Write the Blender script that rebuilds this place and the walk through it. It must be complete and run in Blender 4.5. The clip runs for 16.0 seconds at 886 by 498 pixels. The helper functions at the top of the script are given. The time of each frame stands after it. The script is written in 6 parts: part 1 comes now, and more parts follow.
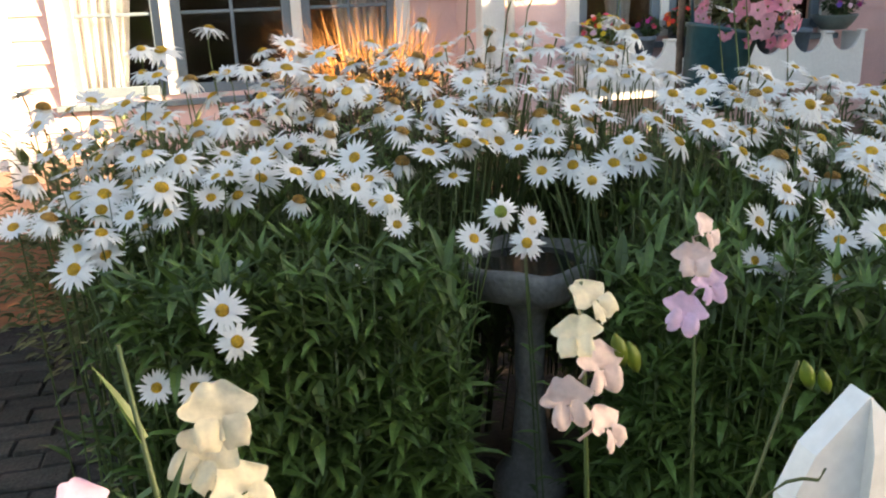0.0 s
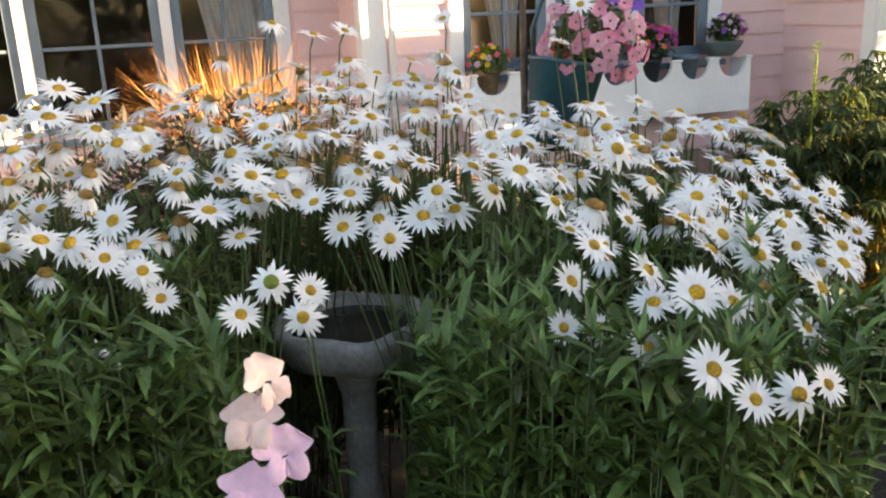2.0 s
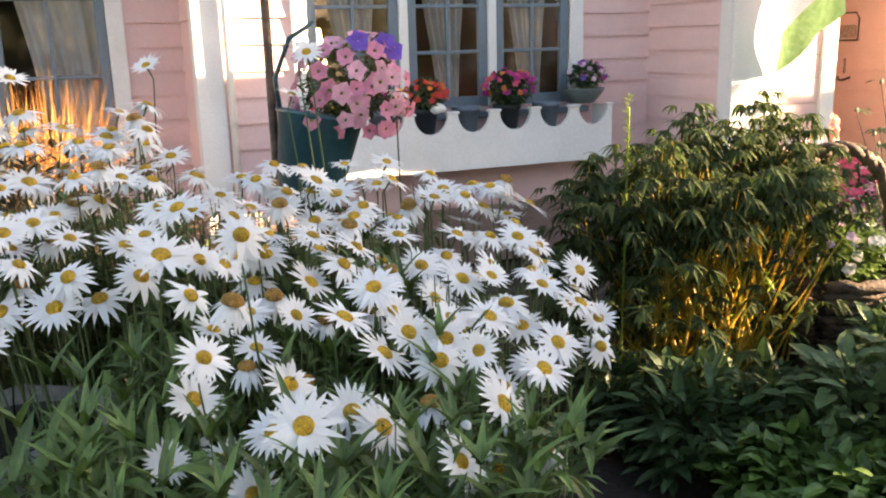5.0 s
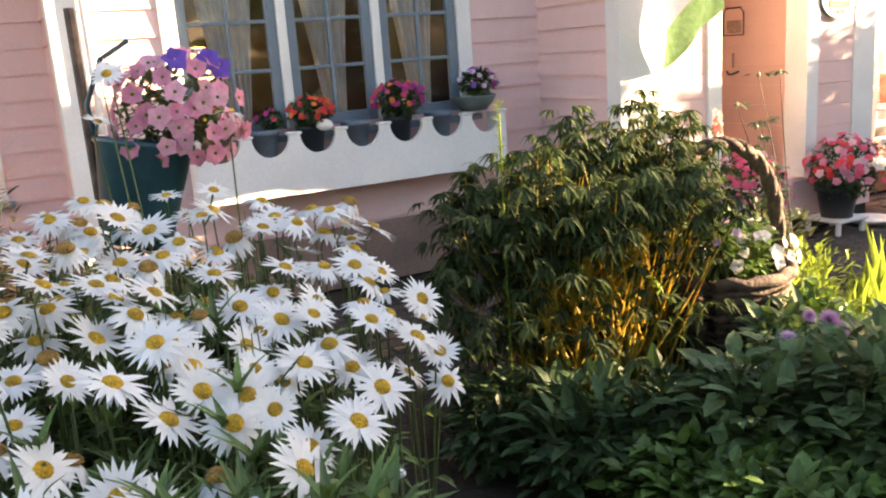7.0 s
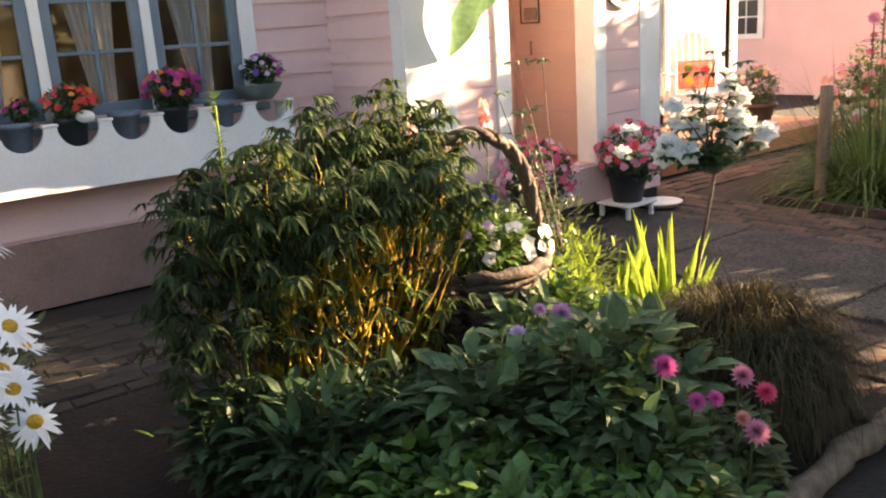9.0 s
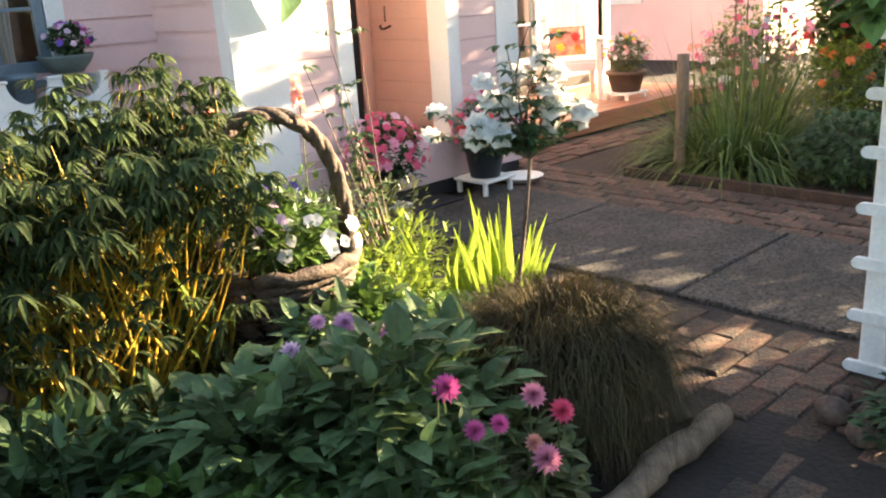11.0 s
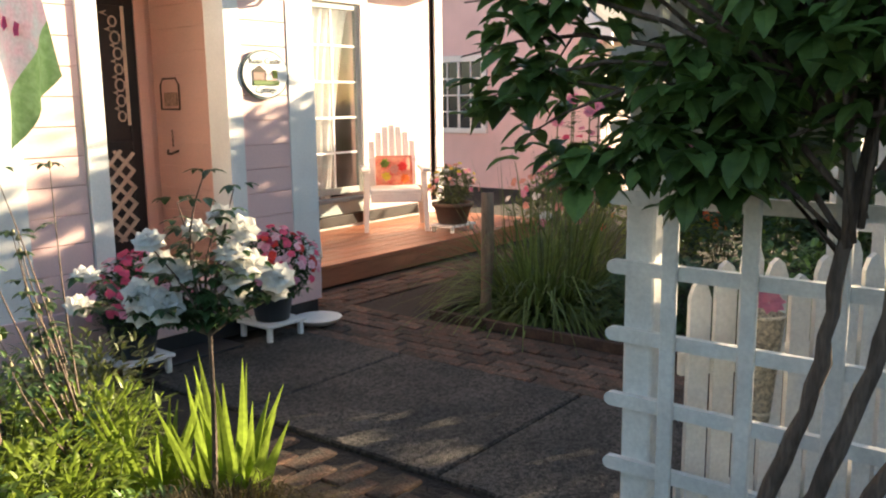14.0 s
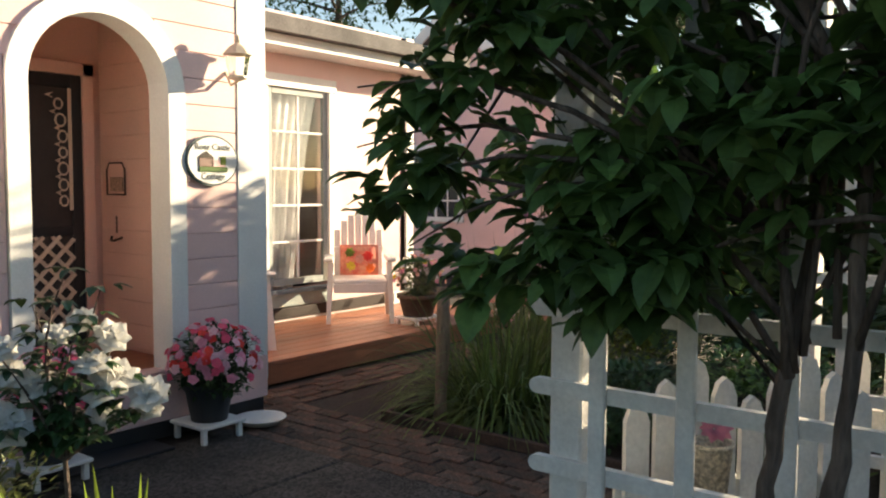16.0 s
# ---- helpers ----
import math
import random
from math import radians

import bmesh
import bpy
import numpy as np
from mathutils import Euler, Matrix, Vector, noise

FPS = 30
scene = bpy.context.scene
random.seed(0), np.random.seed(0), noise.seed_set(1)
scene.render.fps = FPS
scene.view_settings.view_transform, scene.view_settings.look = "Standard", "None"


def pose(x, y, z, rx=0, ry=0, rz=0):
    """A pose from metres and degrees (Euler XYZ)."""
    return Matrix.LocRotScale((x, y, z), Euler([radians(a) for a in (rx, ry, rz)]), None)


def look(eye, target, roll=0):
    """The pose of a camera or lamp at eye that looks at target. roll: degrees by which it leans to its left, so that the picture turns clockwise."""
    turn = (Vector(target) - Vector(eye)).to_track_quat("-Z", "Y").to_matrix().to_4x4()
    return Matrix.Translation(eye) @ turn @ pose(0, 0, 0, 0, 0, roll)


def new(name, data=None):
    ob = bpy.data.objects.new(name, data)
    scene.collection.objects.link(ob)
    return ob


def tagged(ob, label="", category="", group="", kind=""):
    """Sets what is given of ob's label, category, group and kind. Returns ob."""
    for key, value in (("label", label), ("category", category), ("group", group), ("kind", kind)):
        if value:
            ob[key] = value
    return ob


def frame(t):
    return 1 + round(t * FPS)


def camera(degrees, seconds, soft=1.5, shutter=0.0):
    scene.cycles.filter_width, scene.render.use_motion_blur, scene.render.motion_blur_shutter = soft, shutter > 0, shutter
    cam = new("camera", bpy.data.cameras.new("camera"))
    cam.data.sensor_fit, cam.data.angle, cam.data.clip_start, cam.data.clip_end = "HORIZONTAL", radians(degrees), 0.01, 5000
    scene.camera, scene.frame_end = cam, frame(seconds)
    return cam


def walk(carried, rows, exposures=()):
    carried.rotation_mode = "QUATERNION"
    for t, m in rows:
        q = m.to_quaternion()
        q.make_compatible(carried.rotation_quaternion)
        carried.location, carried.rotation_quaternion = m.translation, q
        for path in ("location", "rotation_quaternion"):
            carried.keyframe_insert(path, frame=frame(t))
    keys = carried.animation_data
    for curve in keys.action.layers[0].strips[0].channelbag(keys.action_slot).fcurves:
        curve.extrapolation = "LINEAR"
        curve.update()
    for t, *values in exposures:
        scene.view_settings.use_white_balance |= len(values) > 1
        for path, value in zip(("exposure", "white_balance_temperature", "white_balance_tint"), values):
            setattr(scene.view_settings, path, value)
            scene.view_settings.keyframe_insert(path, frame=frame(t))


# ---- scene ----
cam = camera(55.0, 16.0, soft=2.1)
METRES, EYE, TILT, LEAN, TURN = 3.3, 1.42, 0.0, 0.0, -12.2
ROWS = [
    (0.0, 0.0, 0.0, 0.0, -0.61, -17.56, 1.93),
    (0.5, 0.0195, 0.0065, -0.002, -0.26, -16.7, 2.51),
    (1.0, 0.0389, 0.0251, -0.0053, -1.15, -15.57, 2.85),
    (1.5, 0.065, 0.0489, -0.0029, -2.39, -15.63, 2.47),
    (2.0, 0.0903, 0.0699, -0.0023, -5.34, -15.85, 2.65),
    (2.5, 0.1048, 0.0811, -0.0012, -8.22, -15.73, 3.05),
    (3.0, 0.1198, 0.0893, -0.0017, -9.64, -15.18, 3.51),
    (3.5, 0.152, 0.1043, -0.0014, -9.26, -14.64, 2.65),
    (4.0, 0.1892, 0.1155, 0.0008, -8.88, -14.04, 1.64),
    (6.5, 0.2875, 0.1791, -0.0072, -14.04, -13.17, 3.29),
    (7.0, 0.3061, 0.1811, -0.0057, -15.67, -13.11, 4.07),
    (7.5, 0.3411, 0.1788, -0.004, -16.43, -13.5, 3.98),
    (8.0, 0.38, 0.1754, -0.0034, -16.95, -13.5, 3.21),
    (8.5, 0.4059, 0.1755, -0.0067, -19.64, -13.68, 3.38),
    (9.0, 0.4392, 0.1845, -0.0134, -25.33, -14.65, 3.67),
    (9.5, 0.4825, 0.1973, -0.0142, -28.9, -15.65, 3.6),
    (12.0, 0.6659, 0.2559, -0.0194, -34.27, -17.39, 3.28),
    (12.5, 0.7138, 0.278, -0.0169, -37.63, -16.01, 3.42),
    (13.0, 0.7521, 0.2804, -0.0159, -39.79, -14.71, 3.41),
    (13.5, 0.7947, 0.2734, -0.0088, -39.53, -12.47, 1.77),
    (14.0, 0.8181, 0.2698, -0.0066, -39.57, -9.92, 0.7),
    (14.5, 0.8325, 0.2729, -0.0047, -39.91, -7.84, 1.07),
    (15.0, 0.8605, 0.2831, -0.0039, -40.63, -6.07, 0.8),
    (15.5, 0.8937, 0.2907, -0.0016, -40.55, -4.64, -0.37),
    (16.0, 0.9187, 0.2932, -0.0015, -40.26, -4.11, -0.34),
]

walk(cam, [(t, pose(0, 0, EYE, TILT, LEAN, TURN) @ pose(METRES * x, METRES * y, METRES * z, 90 + pitch, roll, yaw)) for t, x, y, z, yaw, pitch, roll in ROWS],
     exposures=[(0.0, 3.3, 7900, 14), (2.5, 3.5, 8200, 18), (4.0, 3.5, 8100, 19), (8.0, 3.35, 7900, 20), (9.0, 3.18, 7700, 18), (9.5, 3.42, 7000, 10), (12.0, 3.52, 7200, 12), (13.0, 3.05, 6800, 9), (14.5, 2.2, 6700, 8), (16.0, 1.85, 6600, 7)])

# ---- light ----
SUN_AZ, SUN_EL = -20.0, 15.0  # degrees from the +x axis, and above the horizon
world = bpy.data.worlds.new("world")
scene.world = world
world.use_nodes = True
wn = world.node_tree
sky = wn.nodes.new("ShaderNodeTexSky")
sky.sky_type, sky.sun_disc = "NISHITA", False
sky.sun_elevation, sky.sun_rotation = radians(SUN_EL), radians(90 - SUN_AZ)
wn.links.new(sky.outputs[0], wn.nodes["Background"].inputs[0])
wn.nodes["Background"].inputs[1].default_value = 0.060
sun_data = bpy.data.lights.new("sun", "SUN")
sun_data.energy, sun_data.angle, sun_data.color = 5.0, radians(0.5), (1.0, 0.80, 0.55)
sun_dir = Vector((math.cos(radians(SUN_AZ)) * math.cos(radians(SUN_EL)), math.sin(radians(SUN_AZ)) * math.cos(radians(SUN_EL)), math.sin(radians(SUN_EL))))
new("sun", sun_data).matrix_world = look(sun_dir * 60, (0, 0, 0))

# ---- materials ----
MATS = {}


def mat(name, color, rough=0.6, metal=0.0, vary=0.12, scale=6.0, fine=60.0, bump=0.15, spread=0.0, trans=0.0, stretch=(1, 1, 1), second=None, spots=0.0, island=0.0):
    """A node material: base colour with coarse and fine variation and relief."""
    if name in MATS:
        return MATS[name]
    m = bpy.data.materials.new(name)
    m.use_nodes = True
    t = m.node_tree
    b = t.nodes["Principled BSDF"]
    coord = t.nodes.new("ShaderNodeTexCoord")
    mapping = t.nodes.new("ShaderNodeMapping")
    mapping.inputs["Scale"].default_value = stretch
    t.links.new(coord.outputs["Object"], mapping.inputs[0])
    coarse = t.nodes.new("ShaderNodeTexNoise")
    coarse.inputs["Scale"].default_value, coarse.inputs["Detail"].default_value = scale, 6
    grain = t.nodes.new("ShaderNodeTexNoise")
    grain.inputs["Scale"].default_value, grain.inputs["Detail"].default_value = fine, 4
    for n in (coarse, grain):
        t.links.new(mapping.outputs[0], n.inputs["Vector"])
    mix = t.nodes.new("ShaderNodeMix")
    mix.data_type = "RGBA"
    dark = second or tuple(c * (1 - vary * 2) for c in color)
    mix.inputs["A"].default_value, mix.inputs["B"].default_value = (*dark, 1), (*color, 1)
    ramp = t.nodes.new("ShaderNodeMapRange")
    ramp.inputs["From Min"].default_value, ramp.inputs["From Max"].default_value = 0.35, 0.65
    t.links.new(coarse.outputs["Fac"], ramp.inputs["Value"])
    t.links.new(ramp.outputs[0], mix.inputs["Factor"])
    hsv = t.nodes.new("ShaderNodeHueSaturation")
    t.links.new(mix.outputs["Result"], hsv.inputs["Color"])
    val = t.nodes.new("ShaderNodeMapRange")
    val.inputs["From Min"].default_value, val.inputs["From Max"].default_value = 0.3, 0.7
    val.inputs["To Min"].default_value, val.inputs["To Max"].default_value = 1 - vary, 1 + vary
    t.links.new(grain.outputs["Fac"], val.inputs["Value"])
    last = val.outputs[0]
    if spread or island:
        src = t.nodes.new("ShaderNodeNewGeometry" if island else "ShaderNodeObjectInfo")
        pick = t.nodes.new("ShaderNodeMapRange")
        amount = island or spread
        pick.inputs["To Min"].default_value, pick.inputs["To Max"].default_value = 1 - amount, 1 + amount
        t.links.new(src.outputs["Random Per Island" if island else "Random"], pick.inputs["Value"])
        mul = t.nodes.new("ShaderNodeMath")
        mul.operation = "MULTIPLY"
        t.links.new(last, mul.inputs[0])
        t.links.new(pick.outputs[0], mul.inputs[1])
        last = mul.outputs[0]
    if spots:
        pebbles = t.nodes.new("ShaderNodeTexVoronoi")
        pebbles.inputs["Scale"].default_value = 75
        t.links.new(mapping.outputs[0], pebbles.inputs["Vector"])
        cell = t.nodes.new("ShaderNodeSeparateColor")
        t.links.new(pebbles.outputs["Color"], cell.inputs[0])
        tone = t.nodes.new("ShaderNodeMapRange")
        tone.inputs["To Min"].default_value, tone.inputs["To Max"].default_value = 1 - spots, 1 + spots
        t.links.new(cell.outputs[0], tone.inputs["Value"])
        both = t.nodes.new("ShaderNodeMath")
        both.operation = "MULTIPLY"
        t.links.new(last, both.inputs[0])
        t.links.new(tone.outputs[0], both.inputs[1])
        last = both.outputs[0]
    t.links.new(last, hsv.inputs["Value"])
    t.links.new(hsv.outputs[0], b.inputs["Base Color"])
    b.inputs["Roughness"].default_value, b.inputs["Metallic"].default_value = rough, metal
    if bump:
        bp = t.nodes.new("ShaderNodeBump")
        bp.inputs["Strength"].default_value, bp.inputs["Distance"].default_value = bump, 0.01
        t.links.new(grain.outputs["Fac"], bp.inputs["Height"])
        t.links.new(bp.outputs[0], b.inputs["Normal"])
    if trans:
        tr = t.nodes.new("ShaderNodeBsdfTranslucent")
        add = t.nodes.new("ShaderNodeMixShader")
        add.inputs[0].default_value = trans
        t.links.new(hsv.outputs[0], tr.inputs["Color"])
        t.links.new(b.outputs[0], add.inputs[1])
        t.links.new(tr.outputs[0], add.inputs[2])
        t.links.new(add.outputs[0], t.nodes["Material Output"].inputs[0])
    MATS[name] = m
    return m


def glass(name="glass"):
    if name in MATS:
        return MATS[name]
    m = bpy.data.materials.new(name)
    m.use_nodes = True
    b = m.node_tree.nodes["Principled BSDF"]
    b.inputs["Roughness"].default_value, b.inputs["Transmission Weight"].default_value = 0.03, 1.0
    b.inputs["Base Color"].default_value, b.inputs["IOR"].default_value = (0.93, 0.96, 0.96, 1), 1.45
    MATS[name] = m
    return m


PINK = mat("pink_paint", (0.80, 0.55, 0.53), 0.55, vary=0.05, scale=2.0, fine=90, bump=0.06, spread=0.03)
PEACH = mat("alcove_paint", (0.80, 0.52, 0.44), 0.55, vary=0.05, scale=2.0, fine=90, bump=0.06, spread=0.03)
TAN = mat("foundation_paint", (0.27, 0.18, 0.15), 0.75, vary=0.12, scale=3, fine=70, bump=0.2)
WHITE = mat("white_paint", (0.80, 0.79, 0.77), 0.5, vary=0.05, scale=3, fine=80, bump=0.08)
WEATHER = mat("weathered_white_paint", (0.80, 0.78, 0.74), 0.6, vary=0.08, scale=9, fine=80, bump=0.2)
BLUE = mat("blue_grey_paint", (0.15, 0.20, 0.245), 0.5, vary=0.07, fine=80, bump=0.08)
# Black of the door and mat; also the shade strip under the entry wall.
BLACK = mat("black_paint_and_shade", (0.022, 0.024, 0.028), 0.5, vary=0.1)
# Near black, so the dimness of the unlit rooms is in the colour.
DARKROOM = mat("unlit_interior", (0.030, 0.019, 0.015), 0.8, vary=0.2, scale=1.5)
CURTAIN = mat("lace_curtain", (0.82, 0.80, 0.80), 0.9, vary=0.08, scale=20, fine=150, trans=0.3)
SOIL = mat("soil", (0.034, 0.025, 0.019), 0.95, vary=0.3, scale=3, fine=45, bump=1.0, second=(0.016, 0.012, 0.010))
CONCRETE = mat("aggregate_concrete", (0.068, 0.058, 0.050), 0.9, vary=0.4, scale=2.2, fine=110, bump=1.0, second=(0.034, 0.031, 0.028), spots=0.75)
BRICK = mat("paving_brick", (0.125, 0.066, 0.043), 0.95, vary=0.35, scale=9, fine=70, bump=1.0, second=(0.056, 0.046, 0.035), spread=0.45, spots=0.3)
# Darker copy of the paving brick: shade on two strips put into its colour.
SHADEBRICK = mat("shaded_brick", (0.046, 0.036, 0.030), 0.95, vary=0.3, scale=9, fine=70, bump=1.0, second=(0.026, 0.027, 0.020), spread=0.4)
DECK = mat("deck_stain", (0.42, 0.17, 0.09), 0.45, vary=0.14, scale=3, fine=40, bump=0.15, stretch=(0.2, 3, 3), spread=0.1)
OLDWOOD = mat("grey_wood", (0.24, 0.17, 0.115), 0.85, vary=0.25, scale=6, fine=50, bump=0.6, stretch=(4, 4, 0.5))
BARK = mat("bark", (0.17, 0.125, 0.10), 0.9, vary=0.3, scale=12, fine=60, bump=0.9, stretch=(2, 2, 0.4))
STONE = mat("cast_stone", (0.33, 0.32, 0.30), 0.9, vary=0.2, scale=8, fine=70, bump=0.5)
ROOF = mat("roof_shingle", (0.16, 0.15, 0.15), 0.9, vary=0.2, scale=4, fine=60, bump=0.5)
LEAF = mat("daisy_leaf", (0.105, 0.18, 0.04), 0.5, vary=0.2, scale=8, fine=60, island=0.35, trans=0.22)
STEM = mat("green_stem", (0.085, 0.13, 0.04), 0.5, vary=0.15, scale=8, trans=0.1)
PETAL = mat("white_petal", (0.84, 0.84, 0.82), 0.6, vary=0.03, scale=30, fine=200, bump=0.05, trans=0.3)
DISC = mat("daisy_centre", (0.82, 0.46, 0.03), 0.8, vary=0.25, scale=60, fine=400, bump=1.0, spread=0.2)


# ---- mesh helpers ----
def link_mesh(name, verts, faces, material, parent=None, label="", smooth=False):
    me = bpy.data.meshes.new(name)
    me.from_pydata([tuple(v) for v in verts], [], faces)
    me.materials.append(material)
    if smooth:
        me.shade_smooth()
    ob = new(name, me)
    if parent:
        ob.parent = parent
    if label:
        ob["label"] = label
    return ob


def part(name, bm, material, parent=None, label="", smooth=False):
    """Links a bmesh as one mesh object under a thing or a part."""
    me = bpy.data.meshes.new(name)
    bm.normal_update()
    bm.to_mesh(me)
    bm.free()
    me.materials.append(material)
    if smooth:
        me.shade_smooth()
    ob = new(name, me)
    if parent:
        ob.parent = parent
    if label:
        ob["label"] = label
    return ob


def thing(name, x, y, z, label, category, group="", kind="", rz=0):
    ob = new(name)
    ob.empty_display_size = 0.05
    ob.matrix_world = pose(x, y, z, 0, 0, rz)
    return tagged(ob, label, category, group, kind)


def box(bm, lo, hi, bevel=0.0, m=None):
    a, b = Vector(lo), Vector(hi)
    res = bmesh.ops.create_cube(bm, size=1.0)
    vs = res["verts"]
    for v in vs:
        v.co = Vector(((a.x + b.x) / 2 + v.co.x * (b.x - a.x), (a.y + b.y) / 2 + v.co.y * (b.y - a.y), (a.z + b.z) / 2 + v.co.z * (b.z - a.z)))
    if bevel:
        es = list({e for v in vs for e in v.link_edges})
        out = bmesh.ops.bevel(bm, geom=es, offset=bevel, segments=1, affect="EDGES", profile=0.7)
        vs = list({v for f in out["faces"] for v in f.verts} | {v for v in vs if v.is_valid})
    if m:
        bmesh.ops.transform(bm, matrix=m, verts=[v for v in vs if v.is_valid])
    return bm


def slab(name, lo, hi, material, parent=None, label="", bevel=0.004):
    return part(name, box(bmesh.new(), lo, hi, bevel), material, parent, label)


def lathe(bm, profile, steps=28, centre=(0, 0)):
    """Turns (radius, z) pairs round the z axis."""
    rings = []
    for r, z in profile:
        rings.append([bm.verts.new((centre[0] + max(r, 1e-4) * math.cos(2 * math.pi * i / steps), centre[1] + max(r, 1e-4) * math.sin(2 * math.pi * i / steps), z)) for i in range(steps)])
    for a, b in zip(rings, rings[1:]):
        for i in range(steps):
            j = (i + 1) % steps
            bm.faces.new((a[i], a[j], b[j], b[i]))
    return bm


def tube(verts, faces, points, radii, sides=5):
    """Adds a tapering tube along points to lists of verts and faces."""
    base = len(verts)
    n = len(points)
    for k, p in enumerate(points):
        p = Vector(p)
        d = (Vector(points[min(k + 1, n - 1)]) - Vector(points[max(k - 1, 0)]))
        d = d.normalized() if d.length > 1e-9 else Vector((0, 0, 1))
        u = d.orthogonal().normalized()
        w = d.cross(u)
        r = radii[k] if hasattr(radii, "__len__") else radii
        for i in range(sides):
            a = 2 * math.pi * i / sides
            verts.append(p + (u * math.cos(a) + w * math.sin(a)) * r)
    for k in range(n - 1):
        for i in range(sides):
            j = (i + 1) % sides
            faces.append((base + k * sides + i, base + k * sides + j, base + (k + 1) * sides + j, base + (k + 1) * sides + i))
    faces.append(tuple(base + i for i in reversed(range(sides))))
    faces.append(tuple(base + (n - 1) * sides + i for i in range(sides)))


def blade(verts, faces, base, direction, length, width, droop=0.3, up=None, fold=0.25, segs=3, round_tip=0.5):
    """Adds one leaf: a folded, bent blade of two strips."""
    d = Vector(direction).normalized()
    side = d.cross(Vector(up or (0, 0, 1)))
    if side.length < 1e-3:
        side = Vector((1, 0, 0))
    side.normalize()
    nrm = side.cross(d)
    p = Vector(base)
    start = len(verts)
    for k in range(segs + 1):
        f = k / segs
        w = width * 0.5 * (math.sin(math.pi * min(1, (0.12 + 0.88 * f) ** round_tip * 0.999)) if k < segs else 0.02)
        dd = (d + Vector((0, 0, -1)) * droop * f * 1.6).normalized()
        if k:
            p = p + dd * (length / segs)
        n2 = side.cross(dd)
        verts.extend((p - side * w + n2 * w * fold, p, p + side * w + n2 * w * fold))
    for k in range(segs):
        a = start + 3 * k
        faces.append((a, a + 1, a + 4, a + 3))
        faces.append((a + 1, a + 2, a + 5, a + 4))

# ---- ground and paving ----
gv, gf = [], []
STEP = [-400, -60, -20] + [-6 + 0.5 * i for i in range(45)] + [30, 80, 400]
for gy in STEP:
    for gx in STEP:
        near = abs(gx) < 17 and abs(gy) < 17
        gv.append((gx, gy, -0.02 + (noise.noise((gx * 1.3, gy * 1.3, 3.0)) * 0.012 if near else 0)))
N = len(STEP)
for j in range(N - 1):
    for i in range(N - 1):
        gf.append((j * N + i, j * N + i + 1, (j + 1) * N + i + 1, (j + 1) * N + i))
tagged(link_mesh("ground", gv, gf, SOIL), "dark brown garden soil round the beds", "ground", kind="structure")

BX0, BX1 = 5.08, 7.02  # concrete walk between the beds, along y
walkway = tagged(new("pavement"), "dark exposed-aggregate concrete walk edged with worn brick", "pavement", kind="structure")
for y0, y1 in ((-4.0, -1.3), (-1.29, 0.75), (0.765, 2.2), (2.215, 3.35), (3.365, 4.28)):
    slab("concrete_slab", (BX0 + 0.1, y0, -0.06), (6.3, y1, 0.0), CONCRETE, walkway, bevel=0.008)

# ---- house ----
LAP = 0.148


def siding(wall, a, b, z0, z1, material, openings=()):
    """Lapped boards from a to b (plan points, outside on the right of a->b), leaving the openings (s0, s1, z0, z1)."""
    a, b = Vector((*a, 0)), Vector((*b, 0))
    d = (b - a).normalized()
    n = Vector((d.y, -d.x, 0))
    length = (b - a).length
    z = z0
    cache = {}
    while z < z1 - 0.02:
        top = min(z + LAP, z1)
        spans = [(0.0, length)]
        for s0, s1, o0, o1 in openings:
            if top > o0 + 0.01 and z < o1 - 0.01:
                spans = [p for u, v in spans for p in ((u, min(v, s0)), (max(u, s1), v)) if p[1] - p[0] > 0.01]
        for u, v in spans:
            key = (round(v - u, 3), round(top - z, 3))
            if key not in cache:
                w, hgt = key
                vs = [(0, 0, 0), (w, 0, 0), (w, -0.018, 0), (0, -0.018, 0), (0, 0, hgt), (w, 0, hgt), (w, -0.004, hgt), (0, -0.004, hgt)]
                fs = [(0, 1, 2, 3), (4, 7, 6, 5), (3, 2, 6, 7), (0, 4, 5, 1), (0, 3, 7, 4), (1, 5, 6, 2)]
                me = bpy.data.meshes.new("plank")
                me.from_pydata(vs, [], fs)
                me.materials.append(material)
                cache[key] = me
            ob = new("plank", cache[key])
            p = a + d * u
            ob.parent, ob.matrix_parent_inverse = wall, wall.matrix_basis.inverted()
            ob.matrix_basis = pose(p.x, p.y, z, 0, 0, math.degrees(math.atan2(d.y, d.x)))
        z += LAP


def wall(name, a, b, z0, z1, material, openings=(), thick=0.14, label=""):
    """A wall with real openings; the outside lies on the right of a->b."""
    a3, b3 = Vector((*a, 0)), Vector((*b, 0))
    d = (b3 - a3).normalized()
    n = Vector((d.y, -d.x, 0))
    length = (b3 - a3).length
    cuts = sorted({0.0, length, *(s for o in openings for s in o[:2])})
    lev = sorted({z0, z1, *(s for o in openings for s in o[2:4])})
    bm = bmesh.new()
    for u, v in zip(cuts, cuts[1:]):
        for p, q in zip(lev, lev[1:]):
            if any(o[0] <= u + 1e-4 and o[1] >= v - 1e-4 and o[2] <= p + 1e-4 and o[3] >= q - 1e-4 for o in openings):
                continue
            box(bm, (u, 0.0, p), (v, thick, q))
    bmesh.ops.remove_doubles(bm, verts=bm.verts, dist=0.0005)
    ob = part(name, bm, material)
    ob.matrix_world = pose(a[0], a[1], 0, 0, 0, math.degrees(math.atan2(d.y, d.x)))
    return tagged(ob, label, "wall", kind="structure")


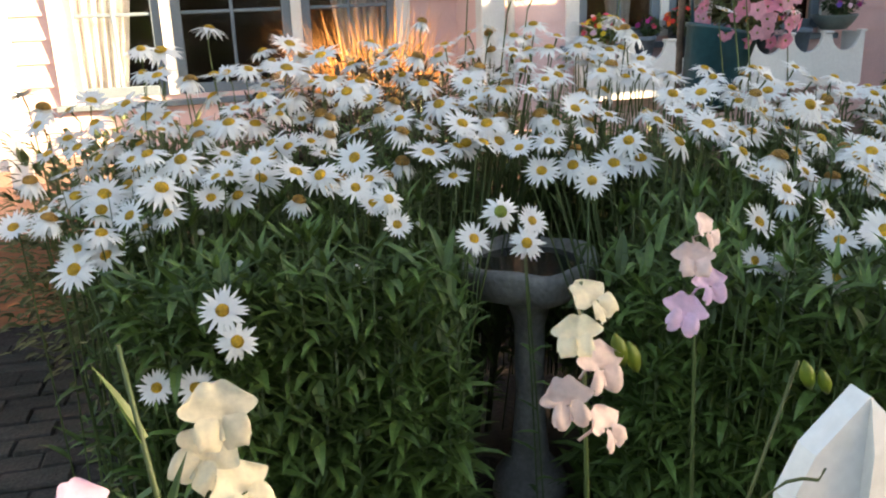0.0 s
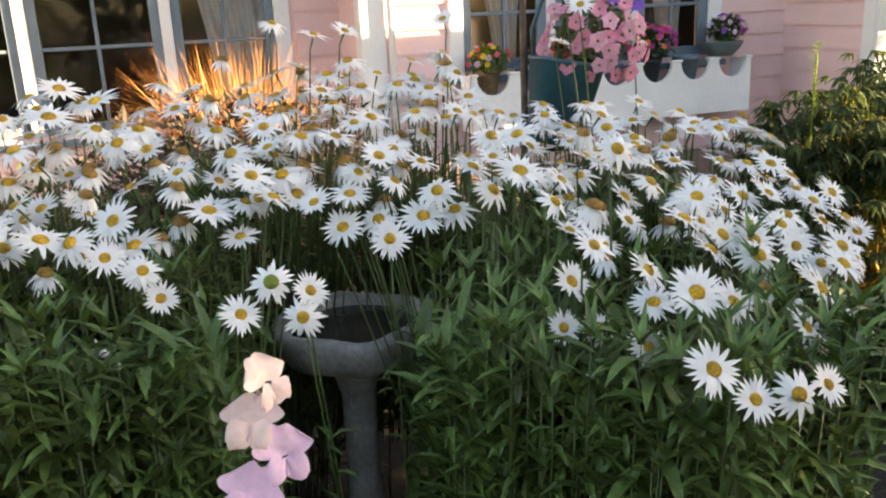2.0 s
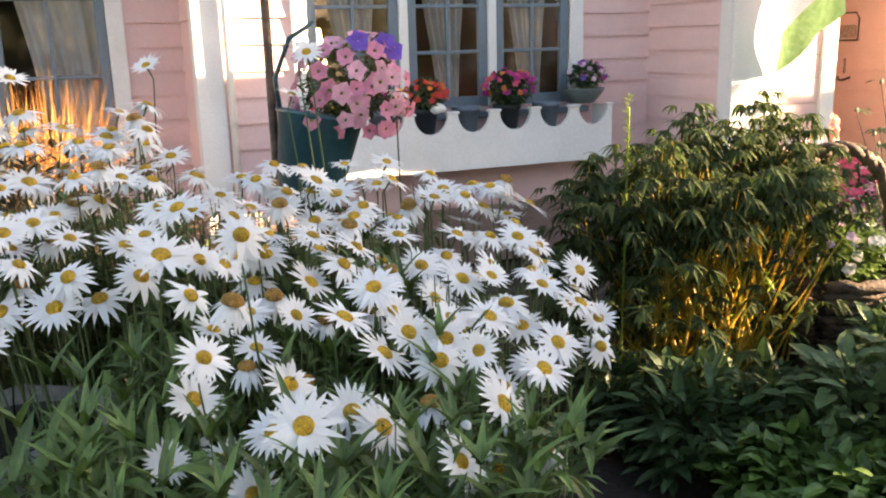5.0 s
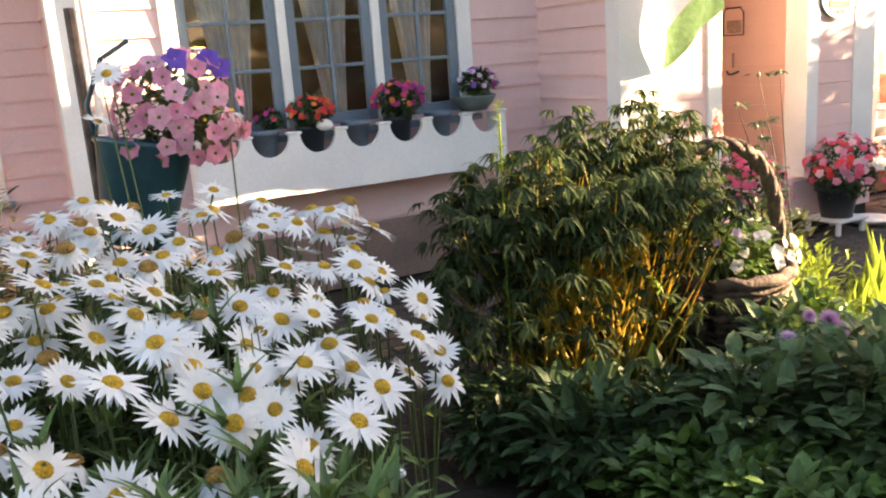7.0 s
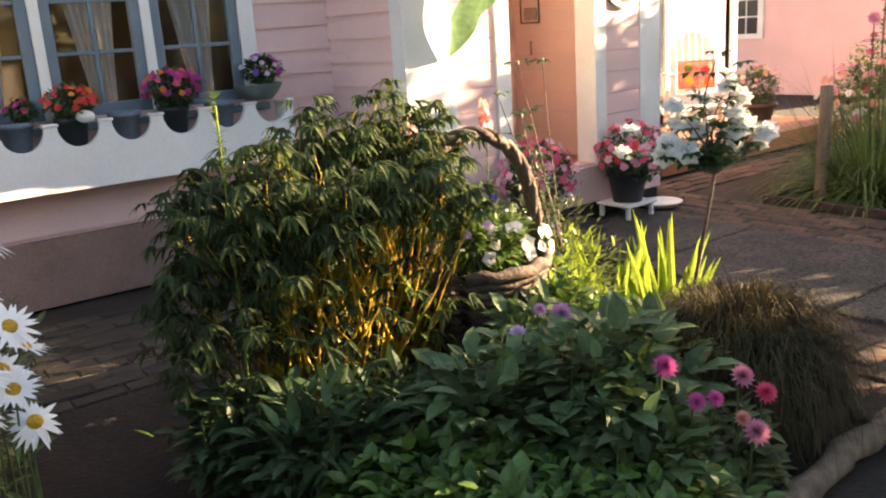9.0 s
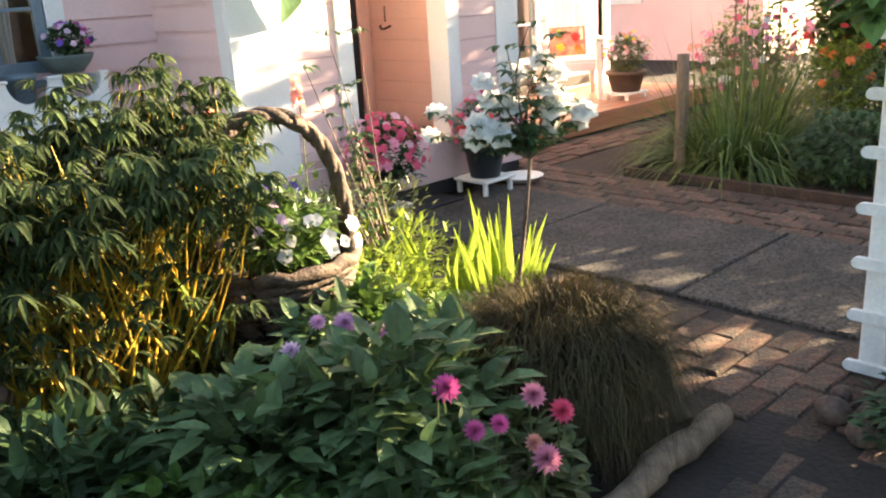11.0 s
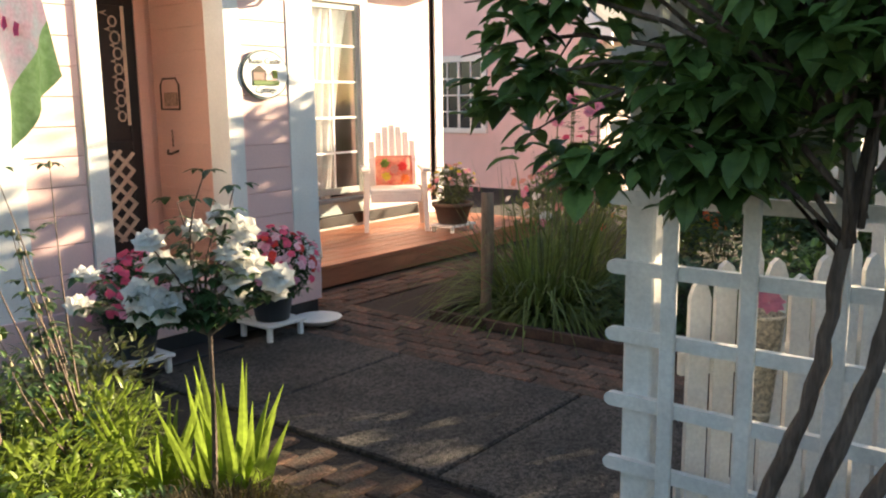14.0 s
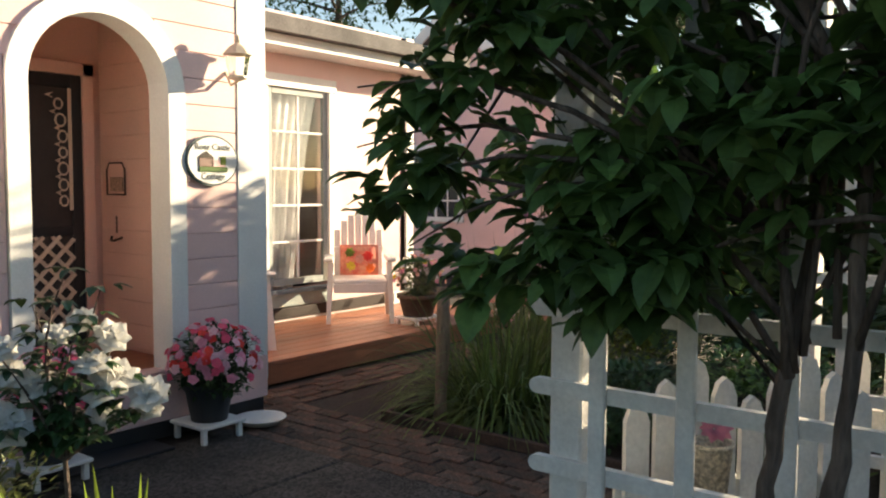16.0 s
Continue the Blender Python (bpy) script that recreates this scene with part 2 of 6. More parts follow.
def sided_wall(name, a, b, openings=(), z0=0.0, z1=3.0, base=0.40, label="pink lapped-board house wall", mat_=None):
    ob = wall(name, a, b, z0, z1, mat_ or PINK, openings, label=label)
    siding(ob, a, b, base, z1, mat_ or PINK, openings)
    return ob


YA, YB, YC = 6.0, 5.3, 4.45
XW, XD, XS = 1.46, 4.45, 6.70
WA = ((-1.12, -0.53), (-0.46, 0.31), (0.38, 1.02))
OPEN_A = [(-1.12 + 4.0, 1.02 + 4.0, 0.75, 2.25)]
wall_a = sided_wall("wall_west", (-4.0, YA), (XW, YA), OPEN_A)
wall_w1 = sided_wall("wall_return", (XW, YA), (XW, YB))
OPEN_B = [(2.08 - XW, 3.82 - XW, 1.02, 2.25)]
wall_b = sided_wall("wall_bay", (XW, YB), (XD, YB), OPEN_B)
wall_d = sided_wall("wall_porch_side", (XD, YB), (XD, YC), base=0.30)

# entry wall with an arched opening
AX0, AX1, ASILL, ASPRING = 5.23, 6.02, 0.37, 1.93
ACX, AR = (AX0 + AX1) / 2, (AX1 - AX0) / 2


def arch_wall(bm, x0, x1, z0, z1, y0, y1, r, rise=1.0):
    """A wall slab with an arched hole of half width r about ACX."""
    pts = [(ACX - r, ASILL)] + [(ACX - r * math.cos(math.pi * i / 20), ASPRING + rise * r * math.sin(math.pi * i / 20)) for i in range(21)] + [(ACX + r, ASILL)]
    for (xa, za), (xb, zb) in zip(pts, pts[1:]):
        if abs(xb - xa) < 1e-6:
            continue
        quad = [(xa, za), (xb, zb), (xb, z1), (xa, z1)]
        f = [bm.verts.new((x, y0, z)) for x, z in quad]
        g = [bm.verts.new((x, y1, z)) for x, z in quad]
        bm.faces.new(f), bm.faces.new(g[::-1])
        for i in range(4):
            j = (i + 1) % 4
            bm.faces.new((f[i], g[i], g[j], f[j]))
    box(bm, (x0, y0, z0), (ACX - r, y1, z1))
    box(bm, (ACX + r, y0, z0), (x1, y1, z1))
    box(bm, (ACX - r, y0, z0), (ACX + r, y1, ASILL))
    return bm


entry = tagged(part("wall_entry", arch_wall(bmesh.new(), XD, XS, 0.2, 3.0, YC, YC + 0.14, AR, 0.95), PINK), "cream-pink lapped entry wall with an arched doorway", "wall", kind="structure")


def arch_half(z):
    return AR if z < ASPRING else AR * math.sqrt(max(0.0, 1 - ((z - ASPRING) / (0.95 * AR)) ** 2))


zz = 0.40
while zz < 2.95:
    top = min(zz + LAP, 3.0)
    half = max(arch_half(zz + 0.5 * LAP), 0) + 0.112 if zz < ASPRING + AR else 0
    for u, v in (((4.802, ACX - half), (ACX + half, 6.498)) if half > 0 else ((4.802, 6.498),)):
        slab("plank", (u, YC - 0.018, zz + 0.004), (v, YC - 0.001, top), PINK, entry, bevel=0.002)
    zz += LAP

# arch trim
bm = bmesh.new()
outer, inner = AR + 0.105, AR - 0.004
ring = []
for i in range(-1, 22):
    if i < 0:
        pi_, po = (ACX - inner, ASILL), (ACX - outer, ASILL)
    elif i > 20:
        pi_, po = (ACX + inner, ASILL), (ACX + outer, ASILL)
    else:
        a = math.pi * i / 20
        pi_ = (ACX - inner * math.cos(a), ASPRING + 0.95 * inner * math.sin(a))
        po = (ACX - outer * math.cos(a), ASPRING + (0.95 * AR + 0.105) * math.sin(a))
    ring.append([bm.verts.new((pi_[0], YC - 0.035, pi_[1])), bm.verts.new((po[0], YC - 0.035, po[1])), bm.verts.new((po[0], YC + 0.0, po[1])), bm.verts.new((pi_[0], YC + 0.15, pi_[1]))])
for p, q in zip(ring, ring[1:]):
    for i in range(4):
        j = (i + 1) % 4
        bm.faces.new((p[i], p[j], q[j], q[i]))
tagged(part("arch_trim", bm, WHITE), "white moulded trim round the arched doorway", "trim", kind="structure")

# corner boards and casings
def board(name, lo, hi, label="white painted corner board", material=None):
    return tagged(slab(name, lo, hi, material or WHITE, bevel=0.003), label, "trim", kind="structure")


board("trim_corner", (XD - 0.022, YC - 0.024, 0.2), (4.80, YC - 0.001, 3.0))
board("trim_corner", (XD - 0.024, YC, 0.2), (XD - 0.001, YC + 0.1, 3.0))
board("trim_corner", (6.50, YC - 0.024, 0.2), (XS + 0.022, YC - 0.001, 3.0))
board("trim_corner", (XW - 0.022, YB - 0.024, 0.2), (XW + 0.13, YB - 0.001, 3.0))
board("trim_corner", (XW - 0.024, YB, 0.2), (XW - 0.001, YB + 0.12, 3.0))
pv, pf = [], []
tube(pv, pf, [(XW + 0.16, YB - 0.05, 0.25), (XW + 0.16, YB - 0.05, 3.0)], 0.022, 10)
tagged(link_mesh("downspout", pv, pf, WHITE, smooth=True), "slim white downspout beside the corner board", "downspout", kind="structure")

# entry porch: side walls, back wall, ceiling, floor
wall("wall_alcove_east", (XS - 0.02, YC + 0.14), (XS - 0.02, 5.5), 0.2, 3.0, PINK, thick=0.0 + 0.1, label="pink side wall of the entry porch")
AE = AX1 + 0.20
alcove_e = wall("wall_alcove_lining", (AE, 5.45), (AE, YC + 0.14), 0.37, 2.6, PEACH, thick=0.1, label="salmon lapped lining of the entry porch")
z = 0.4
while z < 2.5:
    o = slab("plank", (AE - 0.012, YC + 0.145, z), (AE - 0.001, 5.44, z + LAP - 0.004), PEACH, bevel=0.001)
    o.parent, o.matrix_parent_inverse = alcove_e, alcove_e.matrix_basis.inverted()
    z += LAP
wall("wall_alcove_west", (AX0 - 0.12, YC + 0.14), (AX0 - 0.12, 5.45), 0.37, 2.6, PEACH, thick=0.1, label="salmon side of the entry porch")
wall("wall_alcove_back", (AX0 - 0.12, 5.45), (AE, 5.45), 0.37, 2.6, PEACH, thick=0.1, label="salmon back wall of the entry porch")
tagged(slab("ceiling_porch", (AX0 - 0.2, YC + 0.13, 2.55), (AE + 0.1, 5.5, 2.65), PEACH), "salmon ceiling of the entry porch", "ceiling", kind="structure")
tagged(slab("floor_porch", (AX0 - 0.2, YC + 0.02, 0.25), (AE + 0.1, 5.5, 0.366), DECK), "stained board floor of the entry porch", "floor", kind="structure")
# This strip's black stands for the shade gap under the wall.
tagged(slab("step", (XD + 0.1, YC - 0.03, 0.0), (XS - 0.02, YC + 0.1, 0.1), BLACK), "black strip coloured as the shade under the entry wall", "foundation", kind="structure")
board("trim_plinth", (XD + 0.0, YC - 0.045, 0.1), (XS - 0.0, YC - 0.026, 0.36), "pink painted plinth board under the entry", PINK)

# foundation band
tagged(slab("foundation", (XW, YB - 0.05, 0.0), (XD - 0.002, YB - 0.003, 0.38), TAN), "brown painted foundation skirt of the bay", "foundation", kind="structure")
tagged(slab("foundation", (-4.0, YA - 0.05, 0.0), (XW - 0.055, YA - 0.003, 0.38), TAN), "brown painted foundation skirt", "foundation", kind="structure")
tagged(slab("foundation", (XW - 0.05, YB, 0.0), (XW - 0.003, YA - 0.055, 0.38), TAN), "brown painted foundation skirt", "foundation", kind="structure")
tagged(slab("foundation", (XD - 0.05, YC + 0.15, 0.0), (XD - 0.003, YB - 0.055, 0.28), TAN), "brown painted foundation skirt", "foundation", kind="structure")

# roofs and the closing walls
tagged(slab("roof_main", (-4.4, 4.85, 3.0), (4.45, 12.0, 3.2), ROOF), "grey shingled house roof edge", "roof", kind="structure")
tagged(slab("roof_entry", (4.46, 4.3, 3.0), (6.95, 12.0, 3.2), ROOF), "grey shingled roof over the entry", "roof", kind="structure")
tagged(slab("wall_back", (-4.0, 9.0, 0.0), (10.6, 9.15, 3.0), DARKROOM), "inner wall seen through the windows, indoor shade put into its colour", "wall", kind="structure")
tagged(slab("wall_end_west", (-4.14, 6.0, 0.0), (-4.0, 9.15, 3.0), PINK), "pink west end wall of the house", "wall", kind="structure")
tagged(slab("floor_inside", (-4.0, 6.2, 0.2), (10.0, 9.0, 0.3), DARKROOM), "room floor with the indoor shade put into its colour", "floor", kind="structure")
tagged(slab("wall_inner_bay", (XW + 0.3, 7.6, 0.3), (XD + 0.2, 7.7, 3.0), DARKROOM), "room wall behind the bay window, indoor shade put into its colour", "wall", kind="structure")


def sash_window(name, x0, x1, z0, z1, y, lights, label, curtain_sides, cols=2, rows=3, sash=None, bars=None):
    """A casement group: white frame posts, painted sashes, muntins, panes, and curtains behind as things of their own."""
    w = tagged(new(name), label, "window", kind="structure")
    sash = sash or BLUE
    bars = bars or sash
    slab("window_frame", (x0 - 0.09, y - 0.03, z0 - 0.03), (x0, y + 0.02, z1), WHITE, w)
    slab("window_frame", (x1, y - 0.03, z0 - 0.03), (x1 + 0.10, y + 0.02, z1), WHITE, w)
    slab("window_frame", (x0 - 0.09, y - 0.032, z1 + 0.002), (x1 + 0.10, y + 0.02, z1 + 0.12), WHITE, w)
    slab("window_sill", (x0 - 0.12, y - 0.06, z0 - 0.07), (x1 + 0.13, y + 0.03, z0 - 0.032), BLUE, w)
    for k, (a, b) in enumerate(lights):
        if k:
            slab("mullion", (lights[k - 1][1], y - 0.025, z0), (a, y + 0.03, z1), WHITE, w)
        for p, q, r, s in ((a, a + 0.06, z0, z1), (b - 0.06, b, z0, z1), (a + 0.06, b - 0.06, z0, z0 + 0.065), (a + 0.06, b - 0.06, z1 - 0.06, z1)):
            slab("sash", (p, y - 0.005, r), (q, y + 0.035, s), sash, w)
        iw, ih = (b - a - 0.12), (z1 - z0 - 0.125)
        for i in range(1, cols):
            xm = a + 0.06 + iw * i / cols
            slab("muntin", (xm - 0.011, y + 0.0, z0 + 0.065), (xm + 0.011, y + 0.03, z1 - 0.06), bars, w)
        for j in range(1, rows):
            zm = z0 + 0.065 + ih * j / rows
            for i in range(cols):
                xa = a + 0.06 + iw * i / cols + (0.011 if i else 0)
                xb = a + 0.06 + iw * (i + 1) / cols - (0.011 if i < cols - 1 else 0)
                slab("muntin", (xa, y + 0.001, zm - 0.011), (xb, y + 0.029, zm + 0.011), bars, w)
        pane = slab("pane", (a + 0.05, y + 0.014, z0 + 0.055), (b - 0.05, y + 0.018, z1 - 0.05), glass(), w, bevel=0)
        pane.visible_shadow = False
        side = curtain_sides[k]
        if side:
            curtain(a + 0.02, b - 0.02, z0 - 0.05, z1 - 0.02, y + 0.10, side)
    return w


def curtain(x0, x1, z0, z1, y, side):
    """A gathered curtain drawn towards one side: wide at the top, narrow below."""
    cv, cf = [], []
    cols, rows_ = 44, 10
    for j in range(rows_ + 1):
        f = j / rows_
        z = z1 + (z0 - z1) * f
        wide = (0.98 - 0.45 * f ** 0.8)
        for i in range(cols + 1):
            g = i / cols
            x = x0 + (x1 - x0) * wide * g if side < 0 else x1 - (x1 - x0) * wide * g
            if side == 2:
                x = x0 + (x1 - x0) * (0.50 + 0.10 * f + (g - 0.5) * (0.92 - 0.72 * f ** 0.85))
            cv.append((x, y + 0.022 * math.sin(g * 38 + 2 * math.sin(f * 3)) * (0.6 + 0.5 * f) + 0.012 * math.sin(g * 13 + f * 2), z))
    for j in range(rows_):
        for i in range(cols):
            k = j * (cols + 1) + i
            cf.append((k, k + 1, k + cols + 2, k + cols + 1))
    ob = link_mesh("curtain", cv, cf, CURTAIN, smooth=True)
    return tagged(ob, "sheer off-white gathered curtain hanging behind the glass", "curtain", "window curtains")


sash_window("window_1", -1.12, 1.02, 0.75, 2.25, YA, WA, "blue-grey casement window group with white mullions", (-1, 0, 1))
WB = ((2.08, 2.645), (2.70, 3.235), (3.29, 3.82))
sash_window("window_2", 2.08, 3.82, 1.02, 2.25, YB, WB, "blue-grey three-part casement window above the planter", (2, 2, 2), rows=4)

# deck and the wall behind it
YW = 6.25
DZ = 0.17
deck = tagged(new("floor_deck"), "reddish-brown stained wooden porch deck", "deck", kind="structure")
k = 0
yb = 4.93
while yb < YW - 0.02:
    slab("plank", (XS + 0.03, yb, DZ - 0.03), (10.35, min(yb + 0.132, YW - 0.005), DZ), DECK, deck, bevel=0.004)
    yb += 0.137
slab("fascia", (XS + 0.03, 4.935, 0.0), (10.34, 4.965, DZ - 0.032), DECK, deck)
OPEN_W = [(8.30 - XS, 9.06 - XS, 0.46, 2.32)]
wall("wall_deck", (XS, YW), (10.3, YW), 0.0, 3.0, PINK, OPEN_W, label="cream-pink house wall behind the deck")
SAGEP = mat("sage_grey_paint", (0.30, 0.34, 0.33), 0.5, vary=0.07, fine=80, bump=0.08)
win3 = sash_window("window_3", 8.30, 9.06, 0.50, 2.32, YW, ((8.30, 9.06),), "tall sage-grey window with white muntins and curtains behind the deck", (-1,), rows=5, sash=SAGEP, bars=WHITE)
slab("lower_panel", (8.30, YW - 0.02, 0.305), (9.06, YW + 0.03, 0.428), SAGEP, win3, "solid sage-grey panel below the glass")
board("trim_base", (XS + 0.1, YW - 0.03, DZ + 0.002), (10.3, YW - 0.002, 0.30), "white base board along the deck wall")
board("trim_corner", (10.22, YW - 0.03, 0.302), (10.34, YW - 0.001, 3.0))
board("trim_corner", (7.8, YW - 0.03, 0.302), (7.95, YW - 0.001, 3.0))
wall("wall_deck_end", (10.3, YW), (10.3, 9.0), 0.0, 3.0, PINK, label="pink end wall of the house")
tagged(slab("roof_deck", (6.96, 5.9, 2.62), (10.7, 9.3, 2.72), WHITE), "white eaves over the deck wall", "roof", kind="structure")
tagged(slab("roof_deck_top", (6.96, 5.8, 2.722), (10.8, 9.4, 2.86), ROOF), "grey shingled roof over the deck wall", "roof", kind="structure")

# ---- plants: makers ----
R = random.Random(7)


def rnd(a, b):
    return R.uniform(a, b)


def flower_mesh(name, petals, length, width, material, droop=0.25, lift=0.15, inner=0.12, rows_=1, jitter=0.12, round_tip=0.75):
    """Petals round the z axis, facing up; one mesh that many flowers share."""
    v, f = [], []
    for row in range(rows_):
        for i in range(petals):
            a = 2 * math.pi * (i + 0.5 * row) / petals + rnd(-jitter, jitter)
            d = Vector((math.cos(a), math.sin(a), lift + rnd(-0.12, 0.12) + 0.25 * row))
            blade(v, f, d * length * inner, d, length * rnd(0.85, 1.08) * (1 - 0.15 * row), width * rnd(0.85, 1.15), droop * rnd(0.5, 1.4), fold=0.15, segs=3, round_tip=round_tip)
    me = bpy.data.meshes.new(name)
    me.from_pydata([tuple(p) for p in v], [], f)
    me.materials.append(material)
    me.shade_smooth()
    return me


def dome_mesh(name, r, h, material, steps=12):
    bm = bmesh.new()
    lathe(bm, [(r * math.cos(a), h * math.sin(a)) for a in (0, 0.4, 0.8, 1.2, 1.5)] + [(0, h * 0.93)], steps)
    me = bpy.data.meshes.new(name)
    bm.to_mesh(me)
    bm.free()
    me.materials.append(material)
    me.shade_smooth()
    return me


def aim(p, n, spin=0.0, size=1.0):
    q = Vector(n).normalized().to_track_quat("Z", "Y")
    return Matrix.LocRotScale(Vector(p), q @ Euler((0, 0, spin)).to_quaternion(), (size, size, size))


def piece(name, me, parent, m):
    """An object on shared mesh data, placed in the world, under parent."""
    ob = new(name, me)
    ob.parent = parent
    ob.matrix_parent_inverse = parent.matrix_basis.inverted() if parent.parent is None else Matrix()
    ob.matrix_basis = m
    return ob


def part_world(name, v, f, material, parent, label="", smooth=False):
    ob = link_mesh(name, v, f, material, None, label, smooth)
    ob.parent = parent
    ob.matrix_parent_inverse = parent.matrix_basis.inverted()
    return ob


def curve_points(a, b, bend, n=5):
    a, b, bend = Vector(a), Vector(b), Vector(bend)
    return [a.lerp(b, k / n) + bend * math.sin(math.pi * k / n) for k in range(n + 1)]


# ---- shasta daisies ----
DAISY = [flower_mesh("petals", 25, 0.036, 0.0085, PETAL, 0.18, 0.18), flower_mesh("petals", 22, 0.037, 0.0088, PETAL, 0.5, 0.05),
         flower_mesh("petals", 28, 0.033, 0.0078, PETAL, 0.1, 0.3, rows_=1), flower_mesh("petals", 18, 0.036, 0.0088, PETAL, 1.3, -0.1)]
CENTRE = dome_mesh("flower_centre", 0.0108, 0.0065, DISC)
OLDC = dome_mesh("flower_centre", 0.0135, 0.010, mat("spent_centre", (0.50, 0.26, 0.05), 0.85, vary=0.3, scale=60, fine=400, bump=1.0))
GREENC = dome_mesh("flower_centre", 0.0125, 0.010, mat("green_centre", (0.28, 0.36, 0.05), 0.8, vary=0.2, scale=60, fine=400, bump=1.0))


def y_front(x):
    return float(np.interp(x, [-0.55, -0.2, 0.3, 0.75, 1.05, 1.45, 1.75], [1.72, 1.62, 1.62, 1.5, 1.18, 1.25, 1.6]))


def y_back(x):
    return float(np.interp(x, [-0.55, 0.5, 1.2, 1.75], [2.15, 2.3, 2.25, 2.1]))


class Clump:
    pass


clumps = []
for ci in range(10):
    cx = -0.42 + 0.232 * ci
    cy = (y_front(cx) + y_back(cx)) / 2 + 0.08 * (-1) ** ci
    c = Clump()
    c.x, c.y = cx, cy
    c.ob = thing("shasta_daisy", cx, cy, -0.015, "tall white shasta daisy clump in full bloom", "daisy plant", "daisies in the front bed")
    c.sv, c.sf, c.lv, c.lf = [], [], [], []
    clumps.append(c)


def nearest_clump(x, y):
    return min(clumps, key=lambda c: (c.x - x) ** 2 + (c.y - y) ** 2)


def stem_leaves(c, pts, n, size):
    for _ in range(n):
        k = rnd(0.08, 0.9)
        i = min(int(k * (len(pts) - 1)), len(pts) - 2)
        p = pts[i].lerp(pts[i + 1], k * (len(pts) - 1) - i)
        a = rnd(0, 2 * math.pi)
        L = size * rnd(0.6, 1.25) * (1.1 - 0.5 * k)
        blade(c.lv, c.lf, p, (math.cos(a), math.sin(a), rnd(0.3, 1.3)), L, L * rnd(0.16, 0.26), rnd(0.2, 0.8), fold=0.35, segs=3, round_tip=0.8)


def daisy(x, y, z, n, kind=0, centre=None, size=1.0, leaves=5):
    c = nearest_clump(x, y)
    head = Vector((x, y, z))
    n = Vector(n).normalized()
    root = Vector((x + (c.x - x) * 0.55 + rnd(-0.05, 0.05), max(y, c.y - 0.2) * 0.5 + c.y * 0.5 + rnd(-0.05, 0.1), 0.0))
    if abs(root.x - 0.677) < 0.30 and abs(root.y - 2.05) < 0.32:
        root.y = 2.40 if y > 1.95 else 1.66
        root.x = root.x if y > 1.95 else (0.34 if x < 0.56 else 0.86)
    neck = head - n * 0.035
    pts = [root.lerp(neck, k / 6) for k in range(6)]
    for k, p in enumerate(pts):
        p.z = neck.z * (k / 6) ** 0.85
    pts += [neck, head - n * 0.004]
    tube(c.sv, c.sf, pts, [0.0024] * 6 + [0.0018, 0.003], 4)
    stem_leaves(c, pts[:6], leaves, 0.085)
    fl = piece("flower", DAISY[kind], c.ob, aim(head, n, rnd(0, 6), size * rnd(0.92, 1.1)))
    ce = new("flower_centre", centre or CENTRE)
    ce.parent = fl
    ce.location = (0, 0, 0.0012)


KEY = [(0.691, 1.667, 1.0), (0.456, 1.56, 0.98), (0.52, 1.56, 0.955), (0.40, 1.56, 0.93), (0.50, 1.53, 0.92), (1.37, 1.383, 0.97), (1.0, 1.09, 0.915), (1.14, 1.082, 0.855), (1.205, 1.10, 0.85), (1.08, 1.10, 0.85), (1.05, 1.456, 1.166),
       (0.271, 1.702, 0.932), (-0.09, 1.50, 0.86), (-0.07, 1.49, 0.80), (-0.23, 1.55, 0.70), (-0.16, 1.55, 0.69), (1.0, 1.42, 0.86), (0.92, 1.40, 0.88), (0.189, 1.70, 1.02), (0.25, 1.66, 1.0), (1.30, 1.3, 0.80)]
for k, p in enumerate(KEY):
    daisy(*p, (rnd(-0.2, 0.3), -0.9, rnd(0.35, 0.8)), kind=k % 3, centre=GREENC if k == 1 else None, size=1.12 if k in (1, 6, 7, 12, 13) else 1.0)
placed = [Vector(p) for p in KEY]
tries = 0
while len(placed) < 390 and tries < 9000:
    tries += 1
    x = rnd(-0.52, 1.78)
    f = R.random() ** 0.8
    y = y_front(x) + (y_back(x) - y_front(x)) * f
    z = 0.91 + (0.36 if x < 1.0 else 0.27) * f + rnd(-0.06, 0.06) - (0.10 if x < -0.25 else 0) - (0.06 if x > 1.3 else 0)
    if (0.28 < x < 0.95 and f < 0.35) or (x <= 0.28 and f < 0.22):
        continue
    p = Vector((x, y, z))
    if min((p - q).length for q in placed) < 0.052:
        continue
    placed.append(p)
    kind = R.choices((0, 1, 2, 3), (5, 4, 2, 2))[0]
    n = (0.25 * (x - 0.6) + rnd(-0.5, 0.5), -0.62 + 0.60 * f + rnd(-0.4, 0.3), 0.68 + 0.4 * f)
    if kind == 3:
        n = (rnd(-0.4, 0.4), rnd(-0.4, 0.1), 1)
    daisy(x, y, z, n, kind, OLDC if kind == 3 else None, rnd(1.05, 1.34))
for k in range(11):  # tall stragglers at the back
    x = rnd(0.5, 1.6)
    daisy(x, rnd(2.1, 2.35), rnd(1.26, 1.42), (rnd(-0.4, 0.4), rnd(-0.7, 0.1), 0.8), k % 4, OLDC if k % 4 == 3 else None, 1.0, leaves=3)
BUD = dome_mesh("bud", 0.008, 0.009, PETAL, 8)
for k in range(40):
    x = rnd(-0.3, 1.6)
    y = y_front(x) + rnd(0.0, 0.25)
    z = rnd(0.72, 0.92)
    if 0.34 < x < 0.78:
        continue
    c = nearest_clump(x, y)
    tube(c.sv, c.sf, curve_points((x, y + 0.12, 0.3), (x, y, z), (0.02, 0.02, 0)), 0.002, 4)
    piece("bud", BUD, c.ob, aim((x, y, z), (rnd(-0.4, 0.4), -0.3, 1)))
